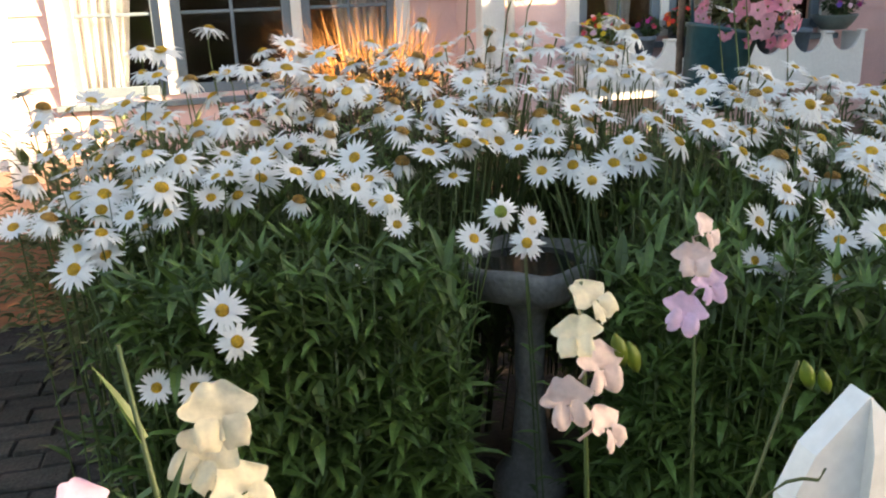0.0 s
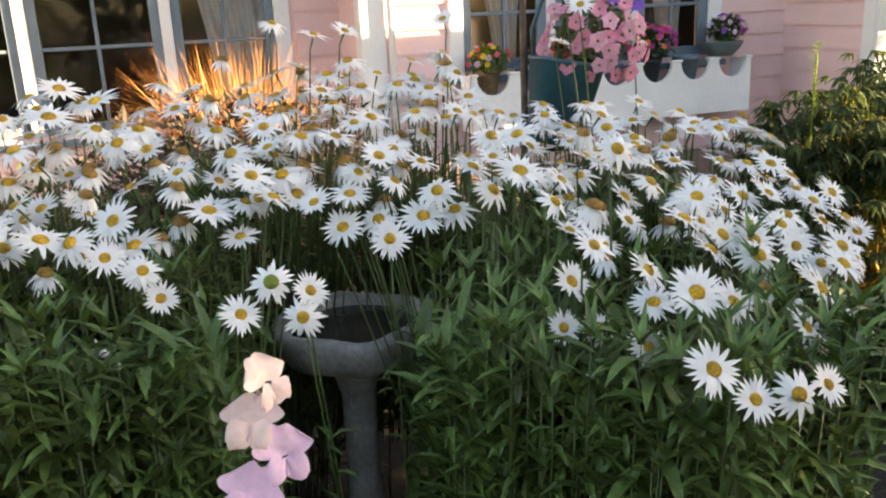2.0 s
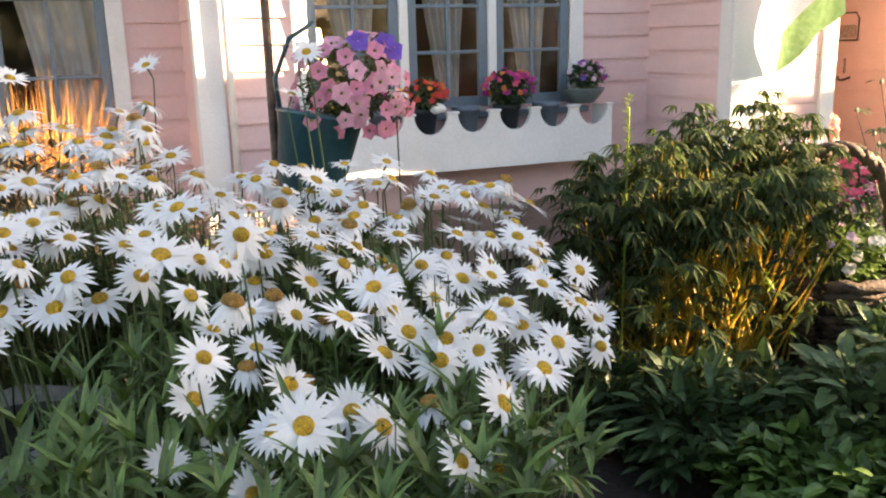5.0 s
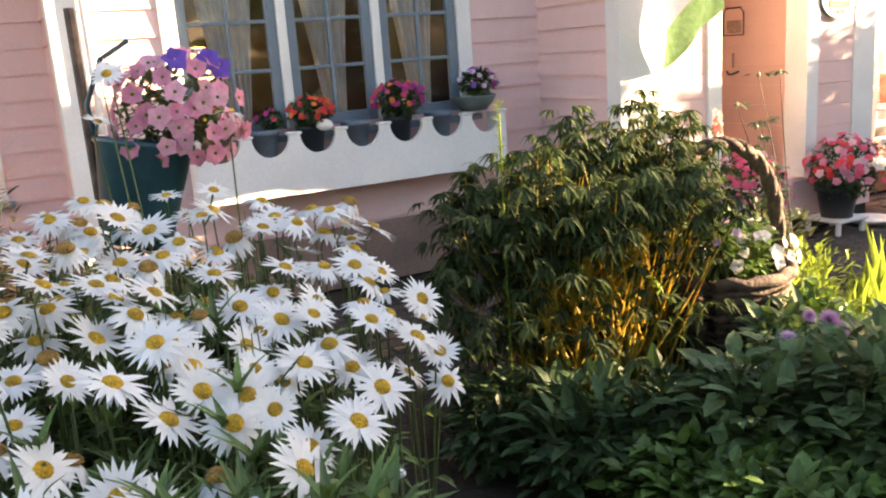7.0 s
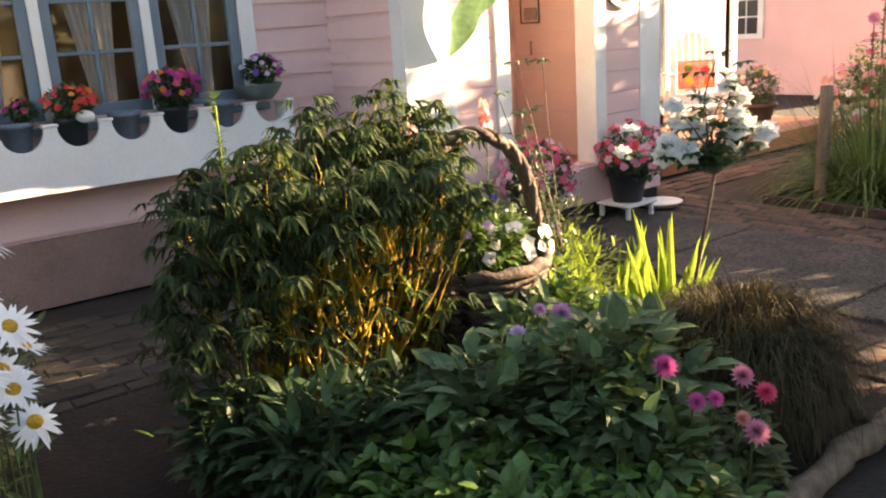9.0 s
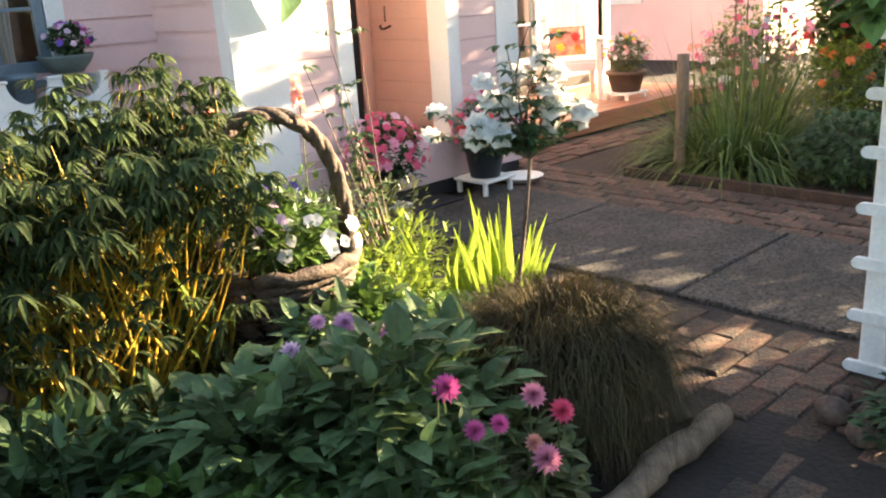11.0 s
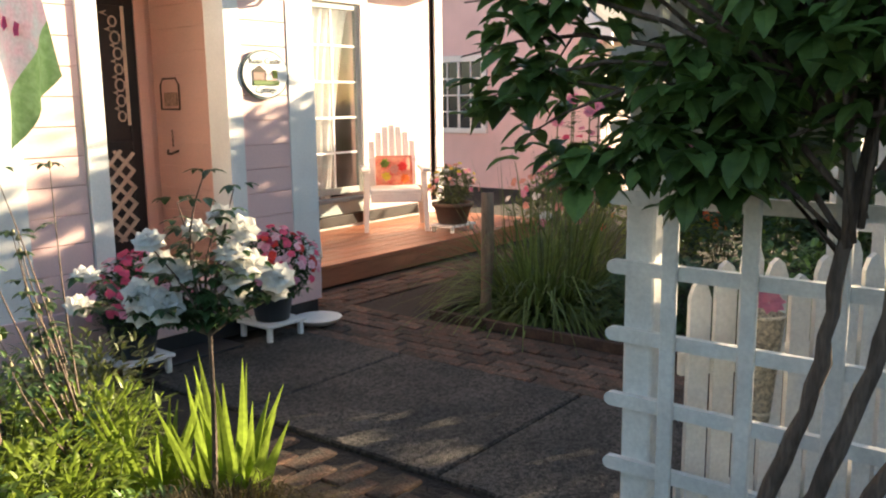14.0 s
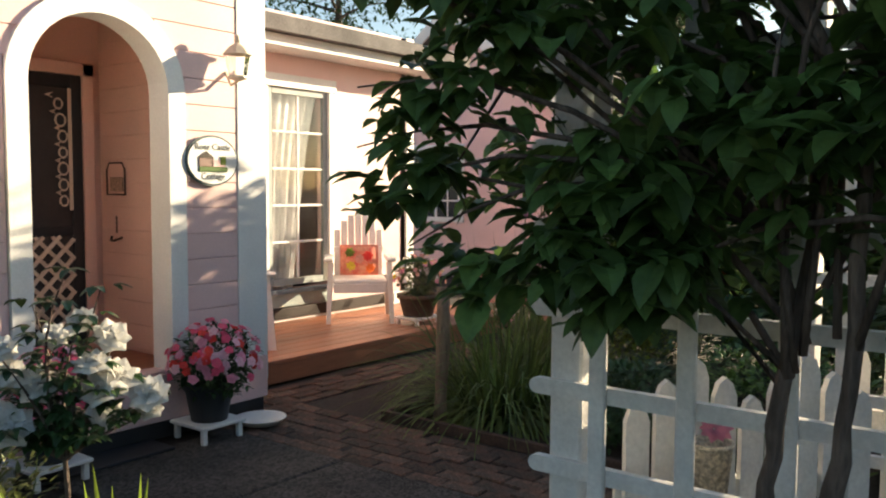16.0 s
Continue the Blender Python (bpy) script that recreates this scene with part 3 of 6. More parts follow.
for k in range(1150):  # leafy shoots that make the bush's body
    x = rnd(-0.3, 1.42)
    f = R.random() ** 1.7
    if x < -0.12 and f < 0.35:
        continue
    y = y_front(x) - 0.06 + (y_back(x) - y_front(x) + 0.02) * f
    top = rnd(0.45, 0.93) + 0.12 * f - (0.12 if x > 1.45 or x < -0.3 else 0)
    if (0.38 < x < 0.74 and y < 1.98) or (x - 0.677) ** 2 + (y - 2.05) ** 2 < 0.075:
        continue
    c = nearest_clump(x, y)
    lean = Vector((rnd(-0.09, 0.09), rnd(-0.13, 0.04), 0))
    pts = curve_points((x - lean.x, y + 0.07 - lean.y, 0.0), (x, y, top), lean * 0.4)
    tube(c.sv, c.sf, pts, [0.0026, 0.0026, 0.0024, 0.002, 0.002, 0.001], 4)
    stem_leaves(c, pts, 17, 0.105 if top > 0.6 else 0.13)
    for _ in range(5):
        a = rnd(0, 6.28)
        blade(c.lv, c.lf, pts[-1], (math.cos(a), math.sin(a), 1.6), rnd(0.05, 0.085), 0.014, 0.3, fold=0.4)
for k in range(950):  # taller shoots through the back of the bush
    x, f = (rnd(-0.4, 1.6), rnd(0.35, 1.1)) if k % 6 else (rnd(0.30, 1.05), rnd(1.05, 1.5))
    y = y_front(x) + (y_back(x) - y_front(x)) * f
    if (x - 0.677) ** 2 + (y - 2.05) ** 2 < 0.08:
        continue
    c = nearest_clump(x, y)
    pts = curve_points((x, y + 0.04, 0.2), (x + rnd(-0.06, 0.06), y + rnd(-0.06, 0.04), rnd(0.80, 1.0) + 0.12 * f), (0.01, 0.01, 0))
    tube(c.sv, c.sf, pts, [0.0024] * 5 + [0.001], 4)
    stem_leaves(c, pts, 16, 0.095)
    stem_leaves(c, pts[3:], 6, 0.075)
for k in range(7500):  # the dense outer leaves of the bush
    z = rnd(0.03, 0.88)
    x = rnd(-0.10 - 0.30 * z * z, 1.24 + 0.28 * z)
    f = abs(R.gauss(0, 0.16))
    y = y_front(x) - 0.05 + 0.10 * (0.9 - z) * rnd(-0.5, 1) + f * (y_back(x) - y_front(x))
    if (0.38 < x < 0.72 and y < 1.98 and z > 0.10) or (x - 0.677) ** 2 + (y - 2.05) ** 2 < 0.075:
        continue
    c = nearest_clump(x, y)
    a = rnd(0, 6.28)
    L = rnd(0.06, 0.125) * (1.25 - 0.45 * z)
    blade(c.lv, c.lf, (x, y, z), (math.cos(a), math.sin(a) - 0.4, rnd(0.3, 2.0)), L, L * rnd(0.15, 0.27), rnd(0.2, 0.7), fold=0.35, segs=3, round_tip=0.8)
for c in clumps:
    part_world("stem_mass", c.sv, c.sf, STEM, c.ob, smooth=True)["kind"] = "stuff"
    part_world("foliage", c.lv, c.lf, LEAF, c.ob)["kind"] = "stuff"


# ---- leaf clouds ----
def bush(name, label, category, centre, radii, leaves, size, leaf_mat, aspect=0.5, droop=0.4, stems=8, stem_mat=None, group="", z0=0.0, top_flat=0.0, seed=1, shell=0.55, upright=0.3, cluster=1):
    """A shrub: branching stems from the base, and leaves through an uneven crown."""
    r = random.Random(seed)
    cx, cy, cz = centre
    ob = thing(name, cx, cy, z0, label, category, group)
    sv, sf, lv, lf = [], [], [], []
    tips = []
    for k in range(stems):
        a = r.uniform(0, 6.28)
        q = r.uniform(0.2, 0.8)
        tip = Vector((cx + radii[0] * q * math.cos(a), cy + radii[1] * q * math.sin(a), cz + radii[2] * r.uniform(-0.1, 0.75)))
        pts = curve_points((cx + 0.15 * radii[0] * math.cos(a), cy + 0.15 * radii[1] * math.sin(a), z0), tip, (0.05 * math.cos(a), 0.05 * math.sin(a), 0.0), 4)
        tube(sv, sf, pts, [0.006, 0.005, 0.004, 0.003, 0.0015], 5)
    n = 0
    while n < leaves:
        d = Vector((r.gauss(0, 1), r.gauss(0, 1), r.gauss(0, 1))).normalized()
        rr = shell + (1 - shell) * r.random() ** 0.7
        rr *= 0.86 + 0.3 * noise.noise(d * 2.3 + Vector((seed, 0, 0)))
        p = Vector((cx + d.x * radii[0] * rr, cy + d.y * radii[1] * rr, cz + d.z * radii[2] * rr))
        if p.z < z0 + 0.01:
            p.z = z0 + r.uniform(0.01, 0.15)
        for _ in range(cluster):
            out = Vector((d.x + r.uniform(-0.8, 0.8), d.y + r.uniform(-0.8, 0.8), upright + 0.3 * d.z + r.uniform(-0.5, 0.5)))
            L = size * r.uniform(0.6, 1.3)
            blade(lv, lf, p, out, L, L * aspect * r.uniform(0.8, 1.2), droop * r.uniform(0.4, 1.6), fold=0.25, segs=3, round_tip=0.8)
            n += 1
    part_world("twig_mass", sv, sf, stem_mat or STEM, ob)["kind"] = "stuff"
    part_world("foliage", lv, lf, leaf_mat, ob)["kind"] = "stuff"
    return ob


def scatter_flowers(ob, name, meshes, n, centre, radii, size=(0.85, 1.15), seed=1, front=(0, -1, 0.3), spread=1.0, z_min=-0.2, centre_mesh=None):
    """Flowers over the outer shell of a crown, each an object."""
    r = random.Random(seed)
    for k in range(n):
        while True:
            d = Vector((r.gauss(0, 1), r.gauss(0, 1), r.gauss(0, 1))).normalized()
            if d.z > z_min and d.dot(Vector(front)) > -0.45:
                break
        rr = r.uniform(0.85, 1.08)
        p = Vector(centre) + Vector((d.x * radii[0], d.y * radii[1], d.z * radii[2])) * rr
        nn = d + Vector(front) * 0.5 + Vector((r.uniform(-0.4, 0.4), r.uniform(-0.4, 0.4), r.uniform(-0.3, 0.3))) * spread
        fl = piece(name, meshes[k % len(meshes)], ob, aim(p, nn, r.uniform(0, 6), r.uniform(*size)))
        if centre_mesh:
            e = new("flower_centre", centre_mesh)
            e.parent = fl
            e.location = (0, 0, 0.002)


GREEN = mat("leaf_green", (0.12, 0.215, 0.045), 0.45, vary=0.2, scale=8, island=0.35, trans=0.25)
DEEP = mat("leaf_deep_green", (0.055, 0.11, 0.038), 0.6, vary=0.2, scale=8, island=0.35, trans=0.2)
BLUEGREEN = mat("leaf_blue_green", (0.085, 0.15, 0.075), 0.5, vary=0.2, scale=8, island=0.3, trans=0.2)
LIME = mat("leaf_lime", (0.23, 0.32, 0.045), 0.45, vary=0.2, scale=8, island=0.4, trans=0.5)
OLIVE = mat("leaf_olive", (0.13, 0.155, 0.055), 0.5, vary=0.2, scale=8, island=0.4, trans=0.3)
BROWNLEAF = mat("leaf_brown", (0.062, 0.048, 0.032), 0.7, vary=0.25, scale=8, island=0.4, trans=0.15)
STRAW = mat("straw_blade", (0.62, 0.30, 0.10), 0.6, vary=0.2, scale=8, island=0.35, trans=0.35)
SEDGE = mat("sedge_blade", (0.080, 0.060, 0.020), 0.85, vary=0.25, scale=8, island=0.4, trans=0.25)
GRASS = mat("grass_blade", (0.13, 0.19, 0.045), 0.5, vary=0.2, scale=8, island=0.4, trans=0.3)
CANE = mat("yellow_cane", (0.62, 0.44, 0.05), 0.5, vary=0.25, scale=10, island=0.3, trans=0.4)


def petal_mat(name, color, spread=0.15):
    return mat(name, color, 0.6, vary=0.08, scale=40, fine=200, bump=0.05, trans=0.35, spread=spread)


PINKP = petal_mat("pink_petal", (0.78, 0.30, 0.42))
ROSEP = petal_mat("rose_petal", (0.75, 0.10, 0.20))
REDP = petal_mat("red_petal", (0.72, 0.05, 0.04))
MAGP = petal_mat("magenta_petal", (0.50, 0.03, 0.28))
ORANGEP = petal_mat("orange_petal", (0.85, 0.22, 0.05))
PURPLEP = petal_mat("purple_petal", (0.20, 0.10, 0.55))
LILACP = petal_mat("lilac_petal", (0.76, 0.54, 0.70))
CREAMP = petal_mat("cream_petal", (0.84, 0.75, 0.54))
PEACHP = petal_mat("peach_petal", (0.84, 0.66, 0.61))
WHITEP = petal_mat("white_rose_petal", (0.85, 0.84, 0.80), 0.03)
YELLOWP = petal_mat("yellow_petal", (0.80, 0.60, 0.06))
CORALP = petal_mat("coral_petal", (0.82, 0.38, 0.30))

# rusty sedum mound and bronze grass behind the daisies
mound = bush("sedum", "brown-red sedum mound behind the daisies", "shrub", (0.55, 3.7, 0.58), (0.85, 0.6, 0.60), 9000, 0.055, BROWNLEAF, 0.45, 0.2, 26, seed=3, shell=0.35)
bush("sedum", "brown-red sedum mound behind the daisies", "shrub", (-0.35, 3.2, 0.50), (0.75, 0.6, 0.58), 6500, 0.05, OLIVE, 0.45, 0.2, 20, seed=13, shell=0.35)
bush("sedum", "dark olive undergrowth beneath the planter bucket", "shrub", (1.45, 3.1, 0.40), (0.65, 0.6, 0.50), 5000, 0.05, OLIVE, 0.4, 0.2, 16, seed=23, shell=0.35)


def tuft(name, label, category, centre, n, length, width, spread, material, lean=0.5, seed=1, group="", base=0.08, sub=5, even=0.7):
    """Arching grass blades from one crown."""
    r = random.Random(seed)
    ob = thing(name, *centre, label, category, group)
    v, f = [], []
    for _ in range(n):
        a = r.uniform(0, 6.28)
        q = base * math.sqrt(r.random())
        p = Vector(centre) + Vector((q * math.cos(a), q * math.sin(a), 0))
        b = a + r.uniform(-0.5, 0.5)
        L = length * r.uniform(0.55, 1.1)
        out = r.random() ** even * spread
        blade(v, f, p, (math.cos(b) * out, math.sin(b) * out, 1), L, width, lean * r.uniform(0.5, 1.5) * (0.4 + out), fold=0.3, segs=sub, round_tip=0.4)
    part_world("foliage", v, f, material, ob)["kind"] = "stuff"
    return ob


tuft("bronze_grass", "bronze-orange ornamental grass glowing in the sun", "grass", (0.62, 4.35, 0.85), 640, 0.50, 0.007, 1.2, STRAW, 0.3, 5, base=0.3)

# ---- bird bath ----
bath = thing("bird_bath", 0.677, 2.05, 0.0, "grey cast-stone bird bath among the daisies", "bird bath")
bm = lathe(bmesh.new(), [(0.0, 0.672), (0.12, 0.676), (0.146, 0.69), (0.156, 0.712), (0.166, 0.720), (0.182, 0.717), (0.189, 0.706), (0.187, 0.69), (0.180, 0.66), (0.160, 0.63), (0.115, 0.612), (0.06, 0.605), (0.0, 0.605)], 40)
for v in bm.verts:
    if v.co.z > 0.62:
        bend = math.atan2(v.co.y, v.co.x)
        v.co.z += 0.006 * math.sin(5 * bend) + 0.004 * noise.noise(v.co * 18)
        v.co.x, v.co.y = v.co.x * (1 + 0.02 * math.cos(8 * bend)), v.co.y * (1 + 0.02 * math.cos(8 * bend))
part("bowl", bm, STONE, bath, "thick worn bowl with a wavy rim", smooth=True)
bm = lathe(bmesh.new(), [(0.07, 0.604), (0.055, 0.57), (0.042, 0.52), (0.040, 0.30), (0.055, 0.12), (0.10, 0.06), (0.11, 0.0)], 24)
part("pedestal", bm, STONE, bath, smooth=True)
bm = lathe(bmesh.new(), [(0.147, 0.694), (0.07, 0.694), (0.0, 0.694)], 30)
wm = mat("water", (0.03, 0.035, 0.03), 0.08, vary=0.1, bump=0.05)
part("water", bm, wm, bath, "dark still water")

# ---- sweet peas beside the path ----
def blossom(v, f, c, size, turn, k):
    """One pea flower: a broad ruffled standard bent back, and two wide wings that part below it."""
    q = turn.to_matrix()

    def sheet(rows_, cols, at):
        s0 = len(v)
        for j in range(rows_ + 1):
            for i in range(cols + 1):
                v.append(c + q @ (Vector(at(j / rows_, 2 * i / cols - 1)) * size))
        for j in range(rows_):
            for i in range(cols):
                n = s0 + j * (cols + 1) + i
                f.append((n, n + 1, n + cols + 2, n + cols + 1))

    def standard(g, h):
        half = 0.026 * math.sin(math.pi * (0.10 + 0.70 * g)) ** 0.8
        notch = 0.004 * math.exp(-(h * 4) ** 2) * g
        top = 0.026 * g * (1 - 0.38 * h * h) - notch - 0.004
        ripple = 0.0024 * g * math.sin(h * 7 + k * 1.7) + 0.0015 * math.sin(g * 9 + h * 4)
        return half * h, 0.013 * g * g - 0.007 * h * h * (0.4 + g) + ripple, top

    sheet(7, 14, standard)
    for sgn in (-1, 1):
        def wing(g, h):
            half = 0.0135 * math.sin(math.pi * (0.08 + 0.84 * g)) ** 0.7
            out = 0.021 * g
            return (sgn * (0.001 + out * 0.72 + half * h * 0.45), -0.004 - 0.010 * math.sin(g * 2.0) - 0.004 * (1 - h * h),
                    -0.003 - out * 0.62 + half * h * 0.75 + 0.0018 * math.sin(6 * g + 4 * h + k))
        sheet(6, 7, wing)
    sheet(4, 4, lambda g, h: (0.0045 * h * (1 - 0.5 * g), -0.006 - 0.008 * g + 0.003 * h * h, -0.002 - 0.012 * g))


def sweet_pea(x, y, z, blooms, materials, label, size=1.0, lean=(0, 0)):
    ob = thing("sweet_pea", x + lean[0], y + lean[1], -0.01, label, "flower", "sweet peas along the fence")
    v, f = [], []
    root = Vector((x + lean[0], y + lean[1], 0.0))
    top = Vector((x, y, z + 0.01))
    pts = curve_points(root, top, (0.02, 0.015, 0), 8)
    tube(v, f, pts, [0.0028] * 6 + [0.002, 0.0016, 0.0012], 6)
    for k in range(3):
        p = pts[3 + k]
        a = rnd(0, 6.28)
        q = p + Vector((math.cos(a) * 0.06, math.sin(a) * 0.06, 0.07))
        tube(v, f, curve_points(p, q, (0, 0, 0.015), 6), 0.0008, 4)
    part_world("stem", v, f, STEM, ob, smooth=True)
    lv, lf = [], []
    for k in range(12):
        p = pts[1 + k % 5]
        a = rnd(0, 6.28)
        blade(lv, lf, p, (math.cos(a), math.sin(a), 0.7), 0.05, 0.02, 0.3)
    part_world("leaves", lv, lf, BLUEGREEN, ob)
    for k in range(blooms):
        zk = z - 0.034 * k * size
        side = -1 if k % 2 else 1
        c = Vector((x + side * (0.004 + 0.0045 * k) * size, y - 0.010, zk))
        pv, pf = [], []
        blossom(pv, pf, c, size * rnd(0.95, 1.2), Euler((rnd(-0.35, 0.15), rnd(-0.35, 0.35), side * rnd(0.1, 0.8))), k)
        tube(pv, pf, [c + Vector((0, 0.002, -0.004 * size)), c + Vector((side * -0.004, 0.012, -0.012 * size)), Vector((x, y, zk - 0.014))], 0.0012, 5)
        part_world("blossom", pv, pf, materials[min(k, len(materials) - 1)], ob, smooth=True)


sweet_pea(0.201, 0.500, 1.216, 5, [CREAMP, CREAMP, PEACHP, PEACHP, PEACHP], "cream and peach sweet pea on a slender stem", 0.70, (0.02, 0.02))
sweet_pea(0.366, 0.648, 1.206, 4, [PEACHP, PEACHP, LILACP, LILACP], "pale pink sweet pea on a slender stem", 0.72, (0.03, 0.02))
sweet_pea(-0.043, 0.507, 1.166, 3, [CREAMP], "cream sweet pea on a slender stem", 0.82, (0.0, 0.02))
sweet_pea(-0.165, 0.43, 1.27, 4, [PEACHP, PEACHP, LILACP], "pale pink sweet pea on a slender stem", 0.7, (-0.02, 0.02))
sweet_pea(-0.115, 0.44, 1.155, 2, [LILACP], "lilac-pink sweet pea on a slender stem", 0.6, (0.0, 0.02))

pods = thing("sweet_pea_vine", 0.30, 0.50, -0.01, "green sweet pea vine with pods and curling tendrils", "vine")
v, f = [], []
vine = curve_points((0.24, 0.56, 0.0), (0.371, 0.50, 1.145), (-0.03, 0.03, -0.04), 8)
tube(v, f, vine, 0.0014, 5)
for k in range(7):
    p = vine[2 + k % 6]
    a = 1.1 * k
    tip = p + Vector((math.cos(a) * 0.07, math.sin(a) * 0.04, 0.06))
    tube(v, f, curve_points(p, tip, (0, 0, 0.02), 5), 0.0014, 4)
    fork = tip + Vector((0.025 * math.cos(2.3 * k), 0.012, 0.03 * math.sin(1.9 * k)))
    tube(v, f, curve_points(tip, fork, (0.004, 0, 0.006), 4), 0.0006, 4)
part_world("stem", v, f, OLIVE, pods, smooth=True)
for p, s_ in (((0.371, 0.493, 1.148), 1.0), ((0.382, 0.488, 1.142), 0.85), ((0.226, 0.50, 1.185), 1.05), ((0.236, 0.50, 1.178), 1.0)):
    v, f = [], []
    tube(v, f, [Vector(p) + Vector((0.002 * k, 0, -0.006 * k * s_)) for k in range(5)], [0.001, 0.0045 * s_, 0.006 * s_, 0.0045 * s_, 0.001], 8)
    part_world("pod", v, f, LIME, pods, smooth=True)
v, f = [], []
for k in range(60):
    p = vine[1 + k % 7]
    a = rnd(0, 6.28)
    blade(v, f, p + Vector((rnd(-0.05, 0.05), rnd(-0.03, 0.05), rnd(-0.08, 0.03))), (math.cos(a), math.sin(a), 0.5), rnd(0.025, 0.05), 0.014, 0.3)
part_world("leaves", v, f, BLUEGREEN, pods)["kind"] = "stuff"

stalk = thing("sweet_pea_vine", -0.055, 0.34, -0.01, "pale green leafy sweet pea stalk beside the path", "vine")
v, f = [], []
vine = curve_points((-0.03, 0.36, 0.0), (-0.062, 0.335, 1.285), (0.02, 0.01, 0), 10)
tube(v, f, vine, [0.004] * 6 + [0.0035, 0.003, 0.003, 0.002, 0.001], 6)
part_world("stem", v, f, STEM, stalk, smooth=True)
v, f = [], []
for k in range(26):
    p = vine[7].lerp(vine[10], rnd(0, 1))
    a = rnd(0, 6.28)
    blade(v, f, p, (0.5 * math.cos(a), 0.5 * math.sin(a), rnd(0.2, 1.4) * (1 if k % 3 else -1)), rnd(0.02, 0.04), 0.007, 0.25, fold=0.5)
part_world("foliage", v, f, GREEN, stalk)["kind"] = "stuff"

# picket of the low fence the sweet peas climb
fence = thing("picket_fence", 0.452, 0.526, -0.012, "white picket with a pointed top beside the path", "fence")
bm = bmesh.new()
pr = [(-0.062, 0), (0.062, 0), (0.062, 1.02), (0.044, 1.062), (0.0, 1.108), (-0.044, 1.062), (-0.062, 1.02)]
f0 = [bm.verts.new((x, -0.010, z)) for x, z in pr]
ridge = [bm.verts.new((0, -0.022, z)) for z in (0, 1.062)]
f1 = [bm.verts.new((x, 0.014, z)) for x, z in pr]
bm.faces.new((f0[0], ridge[0], ridge[1], f0[4], f0[5], f0[6]))
bm.faces.new((ridge[0], f0[1], f0[2], f0[3], f0[4], ridge[1]))
bm.faces.new(f1[::-1])
for i in range(7):
    j = (i + 1) % 7
    bm.faces.new((f0[j], f0[i], f1[i], f1[j]))
part("picket", bm, WHITE, fence)

# ---- hanging bucket of petunias ----
TEAL = mat("teal_enamel", (0.018, 0.075, 0.095), 0.35, vary=0.15, scale=9, bump=0.1)
RUST = mat("rusty_rod", (0.14, 0.085, 0.06), 0.7, vary=0.3, scale=20, bump=0.4)
stake = thing("garden_stake", 1.30, 2.46, -0.01, "thin brown wooden stake holding the bucket", "stake")
pv, pf = [], []
tube(pv, pf, [(0, 0, 0), (0.0, 0, 1.56)], 0.011, 8)
link_mesh("rod", pv, pf, RUST, stake)
pv, pf = [], []
tube(pv, pf, [(0, 0, 1.02), (0.03, -0.06, 1.015), (0.16, -0.06, 1.015)], 0.008, 8)
link_mesh("arm", pv, pf, RUST, stake)
bucket = thing("bucket_planter", 1.385, 2.40, 1.03, "teal enamel bucket planter tilted on a stake", "planter")
bm = lathe(bmesh.new(), [(0.0, 0.0), (0.072, 0.0), (0.078, 0.02), (0.105, 0.22), (0.112, 0.225), (0.112, 0.235), (0.100, 0.232), (0.072, 0.03), (0.0, 0.03)], 30)
bk = part("body", bm, TEAL, bucket, smooth=True)
pv, pf = [], []
tube(pv, pf, [(-0.10, 0, 0.22), (-0.125, 0, 0.30), (-0.105, 0, 0.40), (-0.05, 0.0, 0.45)], 0.006, 6)
link_mesh("handle", pv, pf, TEAL, bucket, "curved teal handle", True)
bm = lathe(bmesh.new(), [(0.098, 0.20), (0.05, 0.215), (0.0, 0.22)], 20)
part("soil", bm, SOIL, bucket)
bucket.matrix_basis = pose(1.36, 2.40, 1.022, 0, 12, 0)
pet = bush("petunia", "mass of pink petunias filling the bucket", "flower", (1.48, 2.39, 1.30), (0.13, 0.12, 0.13), 420, 0.035, OLIVE, 0.5, 0.3, 10, z0=1.24, seed=31)
PETUNIA = [flower_mesh("petals", 6, 0.026, 0.030, PINKP, 0.25, 0.45, 0.05), flower_mesh("petals", 5, 0.027, 0.033, petal_mat("light_pink_petal", (0.80, 0.42, 0.52)), 0.35, 0.35, 0.05)]
EYE_ = dome_mesh("flower_centre", 0.004, 0.004, LIME, 8)
scatter_flowers(pet, "flower", PETUNIA, 64, (1.48, 2.38, 1.30), (0.145, 0.135, 0.15), (0.8, 1.1), 5, (-0.2, -1, 0.25), z_min=-0.75, centre_mesh=EYE_)
PANSY = [flower_mesh("petals", 5, 0.026, 0.032, PURPLEP, 0.2, 0.3, 0.05)]
for px_, py_, pz_ in ((1.475, 2.27, 1.425), (1.55, 2.30, 1.42), (1.58, 2.33, 1.40)):
    piece("flower", PANSY[0], pet, aim((px_, py_, pz_), (-0.2, -1, 0.3), 0.5, 1.05))["label"] = "violet pansy bloom"

# ---- window planter ----
planter = thing("window_planter", 3.0, 5.16, 0.66, "white painted window box with scalloped front edge", "planter")
PX0, PX1 = 2.04, 4.00
bm = bmesh.new()
pts = [(PX0, 0.66), (PX1, 0.66)]
n_sc, wide = 7, (PX1 - PX0) / 7
top = []
for k in range(n_sc):
    a0 = PX0 + wide * k
    top += [(a0, 1.0), (a0 + 0.033, 1.0)]
    for i in range(1, 12):
        th = math.pi * i / 12
        top.append((a0 + wide / 2 - (wide / 2 - 0.033) * math.cos(th), 1.0 - 0.115 * math.sin(th)))
    top.append((a0 + wide - 0.033, 1.0))
top.append((PX1, 1.0))
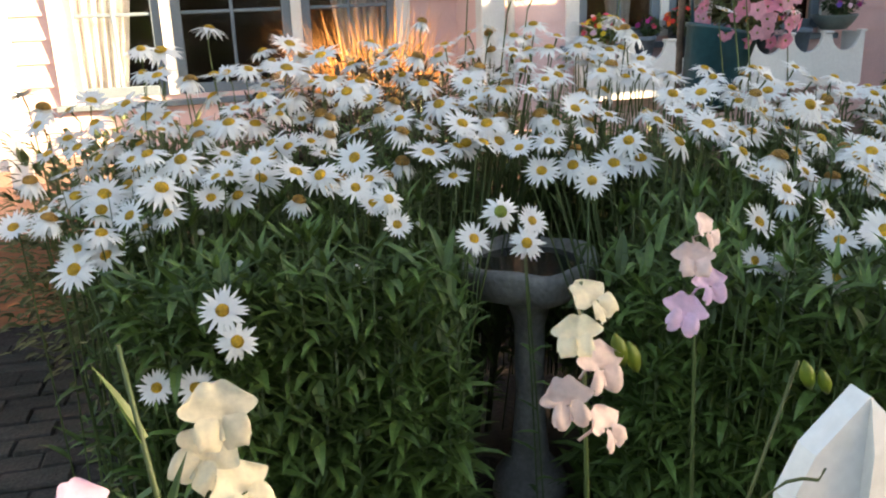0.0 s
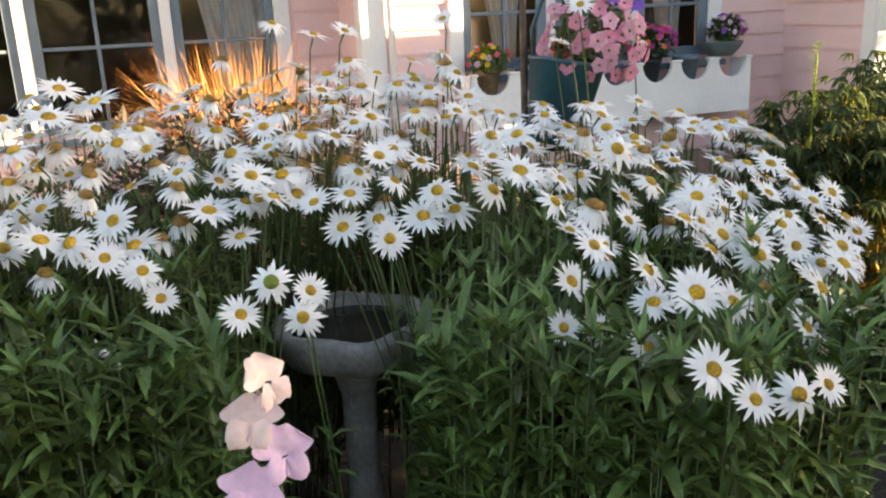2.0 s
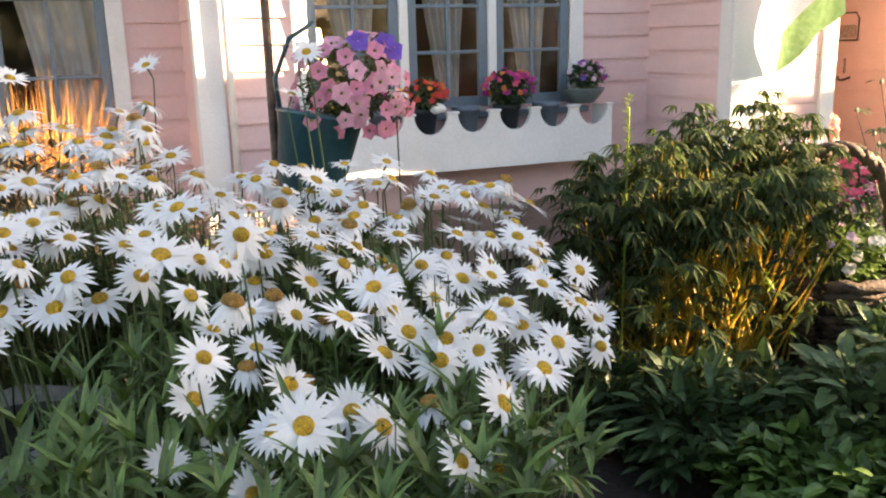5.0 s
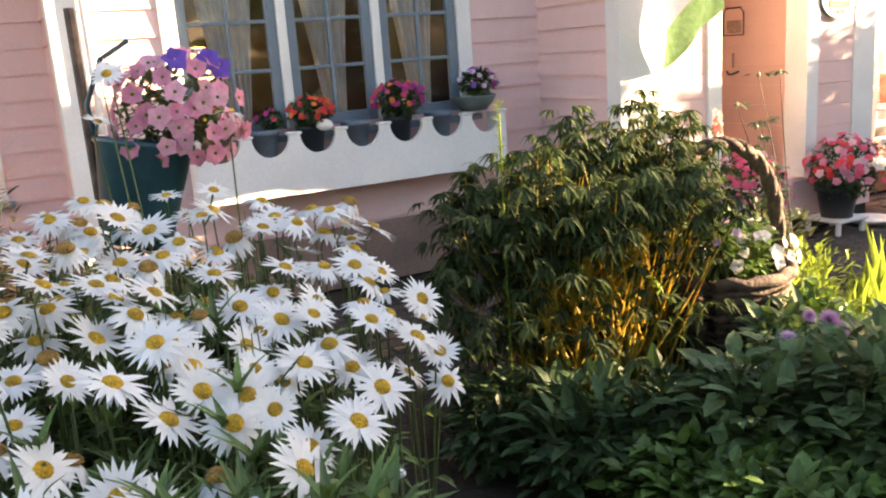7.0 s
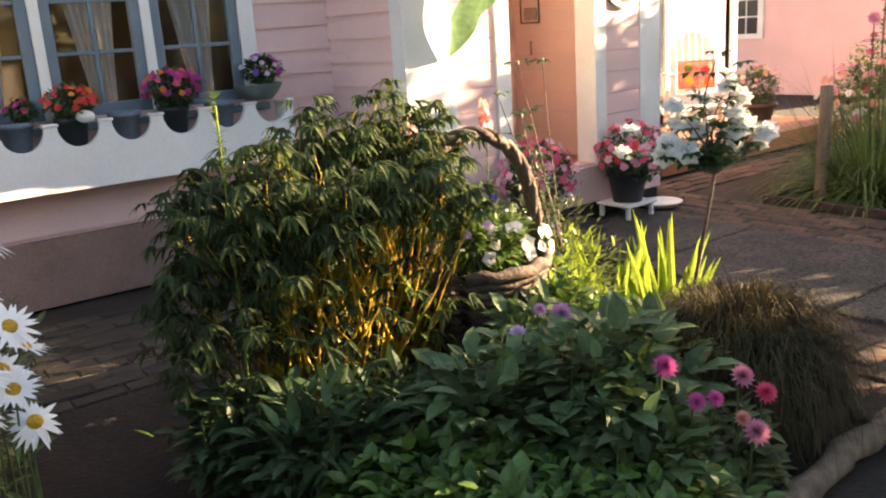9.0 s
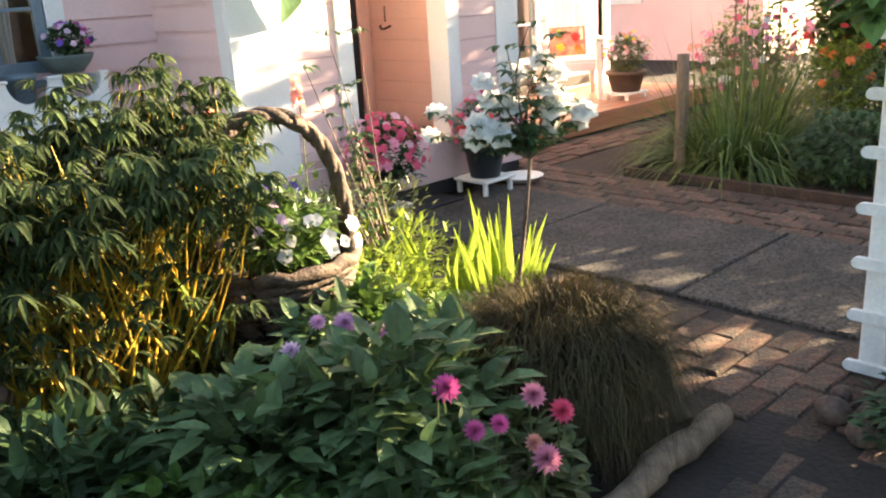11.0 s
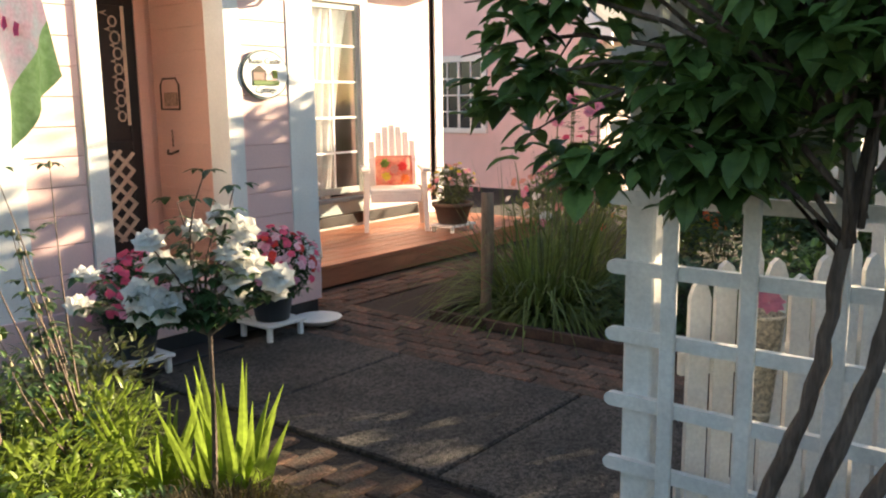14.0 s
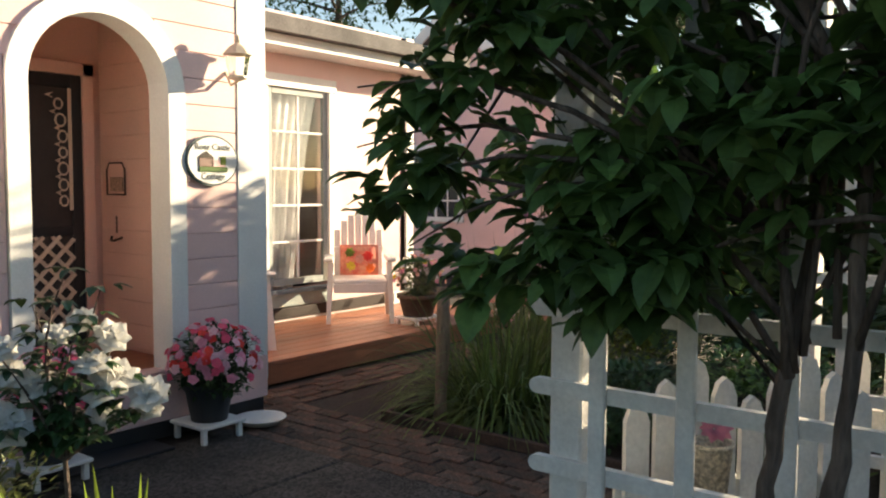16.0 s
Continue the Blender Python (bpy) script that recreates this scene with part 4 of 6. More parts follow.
for (xa, za), (xb, zb) in zip(top, top[1:]):
    if xb - xa < 1e-5:
        continue
    q = [(xa, 0.66), (xb, 0.66), (xb, zb), (xa, za)]
    f0 = [bm.verts.new((x - 3.0, 5.04 - 5.16, z - 0.66)) for x, z in q]
    f1 = [bm.verts.new((x - 3.0, 5.065 - 5.16, z - 0.66)) for x, z in q]
    bm.faces.new(f0), bm.faces.new(f1[::-1]), bm.faces.new((f0[3], f0[2], f1[2], f1[3])), bm.faces.new((f0[1], f0[0], f1[0], f1[1]))
bmesh.ops.remove_doubles(bm, verts=bm.verts, dist=0.0004)
part("front", bm, WHITE, planter)
for xa in (PX0, PX1 - 0.025):
    slab("side", (xa - 3.0, 5.067 - 5.16, 0.0), (xa + 0.025 - 3.0, 5.245 - 5.16, 0.34), WHITE, planter)
slab("bottom", (PX0 + 0.03 - 3.0, 5.067 - 5.16, 0.01), (PX1 - 0.03 - 3.0, 5.245 - 5.16, 0.03), WHITE, planter)
slab("shelf", (PX0 + 0.03 - 3.0, 5.07 - 5.16, 0.20), (PX1 - 0.03 - 3.0, 5.24 - 5.16, 0.215), WHITE, planter)
for k in range(n_sc + 1):
    xc = PX0 + wide * k
    slab("cap", (max(xc - 0.042, PX0 - 0.01) - 3.0, 5.03 - 5.16, 0.341), (min(xc + 0.042, PX1 + 0.01) - 3.0, 5.078 - 5.16, 0.357), WHITE, planter)

POTDARK = mat("dark_plastic", (0.03, 0.04, 0.05), 0.5, vary=0.1)
POTBLUE = mat("slate_blue_pot", (0.16, 0.21, 0.27), 0.6, vary=0.12)
POTWHITE = mat("white_pot", (0.78, 0.76, 0.73), 0.5, vary=0.06)


def pot(x, y, z, r, h, material, label, name="flower_pot"):
    ob = thing(name, x, y, z, label, "pot")
    bm = lathe(bmesh.new(), [(0.0, 0.0), (r * 0.72, 0.0), (r * 0.95, h * 0.82), (r * 1.05, h * 0.82), (r * 1.06, h), (r * 0.94, h), (r * 0.9, h * 0.86), (0.0, h * 0.86)], 26)
    part("body", bm, material, ob, smooth=True)
    bm = lathe(bmesh.new(), [(r * 0.89, h * 0.88), (0.0, h * 0.9)], 16)
    part("soil", bm, SOIL, ob)
    return ob


def five(material, r=0.02):
    return flower_mesh("petals", 5, r, r * 1.1, material, 0.3, 0.2, 0.05)


def potted(x, y, z, r, colours, n, label, seed, leaf=None, fr=0.02, squash=0.75):
    ob = bush("potted_flowers", label, "flower", (x, y, z), (r, r, r * squash), int(380 * (r / 0.1) ** 1.5), 0.04, leaf or DEEP, 0.5, 0.3, 8, z0=z - r * squash * 0.95, seed=seed)
    scatter_flowers(ob, "flower", [five(c, fr) for c in colours], n, (x, y, z), (r * 1.02, r * 1.02, r * squash * 1.02), seed=seed, front=(-0.3, -0.9, 0.5))
    return ob


OCHRE = mat("ochre_sacking", (0.30, 0.22, 0.13), 0.85, vary=0.2, scale=14, bump=0.5)
for k, m_, what in ((0, OCHRE, "ochre sacking-wrapped"), (1, POTBLUE, "slate-blue"), (2, POTDARK, "dark plastic"), (3, POTBLUE, "slate-blue"), (4, POTDARK, "dark plastic"), (5, POTBLUE, "slate-blue")):
    pot(PX0 + wide * (k + 0.5), 5.157, 0.876, 0.085, 0.16, m_, what + " pot set in the white window box")
potted(2.18, 5.12, 1.09, 0.125, [ROSEP, YELLOWP, REDP, LILACP], 26, "pansies and yellow-green foliage in a window box pot", 44, LIME)
potted(2.50, 5.15, 1.09, 0.075, [MAGP, ROSEP], 12, "small magenta flowers in a window box pot", 42)
potted(2.74, 5.12, 1.11, 0.135, [REDP, REDP, ORANGEP], 44, "red impatiens in a window box pot", 41)
potted(3.30, 5.12, 1.13, 0.16, [MAGP, MAGP, ORANGEP, ROSEP], 70, "magenta and orange impatiens in a window box pot", 43)
stone_ = thing("white_stone", 2.78, 5.03, 1.04, "smooth white stone resting among the red impatiens", "stone")
bm = bmesh.new()
bmesh.ops.create_icosphere(bm, subdivisions=3, radius=0.045)
for v in bm.verts:
    v.co = Vector((v.co.x * 1.1, v.co.y * 0.7, v.co.z * 0.75)) * (1 + 0.08 * noise.noise(v.co * 20))
part("body", bm, POTWHITE, stone_, smooth=True)
bowl_ = thing("planter_bowl", 3.84, 5.157, 1.018, "shallow slate-green bowl at the end of the window box", "pot")
bm = lathe(bmesh.new(), [(0.0, 0.0), (0.08, 0.0), (0.125, 0.05), (0.145, 0.085), (0.148, 0.095), (0.132, 0.095), (0.118, 0.06), (0.0, 0.05)], 28)
part("body", bm, mat("slate_green_glaze", (0.13, 0.17, 0.165), 0.55, vary=0.12), bowl_, smooth=True)
potted(3.86, 5.13, 1.19, 0.12, [PURPLEP, LILACP, MAGP], 30, "violet petunias and a red bloom in a slate bowl", 45)

lamp = thing("table_lamp", 2.56, 7.2, 0.31, "lit yellow lamp standing in the room behind the window", "lamp")
bm = lathe(bmesh.new(), [(0.09, 0.0), (0.09, 0.02), (0.02, 0.04), (0.02, 0.9)], 20)
part("base", bm, RUST, lamp)
bm = lathe(bmesh.new(), [(0.14, 0.9), (0.09, 1.25)], 24)
glow = bpy.data.materials.new("lamp_shade")
glow.use_nodes = True
glow.node_tree.nodes["Principled BSDF"].inputs["Base Color"].default_value = (0.8, 0.6, 0.2, 1)
glow.node_tree.nodes["Principled BSDF"].inputs["Emission Color"].default_value = (1.0, 0.66, 0.16, 1)
glow.node_tree.nodes["Principled BSDF"].inputs["Emission Strength"].default_value = 0.5
part("shade", bm, glow, lamp, "glowing yellow shade")

# ---- shrub with drooping narrow leaves and yellow canes ----
def cane_shrub():
    r = random.Random(11)
    cx, cy = 2.95, 2.88
    ob = thing("shrub", cx, cy, -0.015, "dark green shrub with drooping narrow leaves and yellow canes", "shrub")
    sv, sf, lv, lf, yv, yf = [], [], [], [], [], []

    def rosette(p, reach):  # fingers of one drooping leaf
        b = r.uniform(0, 6.28)
        q2 = p + Vector((math.cos(b), math.sin(b), 0.25)) * r.uniform(0.01, 0.06)
        for w in range(7):
            t = b + (w - 3) * 0.45
            L = reach * r.uniform(0.6, 1.15)
            blade(lv, lf, q2, (math.cos(t), math.sin(t), r.uniform(-0.1, 0.5)), L, L * 0.21, r.uniform(0.5, 1.4), fold=0.3, segs=3, round_tip=0.8)

    def bare(p):  # where the canes show between the leaves
        return p.z < 0.80 - 0.5 * abs(p.x - cx - 0.12) and -0.28 < p.x - cx < 0.54 and r.random() < 0.86

    crowns = [(cx - 0.40, cy + 0.02, 0.98), (cx - 0.18, cy - 0.06, 1.10), (cx + 0.06, cy + 0.08, 1.17), (cx + 0.30, cy - 0.02, 1.20), (cx + 0.50, cy + 0.05, 1.12), (cx - 0.02, cy - 0.24, 1.02), (cx + 0.26, cy - 0.26, 1.0)]
    for k in range(250):
        hx, hy, hz = crowns[k % 7]
        a, q = r.uniform(0, 6.28), math.sqrt(r.random())
        bx, by = cx + 0.40 * q * math.cos(a), cy + 0.30 * q * math.sin(a)
        b, u = r.uniform(0, 6.28), 0.19 * math.sqrt(r.random())
        tx, ty = hx + u * math.cos(b), hy + u * math.sin(b)
        h = (hz - 2.6 * u * u) * r.uniform(0.80, 1.0) if k % 4 else r.uniform(0.40, 0.75)
        pts = curve_points((bx, by, 0), (tx, ty, h), (r.uniform(-0.04, 0.04), r.uniform(-0.04, 0.04), 0), 6)
        tube(sv, sf, pts, [0.0052, 0.005, 0.0045, 0.004, 0.003, 0.002, 0.001], 5)
        for j in range(13):
            g = r.random() ** 0.75 * 0.85 + 0.15 if j < 11 else 1.0
            i = min(int(g * 6), 5)
            p = pts[i].lerp(pts[i + 1], g * 6 - i)
            if not bare(p):
                rosette(p, 0.075)
    for k in range(520):  # outer sprays down to the ground
        a = r.uniform(0, 6.28)
        z = r.uniform(0.08, 0.98)
        w = 0.72 + 0.28 * math.sin(math.pi * min(1, z / 1.0) ** 0.8)
        p = Vector((cx + 0.60 * w * math.cos(a) * r.uniform(0.85, 1.05), cy + 0.46 * w * math.sin(a) * r.uniform(0.85, 1.05), z))
        if not bare(p):
            rosette(p, 0.085)
    for k in range(900):  # yellow leaves along the canes inside, coloured as the backlit glow
        p = Vector((cx + r.gauss(0.10, 0.20), cy + r.gauss(0, 0.16), r.uniform(0.08, 0.75)))
        a = r.uniform(0, 6.28)
        blade(yv, yf, p, (math.cos(a), math.sin(a), r.uniform(-0.3, 1.2)), r.uniform(0.04, 0.08), 0.013, r.uniform(0.2, 0.9), fold=0.3, segs=3, round_tip=0.8)
    part_world("cane_mass", sv, sf, CANE, ob, "yellow-green canes")["kind"] = "stuff"
    part_world("young_foliage", yv, yf, LIME, ob, "small yellow-green leaves added for the sun glow among the canes")["kind"] = "stuff"
    part_world("foliage", lv, lf, mat("shrub_leaf", (0.066, 0.100, 0.030), 0.9, vary=0.2, scale=8, island=0.45, trans=0.40), ob)["kind"] = "stuff"
    return ob


cane_shrub()
flower_spike = thing("seed_spike", 2.55, 2.75, -0.01, "pale yellow seed spike rising from the shrub", "plant")
pv, pf = [], []
tube(pv, pf, [(0, 0, 0), (0.01, 0, 1.2)], 0.004, 5)
for k in range(60):
    a = R.uniform(0, 6.28)
    blade(pv, pf, (0.01, 0, rnd(1.0, 1.24)), (math.cos(a), math.sin(a), 0.6), 0.035, 0.008, 0.2)
link_mesh("spike", pv, pf, LIME, flower_spike)

# ---- low planting in the foreground bed ----
SAGE = mat("leaf_sage", (0.115, 0.185, 0.066), 0.6, vary=0.18, scale=10, island=0.3, trans=0.25)
for k, (x, y, r_, h, m_, sz, n_, asp, up_) in enumerate((
        (2.78, 2.10, 0.30, 0.22, GREEN, 0.055, 1700, 0.62, 0.2), (2.82, 1.80, 0.36, 0.24, GREEN, 0.06, 2000, 0.62, 0.2), (3.12, 1.55, 0.34, 0.22, GREEN, 0.055, 1500, 0.62, 0.2), (2.85, 1.50, 0.32, 0.17, GREEN, 0.055, 1100, 0.62, 0.2),
        (2.62, 2.42, 0.26, 0.34, DEEP, 0.09, 420, 0.42, 0.5), (2.88, 2.36, 0.20, 0.30, DEEP, 0.09, 320, 0.42, 0.5), (2.50, 2.72, 0.24, 0.28, DEEP, 0.06, 1000, 0.5, 0.4),
        (3.05, 2.08, 0.30, 0.44, SAGE, 0.088, 806, 0.60, 0.45), (3.32, 1.88, 0.32, 0.48, SAGE, 0.088, 936, 0.60, 0.45), (3.55, 1.98, 0.26, 0.42, SAGE, 0.088, 624, 0.60, 0.45), (3.22, 1.66, 0.24, 0.34, SAGE, 0.08, 500, 0.60, 0.45), (3.48, 1.60, 0.18, 0.26, OLIVE, 0.06, 420, 0.5, 0.3), (3.66, 2.30, 0.26, 0.26, GREEN, 0.06, 800, 0.5, 0.4))):
    bush("leafy_plant", {"leaf_sage": "grey-green dahlia plant with broad oval leaves", "leaf_deep_green": "dark green bedding plant with pointed leaves"}.get(m_.name, "bright green low bedding plant in dense leaf"), "plant", (x, y, h * 0.45), (r_, r_, h * 0.75), n_, sz, m_, asp, 0.3, 12, group="bedding plants", seed=60 + k, shell=0.3, upright=up_)


def dahlia(x, y, z, material, size, tall=None):
    ob = thing("dahlia", x, y, -0.015, "pink pompon dahlia bloom on a leafy stem", "flower", "dahlias")
    v, f = [], []
    tube(v, f, curve_points((x, y + 0.05, 0), (x, y + 0.012, z - 0.008), (0.02, 0, 0), 5), 0.003, 5)
    part_world("stem", v, f, STEM, ob)
    v, f = [], []
    for row in range(5):
        for i in range(13 - row):
            a = 2 * math.pi * (i + row * 0.5) / (13 - row)
            el = row * 0.33 - 0.05
            blade(v, f, (0, 0, 0), (math.cos(a) * math.cos(el), math.sin(a) * math.cos(el), math.sin(el)), 0.03 * size * (1 - 0.08 * row), 0.011 * size, -0.1, fold=0.5, segs=2, round_tip=0.8)
    me = bpy.data.meshes.new("bloom")
    me.from_pydata([tuple(p) for p in v], [], f)
    me.materials.append(material)
    piece("bloom", me, ob, aim((x, y, z), (-0.4, -0.7, 0.7)))


ROSED = petal_mat("rose_dahlia_petal", (0.66, 0.12, 0.34))
LILACD = petal_mat("lilac_dahlia_petal", (0.74, 0.40, 0.60))
for x, y, z, m_, s_ in ((3.379, 1.442, 0.300, PINKP, 1.15), (3.276, 1.657, 0.452, ROSED, 1.1), (3.429, 1.52, 0.418, PINKP, 1.0), (3.51, 1.50, 0.350, ROSEP, 1.0), (3.229, 1.52, 0.41, ROSED, 0.8), (3.309, 1.52, 0.392, ROSED, 0.75), (3.405, 1.50, 0.308, CORALP, 0.75),
                        (3.302, 2.071, 0.50, LILACD, 1.15), (3.484, 2.166, 0.39, LILACD, 1.0), (3.36, 2.08, 0.455, LILACP, 1.1), (3.613, 2.20, 0.372, LILACP, 0.8), (3.131, 2.08, 0.477, LILACP, 0.9), (3.222, 2.08, 0.53, LILACD, 0.7)):
    dahlia(x, y, z, m_, s_ * 1.2)

# Those at y 3.32 and 3.45 are hidden, added to shade the path.
for k, (x, y, r_, h, m_) in enumerate(((3.42, 2.36, 0.17, 0.46, SAGE), (3.66, 2.44, 0.15, 0.46, GREEN), (3.22, 3.32, 0.30, 0.50, DEEP), (3.52, 3.45, 0.30, 0.52, DEEP), (3.74, 2.40, 0.22, 0.38, GREEN))):
    bush("leafy_plant", "broad-leaved green bedding plant in dense leaf", "plant", (x, y, h * 0.45), (r_, r_, h * 0.62), 800, 0.075, m_, 0.5, 0.35, 10, group="bedding plants", seed=160 + k, shell=0.3, upright=0.5)

# sedge tuft, logs
def sedge_mound(cx, cy, reach, height, n):
    """Fine blades that rise from one crown and arch over to the ground on all sides."""
    r = random.Random(8)
    ob = thing("sedge", cx, cy, -0.02, "low mound of fine brown sedge beside the path", "grass")
    v, f = [], []
    for _ in range(n):
        a, q = r.uniform(0, 6.28), math.sqrt(r.random())
        bx, by = cx + 0.24 * q * math.cos(a), cy + 0.24 * q * math.sin(a)
        a += r.gauss(0, 0.9)
        out = reach * r.uniform(0.15, 0.75)
        top = height * r.uniform(0.6, 1.1) * (1.0 - 0.35 * q * q)
        end = r.uniform(0.05, 0.9) * top
        twist = r.uniform(-0.8, 0.8)
        w = r.uniform(0.0014, 0.0036)
        i0 = len(v)
        for k in range(8):
            t = k / 7
            d = out * t ** 1.25
            z = top * (1 - (1 - min(t / 0.6, 1)) ** 2) if t < 0.6 else top - (top - end) * ((t - 0.6) / 0.4) ** 2
            b = a + twist * t
            x, y = bx + d * math.cos(b), by + d * math.sin(b)
            ww = w * (1 - 0.8 * t)
            v += [(x - ww * math.sin(b), y + ww * math.cos(b), z - 0.02), (x + ww * math.sin(b), y - ww * math.cos(b), z - 0.02)]
        f += [(i0 + 2 * k, i0 + 2 * k + 1, i0 + 2 * k + 3, i0 + 2 * k + 2) for k in range(7)]
    part_world("foliage", v, f, SEDGE, ob)["kind"] = "stuff"


sedge_mound(3.96, 1.88, 0.46, 0.46, 6500)


def log(points, radius, label, name="log"):
    ob = thing(name, *points[0], label, "log")
    v, f = [], []
    pts = [Vector(a).lerp(Vector(b), k / 5) + Vector((rnd(-0.008, 0.008), rnd(-0.008, 0.008), rnd(-0.004, 0.004))) for a, b in zip(points, points[1:]) for k in range(6)]
    tube(v, f, pts, [radius * rnd(0.85, 1.12) for _ in pts], 9)
    part_world("trunk", v, f, OLDWOOD, ob, smooth=True)
    return ob


log([(3.42, 1.42, 0.025), (3.85, 1.46, 0.04), (4.26, 1.47, 0.035)], 0.044, "weathered grey log edging the flower bed")
log([(4.24, 1.60, -0.02), (4.30, 1.75, 0.17)], 0.028, "short weathered wooden peg at the bed edge", "wooden_peg")

# ---- twig basket with a handle ----
WICKER = mat("twig_wicker", (0.115, 0.075, 0.05), 0.8, vary=0.3, scale=14, fine=80, bump=0.8)
basket = thing("twig_basket", 3.55, 2.78, 0.20, "large twig basket with a twisted vine handle", "basket", rz=-12)
for k in range(9):
    zc = 0.02 + 0.034 * k
    rr = 0.20 + 0.009 * k
    v, f = [], []
    tube(v, f, [(rr * math.cos(a * math.pi / 16), rr * math.sin(a * math.pi / 16), zc + 0.008 * math.sin(a * 2.5 + k * 2)) for a in range(33)], 0.02 if k < 8 else 0.026, 6)
    link_mesh("twig_ring", v, f, WICKER, basket, smooth=True)
v, f = [], []
for s in range(3):
    pts = []
    for k in range(49):
        t = math.pi * k / 48
        tw = 26 * t / math.pi + s * 2.1
        pts.append((0.275 * math.cos(t) + 0.012 * math.cos(tw) * math.cos(t), 0.016 * math.sin(tw), 0.31 + 0.47 * math.sin(t) ** 0.75 + 0.012 * math.cos(tw) * math.sin(t)))
    tube(v, f, pts, 0.019, 7)
link_mesh("handle", v, f, WICKER, basket, "twisted vine handle", True)
bm = lathe(bmesh.new(), [(0.18, 0.0), (0.19, 0.22), (0.0, 0.24)], 20)
part("soil", bm, SOIL, basket)
tagged(slab("stump", (3.42, 2.64, -0.02), (3.68, 2.92, 0.195), OLDWOOD, bevel=0.02), "weathered wooden block under the basket", "block")
bb = bush("basket_flowers", "white begonias and violet pansies filling the basket", "flower", (3.57, 2.76, 0.58), (0.20, 0.19, 0.13), 900, 0.05, GREEN, 0.5, 0.3, 10, z0=0.44, seed=71)
BEG = [flower_mesh("petals", 5, 0.028, 0.032, WHITEP, 0.3, 0.3, 0.05), flower_mesh("petals", 4, 0.025, 0.032, WHITEP, 0.2, 0.4, 0.05)]
scatter_flowers(bb, "flower", BEG, 26, (3.62, 2.72, 0.55), (0.19, 0.19, 0.12), seed=72, front=(-0.4, -0.9, 0.3))
scatter_flowers(bb, "flower", PANSY, 5, (3.54, 2.78, 0.65), (0.17, 0.17, 0.10), seed=73, front=(-0.4, -0.9, 0.3))
scatter_flowers(bb, "flower", [five(LILACP, 0.022)], 8, (3.50, 2.74, 0.60), (0.16, 0.16, 0.10), seed=74, front=(-0.4, -0.9, 0.3))

SPIKE = flower_mesh("petals", 4, 0.018, 0.02, CORALP, 0.2, 0.3, 0.05)
for k, (x, y, z) in enumerate(((3.62, 3.25, 0.98), (3.66, 3.30, 0.94), (4.02, 3.25, 1.02), (3.52, 3.3, 0.90))):
    sp = thing("snapdragon", x, y, -0.015, "coral snapdragon spike lit by the sun", "flower", "snapdragons")
    v, f = [], []
    tube(v, f, [(0, 0, 0), (0.01, 0, z)], 0.003, 5)
    for _ in range(16):
        a = rnd(0, 6.28)
        blade(v, f, (0.005, 0, rnd(0.2, z - 0.15)), (math.cos(a), math.sin(a), 0.6), 0.06, 0.012, 0.3)
    link_mesh("stem", v, f, OLIVE, sp)
    for j in range(18):
        a = j * 2.4
        piece("flower", SPIKE, sp, aim((x + 0.014 * math.cos(a), y + 0.014 * math.sin(a), z - 0.10 + 0.0075 * j), (math.cos(a), math.sin(a), 0.5), a, 1.5 - 0.04 * j))

# ---- iris, lime ground cover, white roses ----
def iris(name, label, category, centre, n, length, width, spread, material, lean, seed, base, sub):
    r = random.Random(seed)
    ob = thing(name, *centre, label, category, "irises")
    for _ in range(n):
        a, q = r.uniform(0, 6.28), base * math.sqrt(r.random())
        v, f = [], []
        out = r.random() ** 0.7 * spread
        blade(v, f, Vector(centre) + Vector((q * math.cos(a), q * math.sin(a), 0)), (math.cos(a) * out, math.sin(a) * out, 1), length * r.uniform(0.6, 1.1), width, lean, up=(r.uniform(-0.5, 0.5) - 0.73, r.uniform(-0.3, 0.3) - 0.68, 0), fold=0.2, segs=sub, round_tip=0.45)
        part_world("leaf", v, f, material, ob)
    return ob



iris("iris", "fan of broad yellow-green iris leaves lit by the sun", "iris", (4.62, 2.70, -0.01), 26, 0.48, 0.055, 0.55, LIME, 0.06, 9, base=0.13, sub=5)
iris("iris", "fan of broad yellow-green iris leaves lit by the sun", "iris", (4.40, 2.85, -0.01), 16, 0.44, 0.050, 0.5, LIME, 0.06, 10, base=0.12, sub=5)
for k, (x, y, r_, h) in enumerate(((4.25, 3.05, 0.38, 0.40), (3.95, 2.75, 0.32, 0.36), (4.45, 3.38, 0.35, 0.50), (4.1, 2.45, 0.30, 0.20), (4.05, 3.40, 0.36, 0.55), (3.75, 3.15, 0.30, 0.45))):
    bush("ground_cover", "yellow-green leafy ground cover catching the sun", "plant", (x, y, h * 0.45), (r_, r_, h * 0.75), 1300, 0.045, (LIME, LIME, OLIVE, GREEN, GREEN, OLIVE)[k], 0.4, 0.3, 14, group="ground cover", seed=80 + k, shell=0.35, upright=0.6)


def rose_bloom_mesh():
    v, f = [], []
    for row in range(4):
        n = (6, 6, 5, 4)[row]
        for i in range(n):
            a = 2 * math.pi * (i + 0.5 * row) / n
            el = (0.1, 0.5, 0.95, 1.3)[row]
            blade(v, f, (0, 0, -0.005 * row), (math.cos(a) * math.cos(el), math.sin(a) * math.cos(el), math.sin(el)), (0.042, 0.038, 0.032, 0.026)[row], 0.050 - 0.006 * row, 0.45 - 0.15 * row, fold=-0.45, segs=3, round_tip=0.8)
    me = bpy.data.meshes.new("bloom")
    me.from_pydata([tuple(p) for p in v], [], f)
    me.materials.append(WHITEP)
    me.shade_smooth()
    return me


ROSE = rose_bloom_mesh()
